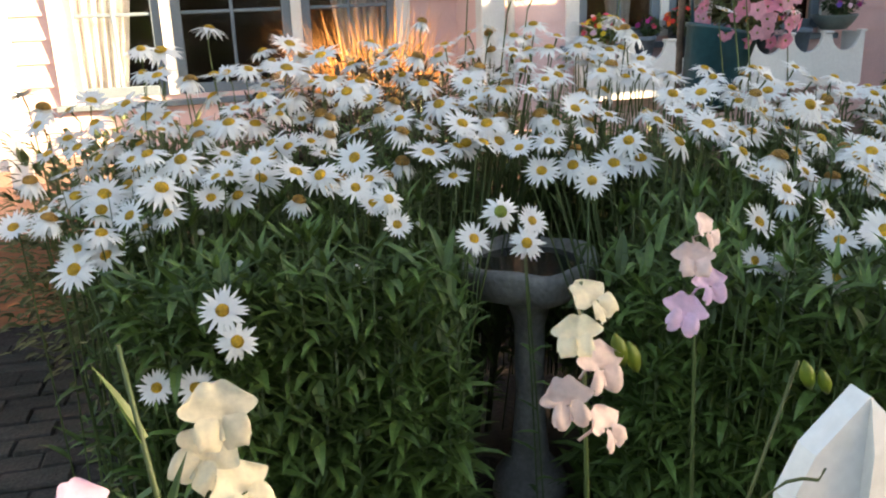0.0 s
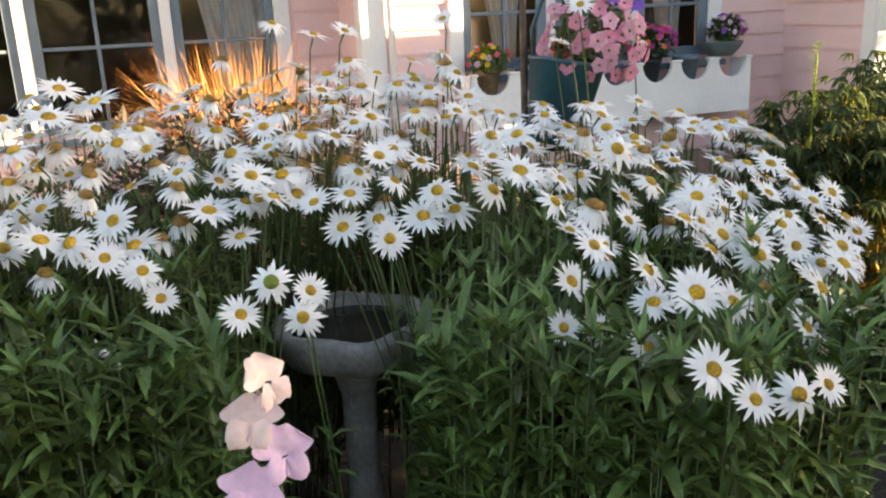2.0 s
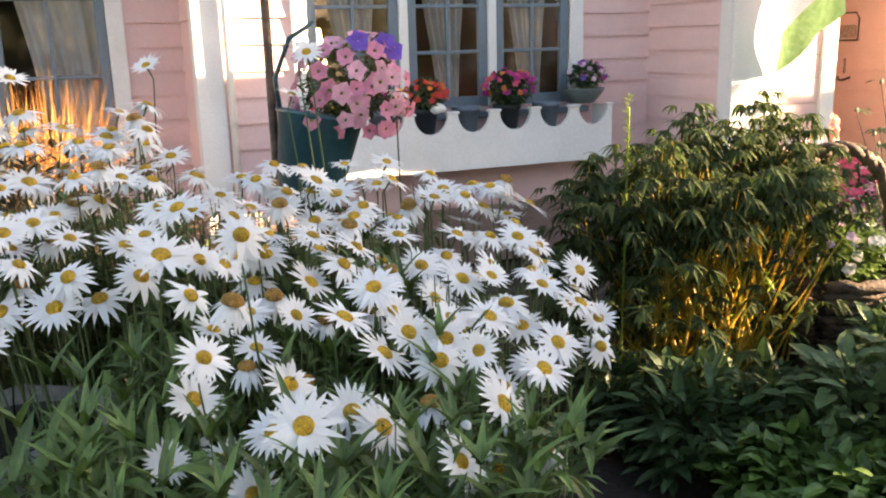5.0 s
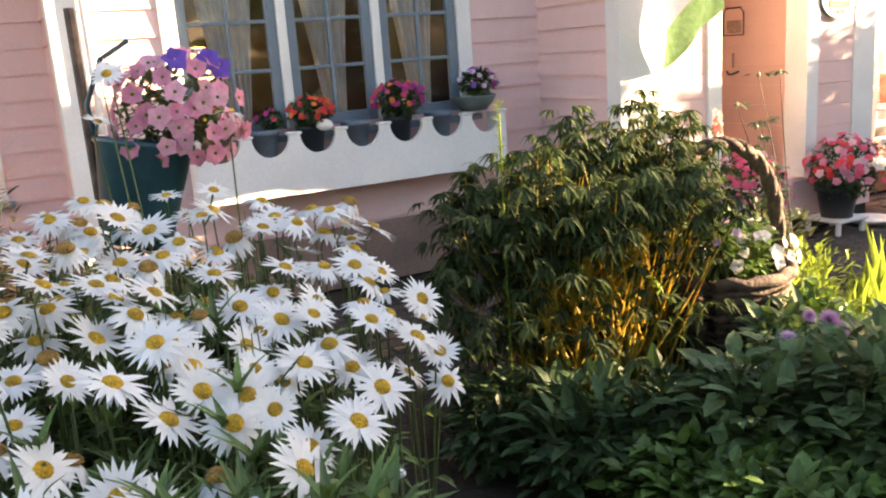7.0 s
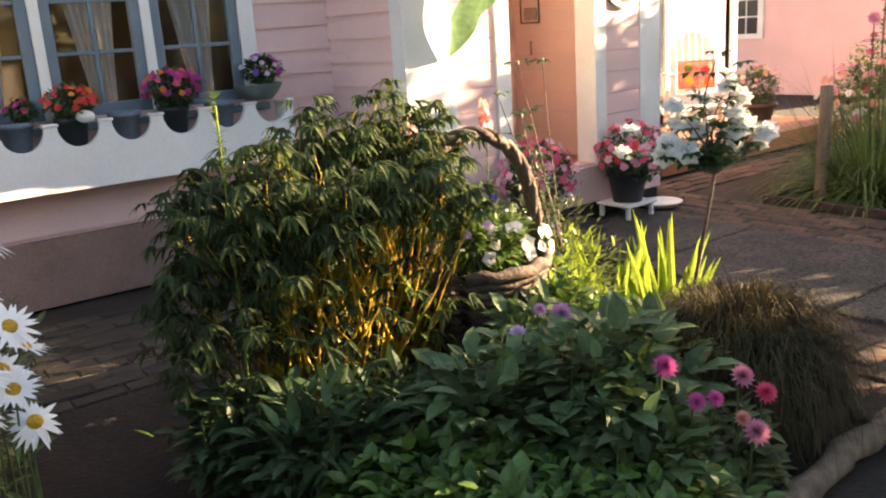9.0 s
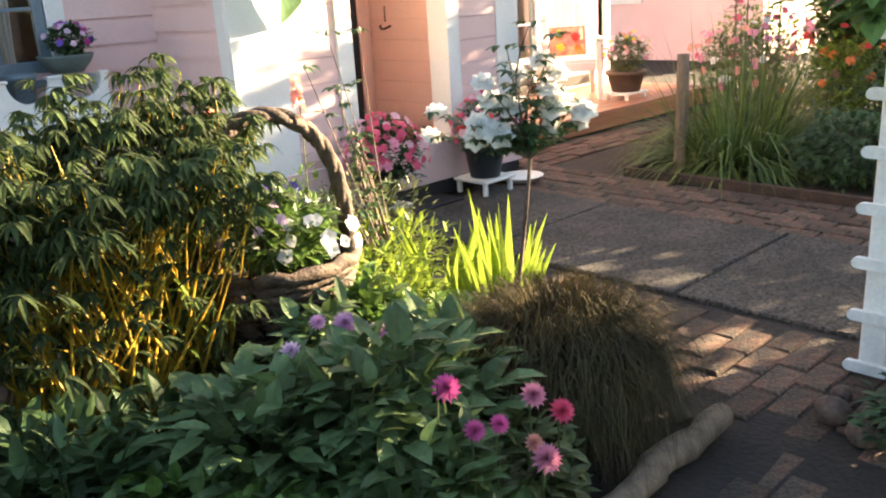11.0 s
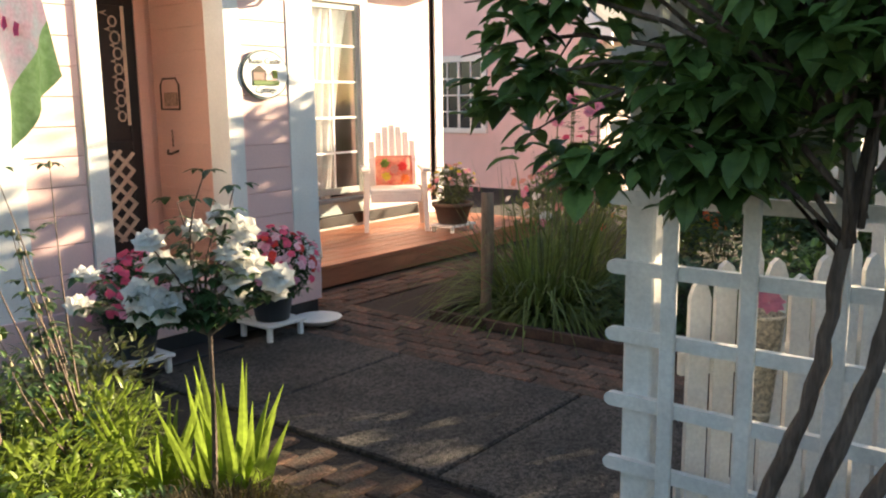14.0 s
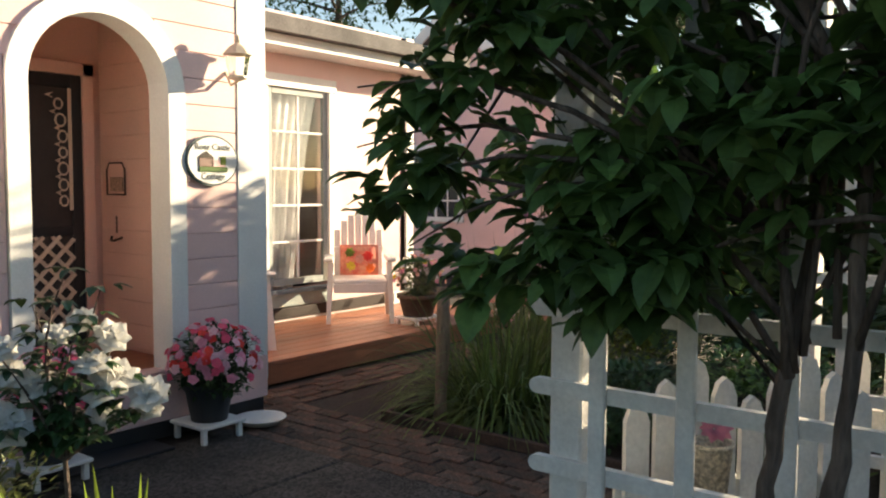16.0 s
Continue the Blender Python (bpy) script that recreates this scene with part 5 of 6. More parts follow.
ROSELEAF = mat("rose_leaf", (0.05, 0.10, 0.035), 0.35, vary=0.15, scale=10, island=0.3, trans=0.18)


def rose_bush(x, y, stems, blooms, label, seed, z_fork, root=(0, 0)):
    r = random.Random(seed)
    ob = thing("rose_bush", x, y, -0.015, label, "rose")
    v, f, lv, lf = [], [], [], []
    tube(v, f, curve_points((x + root[0], y + root[1], 0), (x + 0.01, y, z_fork), (0.01, 0, 0), 5), [0.010, 0.009, 0.008, 0.008, 0.007, 0.006], 7)
    part_world("stem", v, f, BARK, ob)
    fork = Vector((x + 0.01, y, z_fork))
    for tip in stems:
        tip = Vector(tip)
        base = fork if tip.z > z_fork * 0.8 else Vector((x, y, 0.05))
        pts = curve_points(base, tip, (r.uniform(-0.04, 0.04), r.uniform(-0.04, 0.04), 0.02), 5)
        v, f = [], []
        tube(v, f, pts, [0.005, 0.0045, 0.004, 0.003, 0.0025, 0.0015], 5)
        part_world("branch", v, f, BARK, ob)
        for k in range(12):
            p = pts[1 + k % 5]
            a = r.uniform(0, 6.28)
            q = p + Vector((math.cos(a) * 0.03, math.sin(a) * 0.03, 0.012))
            for w in (-0.9, 0, 0.9):
                L = r.uniform(0.03, 0.05)
                blade(lv, lf, q, (math.cos(a + w), math.sin(a + w), r.uniform(-0.2, 0.4)), L, L * 0.55, 0.4, segs=3, round_tip=0.8)
    part_world("foliage", lv, lf, ROSELEAF, ob)["kind"] = "stuff"
    for p, n, s in blooms:
        piece("bloom", ROSE, ob, aim(p, n, r.uniform(0, 6), s * 1.35))
    return ob


RX, RY = 4.13, 2.12
ros = random.Random(3)
bl, st = [], []
for dx, dy, z, s in ((-0.22, 0.0, 0.93, 1.0), (-0.16, -0.03, 0.90, 1.1), (-0.19, 0.05, 0.88, 1.0), (0.12, 0.0, 0.97, 1.1), (0.19, 0.02, 0.99, 1.15), (0.26, 0.0, 0.95, 1.0), (-0.14, 0.05, 1.06, 0.9), (-0.12, 0.05, 1.0, 0.9), (0.02, 0.05, 1.08, 0.7), (0.30, 0.05, 0.90, 0.7), (-0.36, 0.05, 0.98, 0.8), (-0.38, 0.06, 0.90, 0.8), (0.16, 0.03, 0.90, 0.9), (0.06, 0.0, 1.12, 0.8), (0.18, 0.03, 1.08, 0.9), (-0.05, 0.02, 0.98, 1.0), (0.08, -0.02, 1.03, 0.9)):
    ux, uy = 0.58, -0.42
    p = (RX + dx * ux, RY + dx * uy + dy, z)
    bl.append((p, (ros.uniform(-0.6, 0.2), ros.uniform(-0.8, 0), ros.uniform(0.3, 0.9)), s))
    st.append((p[0], p[1], z - 0.02))
st += [(RX + 0.02, RY, 1.22), (RX + 0.08, RY - 0.04, 1.18), (RX - 0.03, RY + 0.05, 1.15)]
rose_bush(RX, RY, st, bl, "white standard rose with full blooms on a bare stem", 5, 0.80, (0.16, 0.26))
st2 = [(4.05 + rnd(-0.12, 0.22), 3.0 + rnd(-0.15, 0.15), rnd(0.6, 1.2)) for _ in range(13)]
lr = rose_bush(4.22, 2.95, st2, [], "leggy rose bush with closed buds on thin stems", 6, 0.12)
RBUD = dome_mesh("bud", 0.009, 0.022, mat("bud_green", (0.22, 0.20, 0.10), 0.6), 8)
for x, y, z in st2:
    piece("bud", RBUD, lr, aim((x, y, z), (0.1, 0, 1)))

# ---- pots at the entry ----
def stand(x, y, w, label):
    ob = thing("plant_stand", x, y, 0, label, "plant stand")
    slab("top", (-w / 2, -w / 2, 0.085), (w / 2, w / 2, 0.105), WHITE, ob)
    for sx in (-1, 1):
        for sy in (-1, 1):
            slab("leg", (sx * w * 0.4 - 0.015, sy * w * 0.4 - 0.015, 0.0), (sx * w * 0.4 + 0.015, sy * w * 0.4 + 0.015, 0.084), WHITE, ob)
    return ob


stand(6.12, 4.24, 0.30, "low white plant stand on the walk")
pot(6.12, 4.23, 0.106, 0.14, 0.22, POTDARK, "dark plastic pot on a white stand")
potted(6.12, 4.17, 0.43, 0.25, [PINKP, ROSEP, ROSEP, petal_mat("pale_pink_petal", (0.82, 0.50, 0.58)), REDP], 110, "pink and red impatiens spilling from a dark pot", 91, DEEP, 0.030, 0.92)
stand(5.19, 4.24, 0.30, "low white plant stand on the walk")
pot(5.19, 4.23, 0.106, 0.14, 0.22, POTDARK, "dark plastic pot on a white stand")
potted(5.19, 4.16, 0.42, 0.25, [ROSEP, ROSEP, PINKP, petal_mat("pale_pink_petal", (0.82, 0.50, 0.58)), ROSEP], 110, "red and pink impatiens spilling from a dark pot", 92, DEEP, 0.030, 0.9)
saucer = thing("saucer", 6.50, 4.24, 0.0, "round white dish lying on the walk", "dish")
bm = lathe(bmesh.new(), [(0.0, 0.0), (0.12, 0.0), (0.15, 0.03), (0.155, 0.035), (0.14, 0.03), (0.0, 0.02)], 28)
part("dish", bm, WHITE, saucer, smooth=True)
trough = thing("trough", 4.66, 4.02, 0.0, "grey stone trough beside the entry", "trough")
bm = bmesh.new()
for lo, hi in (((-0.2, -0.12, 0), (0.2, 0.12, 0.03)), ((-0.2, -0.12, 0.03), (-0.17, 0.12, 0.22)), ((0.17, -0.12, 0.03), (0.2, 0.12, 0.22)), ((-0.17, -0.12, 0.03), (0.17, -0.09, 0.22)), ((-0.17, 0.09, 0.03), (0.17, 0.12, 0.22))):
    box(bm, lo, hi)
part("body", bm, STONE, trough)
mat_ob = slab("doormat", (5.1, 4.18, 0.002), (5.86, 4.40, 0.016), BLACK, bevel=0.003)
tagged(mat_ob, "black doormat lying before the entry step", "doormat")

# ---- entry details ----
door = tagged(new("door_1"), "black screen door with cream lattice and scrollwork", "door", kind="structure")
DY = 5.44
for lo, hi in (((5.13, DY - 0.03, 0.37), (5.20, DY - 0.002, 2.10)), ((6.00, DY - 0.03, 0.37), (6.07, DY - 0.002, 2.10)), ((5.20, DY - 0.03, 2.02), (6.00, DY - 0.002, 2.10)), ((5.20, DY - 0.03, 0.37), (6.00, DY - 0.002, 0.50)), ((5.20, DY - 0.03, 1.10), (6.00, DY - 0.002, 1.16))):
    slab("door_rail", lo, hi, BLACK, door)
slab("screen", (5.20, DY - 0.014, 0.50), (6.00, DY - 0.010, 2.02), mat("screen_mesh", (0.045, 0.04, 0.04), 0.7, vary=0.1), door)
CREAM = mat("cream_paint", (0.72, 0.60, 0.50), 0.6, vary=0.06)
for s in (-1, 1):
    for k in range(-6, 12):
        v = [(5.20 + 0.11 * k, 0.50), (5.20 + 0.11 * k + s * 0.60, 1.10)]
        x0_, x1_ = v[0][0], v[1][0]
        za, zb = 0.50, 1.10
        if s > 0:
            if x0_ < 5.20:
                za, x0_ = za + (5.20 - x0_), 5.20
            if x1_ > 6.0:
                zb, x1_ = zb - (x1_ - 6.0), 6.0
        else:
            x0_, x1_ = x0_ + 0.6, x1_ + 0.6
            if x0_ > 6.0:
                za, x0_ = za + (x0_ - 6.0), 6.0
            if x1_ < 5.20:
                zb, x1_ = zb - (5.20 - x1_), 5.20
        if zb - za < 0.05:
            continue
        v, f = [], []
        tube(v, f, [(x0_, DY - 0.022 - 0.003 * s, za), (x1_, DY - 0.022 - 0.003 * s, zb)], 0.016, 4)
        link_mesh("lattice_slat", v, f, CREAM, door)
for k in range(7):
    zc = 1.32 + 0.1 * k
    v, f = [], []
    rr = 0.026 + 0.003 * (k % 3)
    tube(v, f, [(5.945 + rr * math.cos(a) - 0.012 * max(0, k - 4), DY - 0.022, zc + rr * 1.2 * math.sin(a)) for a in [i * 0.53 for i in range(13)]], 0.007, 5)
    link_mesh("scroll", v, f, CREAM, door)
    v, f = [], []
    tube(v, f, [(5.925 - 0.02 * max(0, k - 4), DY - 0.022, zc + 0.035), (5.905 - 0.03 * max(0, k - 4), DY - 0.022, zc + 0.05), (5.925 - 0.02 * max(0, k - 4), DY - 0.022, zc + 0.065)], [0.004, 0.016, 0.004], 4)
    link_mesh("scroll_drop", v, f, CREAM, door)
slab("scroll_bar", (5.976, DY - 0.034, 1.26), (5.998, DY - 0.031, 2.018), CREAM, door)
slab("casing", (6.072, DY - 0.04, 0.37), (6.15, DY - 0.002, 2.18), PEACH, door)
slab("casing", (5.11, DY - 0.04, 2.102), (6.15, DY - 0.041 + 0.039, 2.18), PEACH, door)

IRON = mat("dark_iron", (0.12, 0.08, 0.06), 0.6, 0.6, vary=0.2)
rack = thing("wire_plaque", AE - 0.03, 5.24, 1.22, "small wire letter rack hung on the salmon wall", "rack")
v, f = [], []
tube(v, f, [(0, -0.1, 0.14), (0, -0.1, 0.30), (0, -0.07, 0.34), (0, 0.07, 0.34), (0, 0.1, 0.30), (0, 0.1, 0.14), (0, -0.1, 0.14)], 0.006, 5)
link_mesh("frame", v, f, IRON, rack)
slab("plaque", (0.0, -0.07, 0.16), (0.012, 0.07, 0.25), mat("plaque", (0.45, 0.30, 0.22), 0.7, vary=0.2, scale=30), rack)
chain = thing("hook_rail", AE - 0.03, 5.24, 0.9, "small iron hook with a chain on the salmon wall", "hook")
v, f = [], []
tube(v, f, [(0, -0.06, 0.19), (-0.03, -0.02, 0.17), (-0.03, 0.02, 0.17), (0, 0.06, 0.19)], 0.008, 5)
link_mesh("hook", v, f, IRON, chain)
for k in range(4):
    v, f = [], []
    tube(v, f, [(0, 0.008 * math.cos(a), 0.23 + 0.028 * k + 0.012 * math.sin(a)) for a in [i * 1.05 for i in range(7)]], 0.003, 4)
    link_mesh("link", v, f, IRON, chain)

# oval sign with its words
sign = thing("oval_sign", 6.30, YC - 0.03, 1.565, "white oval house sign with a painted cottage", "sign")
def oval(rx, rz, y0, y1):
    bm = bmesh.new()
    a = [bm.verts.new((rx * math.cos(t), y0, rz * math.sin(t))) for t in [2 * math.pi * i / 40 for i in range(40)]]
    b = [bm.verts.new((p.co.x, y1, p.co.z)) for p in a]
    bm.faces.new(a), bm.faces.new(b[::-1])
    for i in range(40):
        j = (i + 1) % 40
        bm.faces.new((a[j], a[i], b[i], b[j]))
    return bm
part("board", oval(0.185, 0.148, -0.012, 0.0), mat("sign_rim", (0.06, 0.10, 0.10), 0.5), sign, "dark green rim")
part("face", oval(0.172, 0.135, -0.018, -0.013), WHITE, sign)
for k, (x, z, w, h, m_) in enumerate(((-0.05, -0.01, 0.10, 0.05, TAN), (0.04, -0.015, 0.09, 0.04, PINK), (0.0, -0.05, 0.20, 0.03, GREEN), (0.07, 0.0, 0.04, 0.05, LIME))):
    slab("painted_shape", (x - w / 2, -0.0205 - 0.001 * k, z - h / 2), (x + w / 2, -0.0185, z + h / 2), m_, sign)
bm = bmesh.new()
vv = [bm.verts.new((x, -0.022, z)) for x, z in ((-0.11, 0.015), (0.01, 0.015), (-0.05, 0.055))]
bm.faces.new(vv)
part("painted_roof", bm, BROWNLEAF, sign)
for text, z in (("Rose Castle", 0.062), ("Cottage", -0.108)):
    cu = bpy.data.curves.new("lettering", "FONT")
    cu.body, cu.size, cu.align_x, cu.extrude = text, 0.052, "CENTER", 0.0008
    ob = new("lettering", cu)
    bpy.context.view_layer.update()
    me = bpy.data.meshes.new_from_object(ob.evaluated_get(bpy.context.evaluated_depsgraph_get()))
    bpy.data.objects.remove(ob)
    me.materials.clear()
    me.materials.append(mat("sign_letters", (0.05, 0.07, 0.06), 0.6))
    ob = new("lettering", me)
    ob.parent = sign
    ob.matrix_basis = pose(0.0, -0.0195, z, 90)

lantern = thing("wall_lantern", 6.42, YC - 0.13, 2.10, "cream metal wall lantern beside the arch", "lantern")
LM = mat("lantern_metal", (0.62, 0.52, 0.40), 0.5, 0.0, vary=0.1)
bm = lathe(bmesh.new(), [(0.0, 0.20), (0.012, 0.19), (0.02, 0.165), (0.012, 0.15), (0.05, 0.125), (0.085, 0.085), (0.09, 0.08), (0.075, 0.078)], 8)
part("cap", bm, LM, lantern)
bm = lathe(bmesh.new(), [(0.072, 0.076), (0.052, -0.04)], 8)
part("glass_body", bm, glass(), lantern)
bm = lathe(bmesh.new(), [(0.055, -0.041), (0.06, -0.055), (0.02, -0.07), (0.0, -0.075)], 8)
part("base", bm, LM, lantern)
v, f = [], []
tube(v, f, [(0.0, 0.0, -0.07), (0.0, 0.06, -0.09), (0.0, 0.10, -0.03), (0, 0.125, 0.0)], 0.009, 6)
link_mesh("bracket", v, f, LM, lantern)

# garden flag on a slanting staff
flag = thing("garden_flag", 4.66, YC - 0.03, 1.98, "garden flag printed with pink flowers and green leaves", "flag")
v, f = [], []
tube(v, f, [(0.0, 0.0, -0.05), (-0.02, -0.50, 0.34)], 0.011, 8)
link_mesh("staff", v, f, WHITE, flag, smooth=True)
def flag_strip(name, f0, f1, material):
    fv, ff = [], []
    for j in range(9):
        g = f0 + (f1 - f0) * j / 8
        for i in range(13):
            h = i / 12
            x = -0.02 * h - 0.0 + (0.10 * g * (1 - h)) + 0.12 * g * h
            y = -0.03 - 0.46 * h
            z = -0.03 + 0.34 * h - g * (0.76 + 0.02 * math.sin(h * 9))
            fv.append((x + 0.03 * math.sin(h * 9 + g * 4) * g, y + 0.02 * math.sin(g * 7), z))
    for j in range(8):
        for i in range(12):
            k = j * 13 + i
            ff.append((k, k + 1, k + 14, k + 13))
    return link_mesh(name, fv, ff, material, flag, smooth=True)
CLOTH = mat("flag_sky", (0.36, 0.40, 0.46), 0.8, vary=0.12, scale=12, trans=0.12, second=(0.48, 0.34, 0.42))
flag_strip("cloth", 0.0, 0.70, CLOTH)
flag_strip("cloth_leaves", 0.70, 1.0, mat("flag_green", (0.20, 0.33, 0.16), 0.8, vary=0.12, scale=22, trans=0.15, second=(0.14, 0.25, 0.10)))
FLAGF = flower_mesh("petals", 5, 0.04, 0.045, petal_mat("flag_pink", (0.80, 0.15, 0.35)), 0.0, 0.02, 0.03)
for k in range(7):
    h, g = 0.15 + 0.12 * k, 0.25 + 0.09 * (k % 4)
    x = -0.02 * h + 0.10 * g + 0.03 * math.sin(h * 9 + g * 4) * g - 0.012
    ob = new("printed_flower", FLAGF)
    ob.parent = flag
    ob.matrix_basis = aim((x, -0.03 - 0.46 * h, -0.03 + 0.34 * h - g * 0.76), (-1, 0.1, 0.1), k, 1.0)

# ---- deck furniture ----
RESIN = mat("white_resin", (0.82, 0.79, 0.74), 0.4, vary=0.04)
def resin_chair(x, y, rz, label):
    ob = thing("patio_chair", x, y, DZ + 0.001, label, "chair", "deck chairs", rz=rz)
    for sx in (-1, 1):
        for sy, lean in ((-1, -0.03), (1, 0.05)):
            bm = bmesh.new()
            a = [bm.verts.new((sx * (0.27 + 0.02) + dx, sy * 0.24 + lean + dy, 0.0)) for dx, dy in ((-0.02, -0.03), (0.02, -0.03), (0.02, 0.03), (-0.02, 0.03))]
            b = [bm.verts.new((sx * 0.265 + dx * 1.3, sy * 0.22 + dy * 1.3, 0.56 if sy < 0 else 0.40)) for dx, dy in ((-0.02, -0.03), (0.02, -0.03), (0.02, 0.03), (-0.02, 0.03))]
            bm.faces.new(a[::-1]), bm.faces.new(b)
            for i in range(4):
                bm.faces.new((a[i], a[(i + 1) % 4], b[(i + 1) % 4], b[i]))
            part("leg", bm, RESIN, ob)
        slab("armrest", (sx * 0.285 - 0.045, -0.30, 0.565), (sx * 0.285 + 0.045, 0.26, 0.60), RESIN, ob, bevel=0.012)
    slab("seat", (-0.245, -0.27, 0.36), (0.245, 0.24, 0.40), RESIN, ob, bevel=0.012)
    slab("apron", (-0.24, -0.275, 0.28), (0.24, -0.25, 0.365), RESIN, ob, bevel=0.006)
    for k in range(7):
        xx = (k - 3) * 0.068
        hgt = 0.98 - 0.16 * (abs(k - 3) / 3) ** 2
        bm = box(bmesh.new(), (xx - 0.030, -0.012, 0.0), (xx + 0.030, 0.012, hgt - 0.38), 0.006)
        o = part("back_slat", bm, RESIN, ob)
        o.matrix_basis = pose(0, 0.225, 0.40, -12)
    slab("back_rail", (-0.24, 0.262, 0.62), (0.24, 0.285, 0.67), RESIN, ob)
    return ob


resin_chair(9.03, 5.80, -45, "white resin patio chair with an arched slatted back")
resin_chair(7.32, 5.62, 70, "white resin patio chair beside the entry corner")
cushion = thing("cushion", 9.02, 5.79, DZ + 0.41, "floral cushion in coral and yellow on a chair", "cushion", rz=-45)
bm = bmesh.new()
bmesh.ops.create_grid(bm, x_segments=10, y_segments=10, size=0.5)
for v in bm.verts:
    u, w = v.co.x * 2, v.co.y * 2
    v.co.z = 0.07 * (1 - u ** 4) * (1 - w ** 4)
geo = bmesh.ops.duplicate(bm, geom=bm.verts[:] + bm.edges[:] + bm.faces[:])
for e in geo["geom"]:
    if isinstance(e, bmesh.types.BMVert):
        e.co.z *= -1
for v in bm.verts:
    v.co.x *= 0.36
    v.co.y *= 0.29
bmesh.ops.remove_doubles(bm, verts=bm.verts, dist=0.001)
o = part("cover", bm, mat("cushion_cloth", (0.80, 0.36, 0.22), 0.8, vary=0.15, scale=14, second=(0.74, 0.14, 0.10)), cushion, smooth=True)
o.matrix_basis = pose(0, 0.06, 0.15, 74)
for k, (x, z, m_) in enumerate(((-0.08, 0.10, YELLOWP), (0.08, 0.19, REDP), (0.10, 0.08, ORANGEP), (-0.09, 0.22, LIME), (0.0, 0.16, CORALP))):
    fm = flower_mesh("petals", 7, 0.05, 0.04, m_, 0.0, 0.05, 0.05)
    ob = new("printed_flower", fm)
    ob.parent = cushion
    ob.matrix_basis = aim((x, -0.015 + 0.25 * (z - 0.15), z), (0, -1, 0.25), k, 1.0)

stand_t = thing("plant_stand", 9.20, 5.22, DZ + 0.001, "low white plant stand on the deck edge", "plant stand")
slab("top", (-0.19, -0.14, 0.05), (0.19, 0.14, 0.07), WHITE, stand_t)
for sx in (-1, 1):
    for sy in (-1, 1):
        slab("leg", (sx * 0.15 - 0.015, sy * 0.11 - 0.015, 0.0), (sx * 0.15 + 0.015, sy * 0.11 + 0.015, 0.049), WHITE, stand_t)
pot(9.20, 5.22, DZ + 0.073, 0.19, 0.20, mat("brown_tub", (0.14, 0.085, 0.055), 0.6), "brown tub on a white stand")
potted(9.20, 5.22, 0.60, 0.25, [PINKP, CORALP, WHITEP, YELLOWP], 40, "mixed pastel flowers filling a brown tub", 95, OLIVE, 0.026, 0.8)

# ---- bed beyond the walk ----
edge = thing("bed_edging", 7.05, 2.5, 0.0, "low rust-brown board edging of the far bed", "edging")
slab("board", (-0.02, -3.2, -0.02), (0.02, 1.25, 0.045), mat("edging_wood", (0.085, 0.05, 0.035), 0.85, vary=0.25, scale=8, bump=0.5), edge)
slab("board", (0.021, 1.21, -0.02), (2.3, 1.25, 0.045), mat("edging_wood", (0.085, 0.05, 0.035), 0.85), edge)
log([(7.19, 3.40, -0.02), (7.20, 3.39, 0.82)], 0.042, "weathered grey wooden post in the far bed", "wooden_post")
tuft("ornamental_grass", "large clump of arching green ornamental grass", "grass", (7.72, 3.28, -0.01), 1300, 1.12, 0.019, 2.2, GRASS, 0.85, 21, base=0.34, sub=6)
tuft("ornamental_grass", "smaller clump of arching green ornamental grass", "grass", (8.45, 3.45, -0.01), 800, 1.05, 0.012, 1.9, GRASS, 0.75, 22, base=0.25, sub=6)
for k, (x, y, r_, h, m_) in enumerate(((7.55, 2.35, 0.45, 0.45, DEEP), (7.75, 1.6, 0.55, 0.6, GREEN), (8.6, 2.3, 0.6, 0.8, DEEP), (7.7, 0.7, 0.55, 0.7, GREEN), (8.8, 1.2, 0.7, 0.95, OLIVE), (8.4, -0.3, 0.8, 0.9, GREEN))):
    bush("leafy_shrub", "dark green leafy shrub in the far bed", "shrub", (x, y, h * 0.5), (r_, r_, h * 0.6), 1500, 0.06, m_, 0.5, 0.35, 12, group="far bed shrubs", seed=100 + k, shell=0.4)
fs = 0
for x, y, z, r_, cols, n_ in ((9.6, 4.2, 0.75, 0.55, [PINKP, CORALP, WHITEP], 34), (10.6, 4.6, 0.9, 0.6, [PINKP, ROSEP], 26), (10.3, 3.3, 0.95, 0.7, [ORANGEP, REDP, PINKP], 30), (11.6, 3.8, 1.0, 0.8, [ORANGEP, PINKP], 26), (9.5, 3.2, 0.7, 0.5, [REDP, ORANGEP], 22)):
    ob = bush("flowering_shrub", "leafy shrub dotted with pink and orange flowers", "shrub", (x, y, z * 0.55), (r_, r_, z * 0.62), 1700, 0.065, (OLIVE, LIME, GREEN)[fs % 3], 0.45, 0.35, 12, group="far bed shrubs", seed=120 + fs, shell=0.4)
    scatter_flowers(ob, "flower", [flower_mesh("petals", 7, 0.045, 0.04, c, 0.3, 0.4, 0.05) for c in cols], n_, (x, y, z * 0.55), (r_, r_, z * 0.66), seed=130 + fs, front=(-0.8, -0.5, 0.5))
    fs += 1
DAHP = flower_mesh("petals", 12, 0.055, 0.028, PINKP, 0.2, 0.5, 0.05, rows_=3)
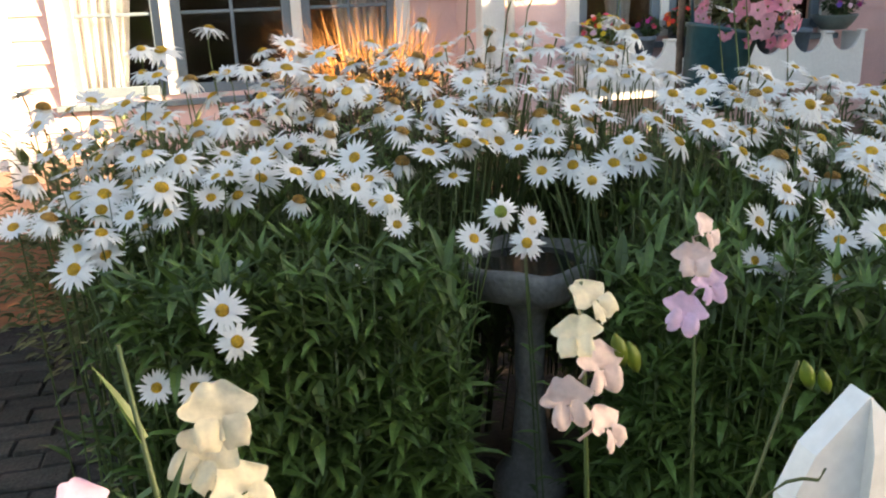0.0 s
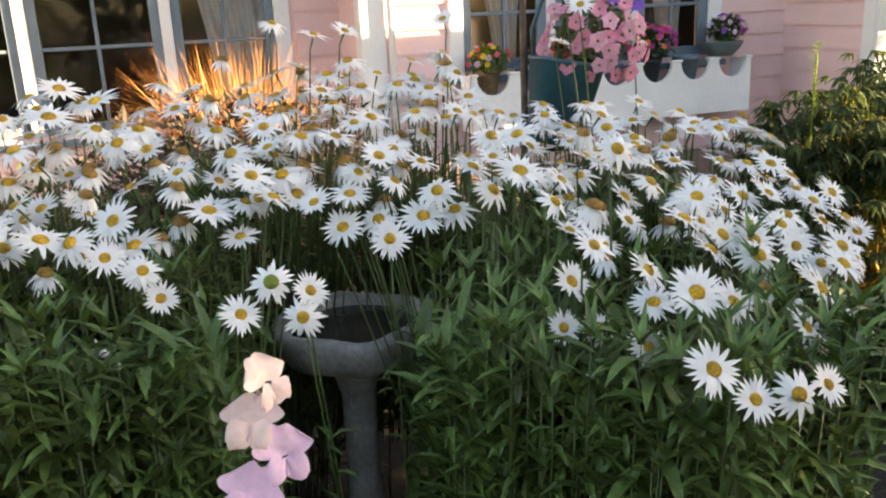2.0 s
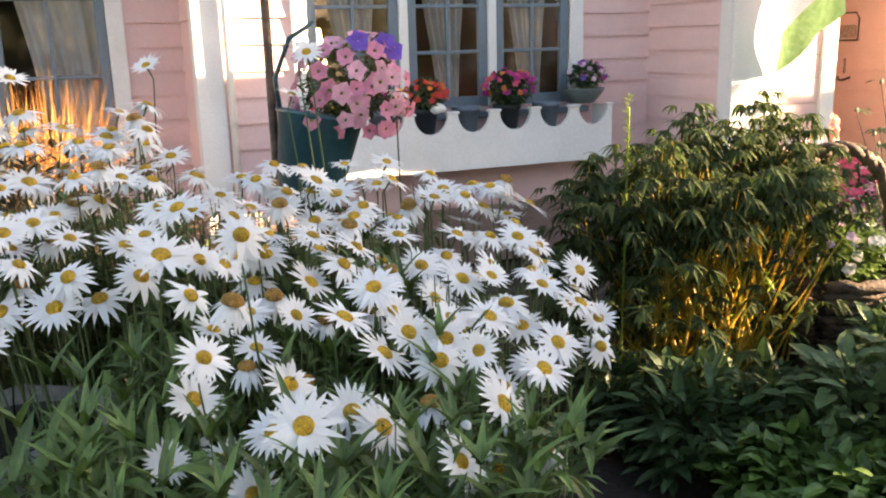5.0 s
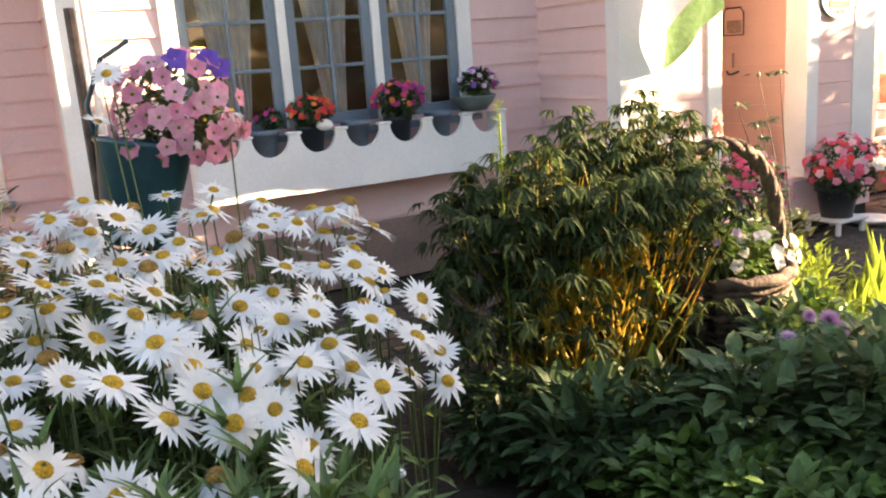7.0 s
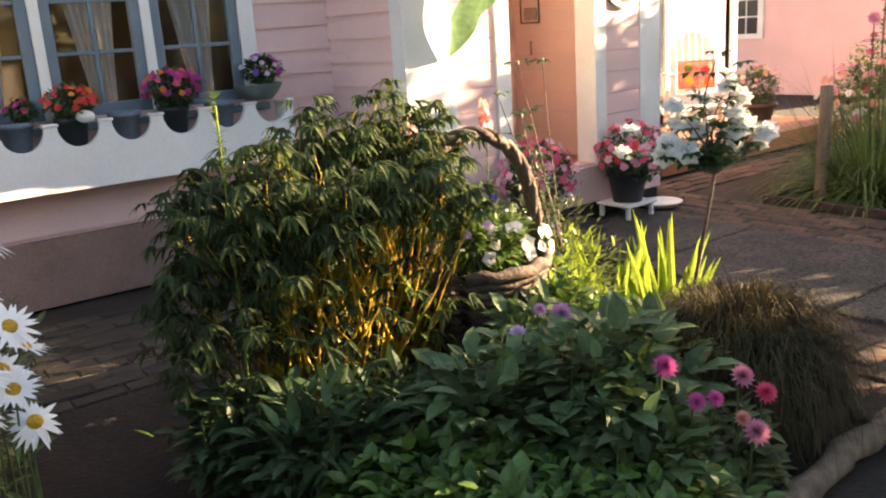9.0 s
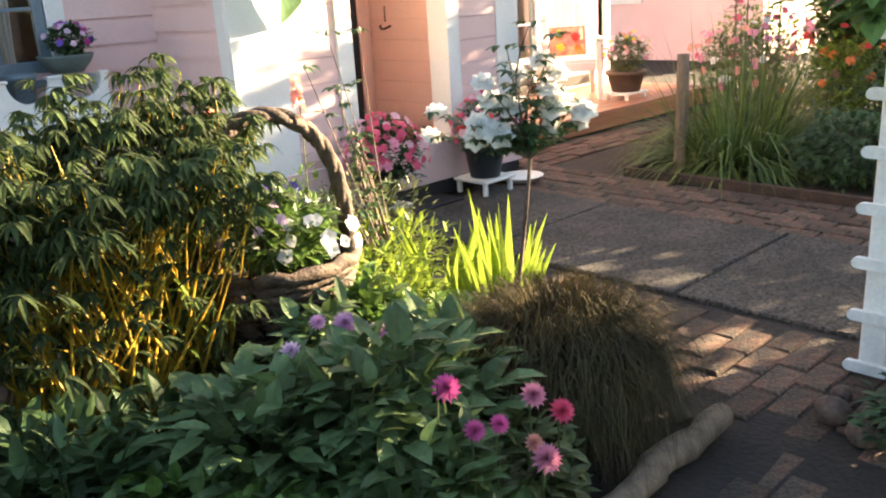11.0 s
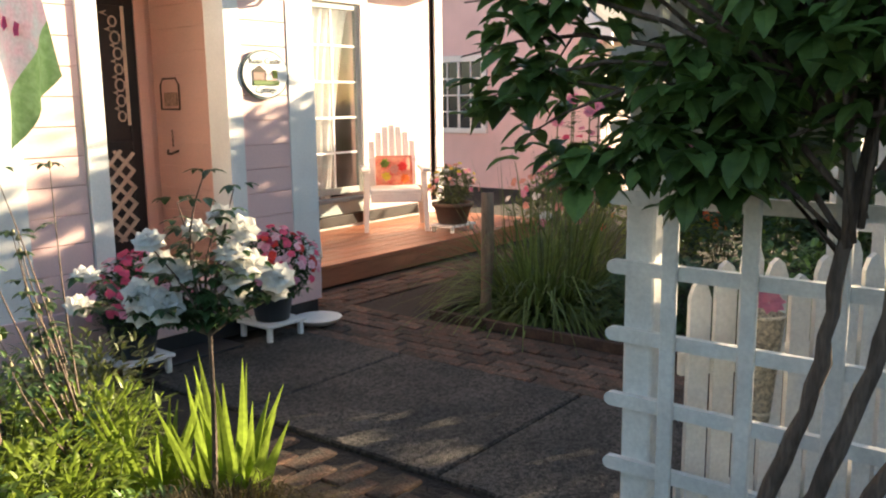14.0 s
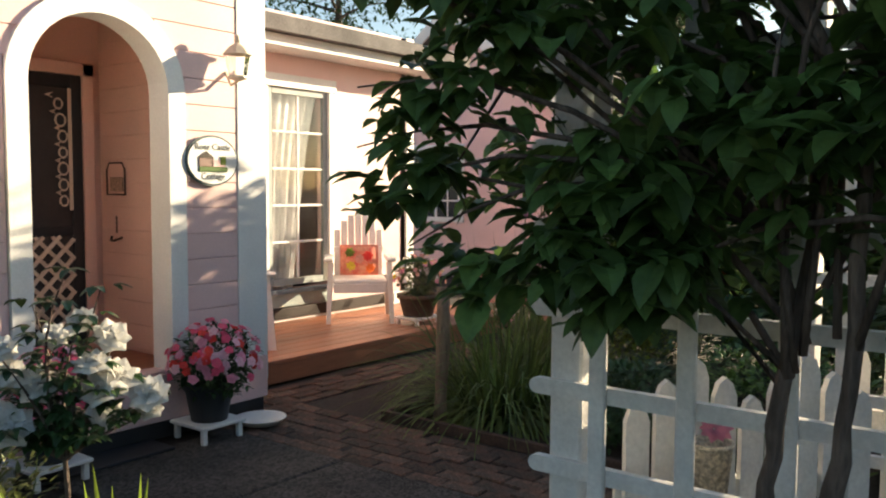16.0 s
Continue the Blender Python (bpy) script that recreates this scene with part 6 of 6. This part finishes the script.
for k, (x, y, z) in enumerate(((9.9, 4.35, 1.38), (9.6, 4.0, 1.28), (10.2, 4.5, 1.40), (9.2, 3.7, 1.32), (10.7, 4.4, 1.36), (9.3, 4.15, 1.2))):
    tall = thing("dahlia", x, y, -0.02, "tall pink dahlia bloom on a green stem", "flower", "tall dahlias")
    v, f = [], []
    tube(v, f, [(0, 0, 0), (0.02, 0, z)], 0.006, 5)
    for _ in range(26):
        a = rnd(0, 6.28)
        blade(v, f, (0.01, 0, rnd(0.3, z - 0.1)), (math.cos(a), math.sin(a), 0.5), 0.11, 0.05, 0.4)
    link_mesh("stem", v, f, OLIVE, tall)
    piece("bloom", DAHP, tall, aim((x + 0.02, y, z), (-0.8, -0.5, 0.5), k, 1.2))

# ---- white rose arbor ----
TX = 4.90
arbor = thing("garden_arbor", TX, 0.8, 0.0, "white wooden lattice arbor overgrown by a climbing rose", "arbor")
def rail(name, lo, hi, bevel=0.004):
    o = slab(name, (lo[0] - TX, lo[1] - 0.8, lo[2]), (hi[0] - TX, hi[1] - 0.8, hi[2]), WEATHER, arbor, bevel=bevel)
    return o


def rounded_lath(x, y0, y1, z, h=0.038, t=0.022):
    bm = bmesh.new()
    out = []
    for yc, sgn in ((y0 + h / 2, -1), (y1 - h / 2, 1)):
        for i in range(7):
            a = math.pi * (i / 6 - 0.5)
            out.append((yc + sgn * math.cos(a) * h / 2, z + sgn * math.sin(a) * h / 2))
    f0 = [bm.verts.new((x - TX, y - 0.8, zz_)) for y, zz_ in out]
    f1 = [bm.verts.new((x + t - TX, y - 0.8, zz_)) for y, zz_ in out]
    bm.faces.new(f0), bm.faces.new(f1[::-1])
    for i in range(len(out)):
        j = (i + 1) % len(out)
        bm.faces.new((f0[j], f0[i], f1[i], f1[j]))
    bmesh.ops.recalc_face_normals(bm, faces=bm.faces)
    part("lath", bm, WEATHER, arbor)


def lattice(x, y0, y1, ztop, first_z, post_at):
    for py in post_at:
        rail("post", (x + 0.005, py - 0.042, 0.0), (x + 0.09, py + 0.042, ztop), 0.006)
    k = 0
    z = first_z
    while z < ztop - 0.08:
        rounded_lath(x - 0.018, y0, y1, z)
        z += 0.187
    y = y1 - 0.185
    while y > y0 + 0.03:
        rail("upright", (x - 0.034, y - 0.021, 0.02), (x - 0.0185, y + 0.021, ztop - 0.02))
        y -= 0.205


lattice(TX, 0.18, 1.36, 2.25, 0.015, (1.275, 0.25))
lattice(TX + 1.15, 0.05, 1.1, 2.25, 0.20, (1.05, 0.12))
for py in (1.275, 0.25):
    rail("top_beam", (TX - 0.15, py - 0.03, 2.252), (TX + 1.4, py + 0.03, 2.36))
for k in range(8):
    rail("top_slat", (TX - 0.1 + 0.185 * k, 0.0, 2.362), (TX - 0.06 + 0.185 * k, 1.5, 2.41))
rail("kick_board", (TX + 0.02, 0.295, 0.16), (TX + 0.05, 1.232, 0.30))

# open picket gate
gate = thing("picket_gate", 5.04, 1.20, 0.0, "white picket gate standing open behind the arbor", "gate", rz=-40)
def picket_mesh(w, h):
    bm = bmesh.new()
    pr = [(-w / 2, 0.06), (w / 2, 0.06), (w / 2, h - 0.05), (w * 0.3, h - 0.015), (0, h), (-w * 0.3, h - 0.015), (-w / 2, h - 0.05)]
    a = [bm.verts.new((x, -0.01, z)) for x, z in pr]
    b = [bm.verts.new((x, 0.01, z)) for x, z in pr]
    bm.faces.new(a), bm.faces.new(b[::-1])
    for i in range(7):
        j = (i + 1) % 7
        bm.faces.new((a[j], a[i], b[i], b[j]))
    me = bpy.data.meshes.new("picket")
    bm.to_mesh(me)
    bm.free()
    me.materials.append(WEATHER)
    return me
PK = [picket_mesh(0.062, h) for h in (0.90, 0.95, 1.00)]
for k in range(9):
    ob = new("picket", PK[(0, 1, 2, 1, 0, 1, 2, 1, 0)[k]])
    ob.parent = gate
    ob.location = (0.045 + 0.078 * k, 0, 0)
for z in (0.22, 0.62):
    slab("gate_rail", (0.0, 0.012, z), (0.72, 0.035, z + 0.07), WEATHER, gate)
fence2 = thing("picket_fence", 6.2, 0.95, 0.0, "white picket fence beyond the arbor", "fence", rz=-75)
for k in range(16):
    ob = new("picket", PK[k % 3])
    ob.parent = fence2
    ob.location = (0.05 + 0.105 * k, 0, 0)
for z in (0.22, 0.62):
    slab("fence_rail", (0.0, 0.012, z), (1.7, 0.035, z + 0.07), WEATHER, fence2)
hang = thing("hanging_pot", 5.16, 1.02, 0.50, "cream pierced hanging pot with a pink bloom on the gate", "pot")
bm = lathe(bmesh.new(), [(0.0, 0.0), (0.028, 0.0), (0.055, 0.30), (0.058, 0.30), (0.058, 0.31), (0.05, 0.31), (0.03, 0.02)], 20)
part("body", bm, mat("pierced_cream", (0.74, 0.66, 0.52), 0.6, vary=0.25, scale=60, fine=120, bump=0.6), hang, smooth=True)
fm = flower_mesh("petals", 10, 0.045, 0.035, PINKP, 0.2, 0.6, 0.05, rows_=2)
o = new("bloom", fm)
o.parent = hang
o.matrix_basis = aim((0, -0.01, 0.34), (-0.6, -0.4, 0.6))

# ---- climbing rose on the arbor ----
def climbing_rose():
    r = random.Random(17)
    ob = thing("climbing_rose", 4.72, 0.70, -0.015, "climbing rose with dark glossy leaves and thick woody trunks", "rose")
    tv, tf, lv, lf = [], [], [], []
    trunks = [[(4.68, 1.03, 0), (4.67, 0.91, 0.34), (4.69, 0.81, 0.60), (4.68, 0.75, 0.84), (4.68, 0.72, 1.06), (4.70, 0.66, 1.48), (4.72, 0.40, 1.9)],
              [(4.68, 0.96, 0), (4.70, 0.82, 0.37), (4.67, 0.72, 0.60), (4.69, 0.645, 0.84), (4.68, 0.615, 1.08), (4.66, 0.60, 1.5), (4.75, 0.9, 2.1)],
              [(4.70, 0.86, 0), (4.72, 0.74, 0.30), (4.73, 0.64, 0.55), (4.76, 0.52, 0.85), (4.74, 0.40, 1.15), (4.70, 0.15, 1.5), (4.75, -0.1, 1.9)]]
    for pts in trunks:
        uv, uf = [], []
        fine_ = [Vector(p).lerp(Vector(q), k / 4) + Vector((r.uniform(-0.006, 0.006), r.uniform(-0.006, 0.006), 0)) for p, q in zip(pts, pts[1:]) for k in range(4)] + [Vector(pts[-1])]
        tube(uv, uf, fine_, [(0.023 - 0.014 * k / len(fine_)) * r.uniform(0.85, 1.2) for k in range(len(fine_))], 9)
        part_world("trunk", uv, uf, BARK, ob, "thick grey-brown woody trunk", True)
    branches = []
    for k in range(46):
        t = trunks[k % 3]
        base = Vector(t[4]).lerp(Vector(t[6]), r.random())
        tip = Vector((4.62 + r.uniform(-0.2, 0.5), 0.90 + r.gauss(0, 0.42), r.uniform(1.15, 2.55)))
        tip.y = min(max(tip.y, -0.7), 1.5)
        tip.x = max(tip.x, 4.42)
        pts = curve_points(base, tip, (r.uniform(-0.1, 0.05), r.uniform(-0.05, 0.05), 0.12), 5)
        tube(tv, tf, pts, [0.008, 0.007, 0.006, 0.005, 0.004, 0.002], 5)
        branches.append(pts)
    # long shoots that reach out to the west
    for tip in ((4.46, 1.52, 1.62), (4.50, 1.56, 1.50), (4.45, 1.45, 1.40), (4.46, 1.38, 1.30), (4.50, 1.22, 1.22), (4.52, 1.02, 1.16), (4.42, 1.50, 1.85), (4.50, 1.56, 2.1), (4.36, 1.60, 1.86)):
        base = Vector((4.66, 0.75, 1.35))
        pts = curve_points(base, tip, (-0.05, 0.0, 0.10), 5)
        tube(tv, tf, pts, [0.008, 0.007, 0.006, 0.005, 0.003, 0.002], 5)
        branches += [pts, pts]
    def spray(p, n):
        for _ in range(n):
            a = r.uniform(0, 6.28)
            L0 = r.uniform(0.03, 0.09)
            q = p + Vector((math.cos(a) * L0, math.sin(a) * L0, r.uniform(-0.05, 0.05)))
            for w in (-1.2, -0.5, 0.1, 0.7, 1.3)[:r.choice((3, 5))]:
                L = r.uniform(0.058, 0.10)
                blade(lv, lf, q + Vector((r.uniform(-0.02, 0.02), r.uniform(-0.02, 0.02), r.uniform(-0.02, 0.02))), (math.cos(a + w), math.sin(a + w), r.uniform(-0.8, 0.7)), L, L * r.uniform(0.52, 0.68), r.uniform(0.2, 0.8), fold=0.3, segs=4, round_tip=0.85)
    def thin(p):  # light gaps in the crown
        if p.z < 1.06:
            return True
        g = noise.noise(p * 3.6)
        return g < -0.03
    for pts in branches:
        for k in range(8):
            f = r.uniform(0.25, 1.0) * 5
            i = min(int(f), 4)
            p = pts[i].lerp(pts[i + 1], f - i)
            if thin(p):
                continue
            spray(p, 2 if p.z > 1.55 else 3)
    for k in range(420):
        p = Vector((4.60 + r.gauss(0, 0.24), 0.86 + r.gauss(0, 0.42), 1.74 + r.gauss(0, 0.38)))
        if thin(p) or p.z < (1.24 if p.y > 0.8 else 1.06) or p.y > 1.5 or p.x < 4.40 or p.x - 2.9 < 1.15 * (p.y - 0.29):
            continue
        spray(p, 2)
    part_world("twig_mass", tv, tf, BARK, ob, "", True)["kind"] = "stuff"
    part_world("foliage", lv, lf, mat("climber_leaf", (0.12, 0.21, 0.056), 0.45, vary=0.2, scale=12, island=0.5, trans=0.42), ob)["kind"] = "stuff"


climbing_rose()
bush("low_shrub", "dark low foliage at the foot of the arbor", "plant", (4.55, 0.95, 0.08), (0.26, 0.22, 0.14), 500, 0.05, DEEP, 0.5, 0.3, 8, seed=151)
for k, (x, y, r_) in enumerate(((4.52, 1.24, 0.06), (4.62, 1.14, 0.045), (4.44, 1.12, 0.05), (4.68, 1.28, 0.035))):
    st_ = thing("stone", x, y, -0.02, "rounded reddish garden stone at the arbor foot", "stone", "stones")
    bm = bmesh.new()
    bmesh.ops.create_icosphere(bm, subdivisions=2, radius=r_)
    for v in bm.verts:
        v.co *= 1 + 0.25 * noise.noise(v.co * 14 + Vector((k, 0, 0)))
        v.co.z = v.co.z * 0.8 + r_ * 0.7
    part("body", bm, mat("garden_stone", (0.16, 0.10, 0.075), 0.9, vary=0.25, scale=18, bump=0.6), st_, smooth=True)

# ---- pink outbuilding and trees beyond ----
shed = thing("outbuilding", 14.0, 8.2, 0.0, "pink gabled outbuilding with white trim beyond the garden", "house")
GX, GY0, GY1, GE, GP = 0.0, -2.0, 2.4, 2.45, 4.1
bm = bmesh.new()
prof = [(GY0, 0), (GY1, 0), (GY1, GE), ((GY0 + GY1) / 2, GP), (GY0, GE)]
a = [bm.verts.new((0, y, z)) for y, z in prof]
b = [bm.verts.new((4.0, y, z)) for y, z in prof]
bm.faces.new(a), bm.faces.new(b[::-1])
for i in range(5):
    j = (i + 1) % 5
    bm.faces.new((a[j], a[i], b[i], b[j]))
part("wall", bm, PINK, shed)
mid = (GY0 + GY1) / 2
for s, y_ in ((-1, GY0), (1, GY1)):
    v = [(-0.25, y_ + s * 0.3, GE - 0.22), (4.2, y_ + s * 0.3, GE - 0.22), (4.2, mid, GP + 0.02), (-0.25, mid, GP + 0.02)]
    v += [(x, y, z + 0.12) for x, y, z in v]
    link_mesh("roof", v, [(0, 1, 2, 3), (7, 6, 5, 4), (0, 4, 5, 1), (1, 5, 6, 2), (3, 2, 6, 7), (0, 3, 7, 4)], ROOF, shed)
    v = [(-0.30, y_ + s * 0.3, GE - 0.34), (-0.26, y_ + s * 0.3, GE - 0.34), (-0.26, mid, GP - 0.10), (-0.30, mid, GP - 0.10)]
    v += [(x, y, z + 0.20) for x, y, z in v]
    link_mesh("rake_trim", v, [(0, 1, 2, 3), (7, 6, 5, 4), (0, 4, 5, 1), (1, 5, 6, 2), (3, 2, 6, 7), (0, 3, 7, 4)], WHITE, shed)
win = link_mesh("window", [(-0.012, 0.1, 0.95), (-0.012, 1.0, 0.95), (-0.012, 1.0, 2.0), (-0.012, 0.1, 2.0)], [(0, 1, 2, 3)], mat("dark_glass", (0.04, 0.045, 0.05), 0.1, vary=0.1, bump=0), shed)
for lo, hi in (((-0.05, 0.0, 0.87), (-0.002, 1.1, 0.95)), ((-0.05, 0.0, 2.0), (-0.002, 1.1, 2.1)), ((-0.05, 0.0, 0.951), (-0.002, 0.1, 1.999)), ((-0.05, 1.0, 0.951), (-0.002, 1.1, 1.999)), ((-0.045, 0.53, 0.951), (-0.014, 0.57, 1.999))):
    slab("window_frame", lo, hi, WHITE, shed)
for k in range(1, 4):
    slab("muntin", (-0.04, 0.101, 0.95 + 0.262 * k - 0.012), (-0.014, 0.529, 0.95 + 0.262 * k + 0.012), WHITE, shed)
    slab("muntin", (-0.04, 0.571, 0.95 + 0.262 * k - 0.012), (-0.014, 0.999, 0.95 + 0.262 * k + 0.012), WHITE, shed)
for y_ in (0.315, 0.785):
    slab("muntin", (-0.036, y_ - 0.01, 0.951), (-0.016, y_ + 0.01, 1.999), WHITE, shed)


def tree(x, y, h, crown, seed, label, material, leaf=0.16, n=5200, low=0.3):
    r = random.Random(seed)
    ob = thing("tree", x, y, -0.02, label, "tree", "background trees")
    v, f, lv, lf = [], [], [], []
    tube(v, f, curve_points((x, y, 0), (x + r.uniform(-0.3, 0.3), y, h * 0.85), (0.1, 0.1, 0), 6), [0.16, 0.14, 0.12, 0.1, 0.08, 0.05, 0.02], 9)
    for k in range(26):
        zb = h * r.uniform(low, 0.85)
        a = r.uniform(0, 6.28)
        L = crown * r.uniform(0.5, 1.0) * (1.25 - zb / h)
        tip = Vector((x + L * math.cos(a), y + L * math.sin(a), zb + r.uniform(0.0, 0.5)))
        pts = curve_points((x, y, zb), tip, (0, 0, 0.15), 4)
        tube(v, f, pts, [0.04, 0.03, 0.022, 0.014, 0.006], 5)
        for _ in range(n // 26):
            p = pts[r.randint(1, 4)] + Vector((r.gauss(0, 0.28), r.gauss(0, 0.28), r.gauss(0, 0.22)))
            a2 = r.uniform(0, 6.28)
            blade(lv, lf, p, (math.cos(a2), math.sin(a2), r.uniform(-0.7, 0.5)), leaf * r.uniform(0.6, 1.2), leaf * 0.45, 0.4, segs=2, round_tip=0.8)
    part_world("trunk", v, f, BARK, ob)
    part_world("crown", lv, lf, material, ob)


for k, (x, y, h, c) in enumerate(((19.0, 9.5, 9.0, 3.6), (22.0, 13.5, 10.0, 4.0), (17.0, 14.0, 9.0, 3.4), (20.5, 7.4, 7.5, 3.0), (13.0, 15.0, 9.0, 3.5), (24.0, 8.0, 10.0, 4.0))):
    tree(x, y, h, c, 200 + k, "dark green garden tree behind the outbuilding", DEEP)
for k, (x, y, h, c) in enumerate(((13.8, 3.1, 3.2, 1.3), (15.2, 2.6, 3.4, 1.4))):
    tree(x, y, h, c, 220 + k, "leafy green tree closing the far garden", (GREEN, OLIVE)[k % 2], 0.10, 3600, 0.12)
# Two trees added out of view to keep the sun off the daisies.
tree(12.8, -2.7, 6.4, 2.3, 231, "leafy tree added out of view to shade the daisies", GREEN, 0.17, 10000, 0.45)
tree(13.2, -4.8, 6.6, 2.4, 232, "leafy tree added out of view to shade the daisies", DEEP, 0.17, 10000, 0.3)
# hedge added to shade the walk, and planting behind the walker
for k, (hz, hr) in enumerate(((0.95, 1.15), (0.95, 1.15), (0.95, 1.15), (0.95, 1.15), (0.66, 0.80), (0.80, 1.04), (0.92, 1.18), (0.76, 0.98), (0.76, 0.98))):
    bush("hedge_shrub", "green hedge shrub added to keep low sun off the walk", "hedge", (10.2, -4.9 + 0.85 * k, hz), (0.6, 0.66, hr), 2600, 0.13, (DEEP, GREEN)[k % 2], 0.5, 0.3, 12, group="hedge", seed=240 + k, shell=0.2)
# Tall shrubs added so their shadow covers the lower entry wall.
for k in range(5):
    bush("tall_shrub", "tall leafy shrub added to shade the lower entry wall", "shrub", (10.3, 1.62 + 0.48 * k, 1.30), (0.5, 0.44, 1.75 - 0.09 * k), 3200, 0.14, (GREEN, DEEP)[k % 2], 0.5, 0.3, 14, group="hedge", seed=260 + k, shell=0.2)

# Unseen row added to darken what the window glass mirrors.
for k in range(13):
    bush("garden_shrub", "broad dark green shrub added out of view behind the path", "shrub", (-9.0 + 2.1 * k, -6.5 - 0.3 * (k % 2), 1.7), (1.35, 0.9, 2.2), 1500, 0.30, (DEEP, GREEN)[k % 2], 0.5, 0.3, 12, group="shrubs behind the path", seed=300 + k, shell=0.3)

# ---- step and rail at the west end ----
tagged(slab("step_west", (-2.1, 3.92, -0.02), (-0.90, 5.08, 0.40), DECK, bevel=0.01), "low reddish-brown wooden platform by the wall", "platform", kind="structure")
wrail = thing("porch_rail", -1.52, 5.0, 0.401, "white wooden porch rail and post", "railing")
slab("post", (0.20, -0.05, 0.0), (0.30, 0.05, 1.05), WHITE, wrail)
slab("top_rail", (-0.8, -0.035, 0.80), (0.199, 0.035, 0.86), WHITE, wrail)
slab("bottom_rail", (-0.8, -0.03, 0.10), (0.199, 0.03, 0.16), WHITE, wrail)
for k in range(7):
    slab("baluster", (0.10 - 0.12 * k, -0.018, 0.161), (0.135 - 0.12 * k, 0.018, 0.799), WHITE, wrail)

# ---- paving bricks ----
def brick_mesh(name, lx, ly, seed, material=BRICK):
    r = random.Random(seed)
    bm = box(bmesh.new(), (-lx / 2, -ly / 2, -0.06), (lx / 2, ly / 2, 0.0), 0.006)
    for v in bm.verts:
        if v.co.z > -0.01:
            v.co.z += r.uniform(-0.004, 0.003)
    me = bpy.data.meshes.new("brick")
    bm.to_mesh(me)
    bm.free()
    me.materials.append(material)
    return me


BR = [brick_mesh("brick", 0.215, 0.105, s) for s in range(5)]
# The same bricks in the darker colour that stands for shade.
SHADEBR = [brick_mesh("brick", 0.215, 0.105, s, SHADEBRICK) for s in range(5)]
def brickwork(x0, x1, y0, y1, z, label, turn=False, gap=0.007, kinds=BR):
    ob = tagged(new("pavement"), label, "pavement", kind="structure")
    r = random.Random(int(x0 * 10 + y0))
    lx, ly = (0.105, 0.215) if turn else (0.215, 0.105)
    ny, nx = int((y1 - y0) / (ly + gap)), int((x1 - x0) / (lx + gap))
    for j in range(ny):
        for i in range(nx):
            off = 0.5 * (lx + gap) * (j % 2) if not turn else 0
            offy = 0.5 * (ly + gap) * (i % 2) if turn else 0
            b = new("brick", kinds[r.randint(0, 4)])
            b.parent = ob
            b.matrix_basis = pose(x0 + lx / 2 + i * (lx + gap) + off + r.uniform(-0.003, 0.003), y0 + ly / 2 + j * (ly + gap) + offy + r.uniform(-0.003, 0.003), z + r.uniform(-0.008, 0.004), r.uniform(-1.2, 1.2), r.uniform(-1.2, 1.2), (90 if turn else 0) + r.uniform(-1.5, 1.5))
    return ob


brickwork(4.36, 5.14, 0.55, 3.1, -0.008, "worn red-brown brick edging beside the walk")
brickwork(3.5, 4.35, 0.2, 1.40, -0.012, "worn brown brick paving beside the log")
brickwork(6.32, 7.0, 1.2, 4.6, -0.008, "worn red-brown brick paving by the far bed", True)
brickwork(2.0, 4.3, 3.75, 5.0, -0.01, "brick path below the bay window, shade put into its dark colour", kinds=SHADEBR)
brickwork(-2.1, -0.15, 1.7, 3.8, -0.008, "brick paving by the platform, shade put into its dark colour", kinds=SHADEBR)
brickwork(6.75, 9.6, 4.42, 4.9, -0.004, "worn red-brown brick paving before the deck")
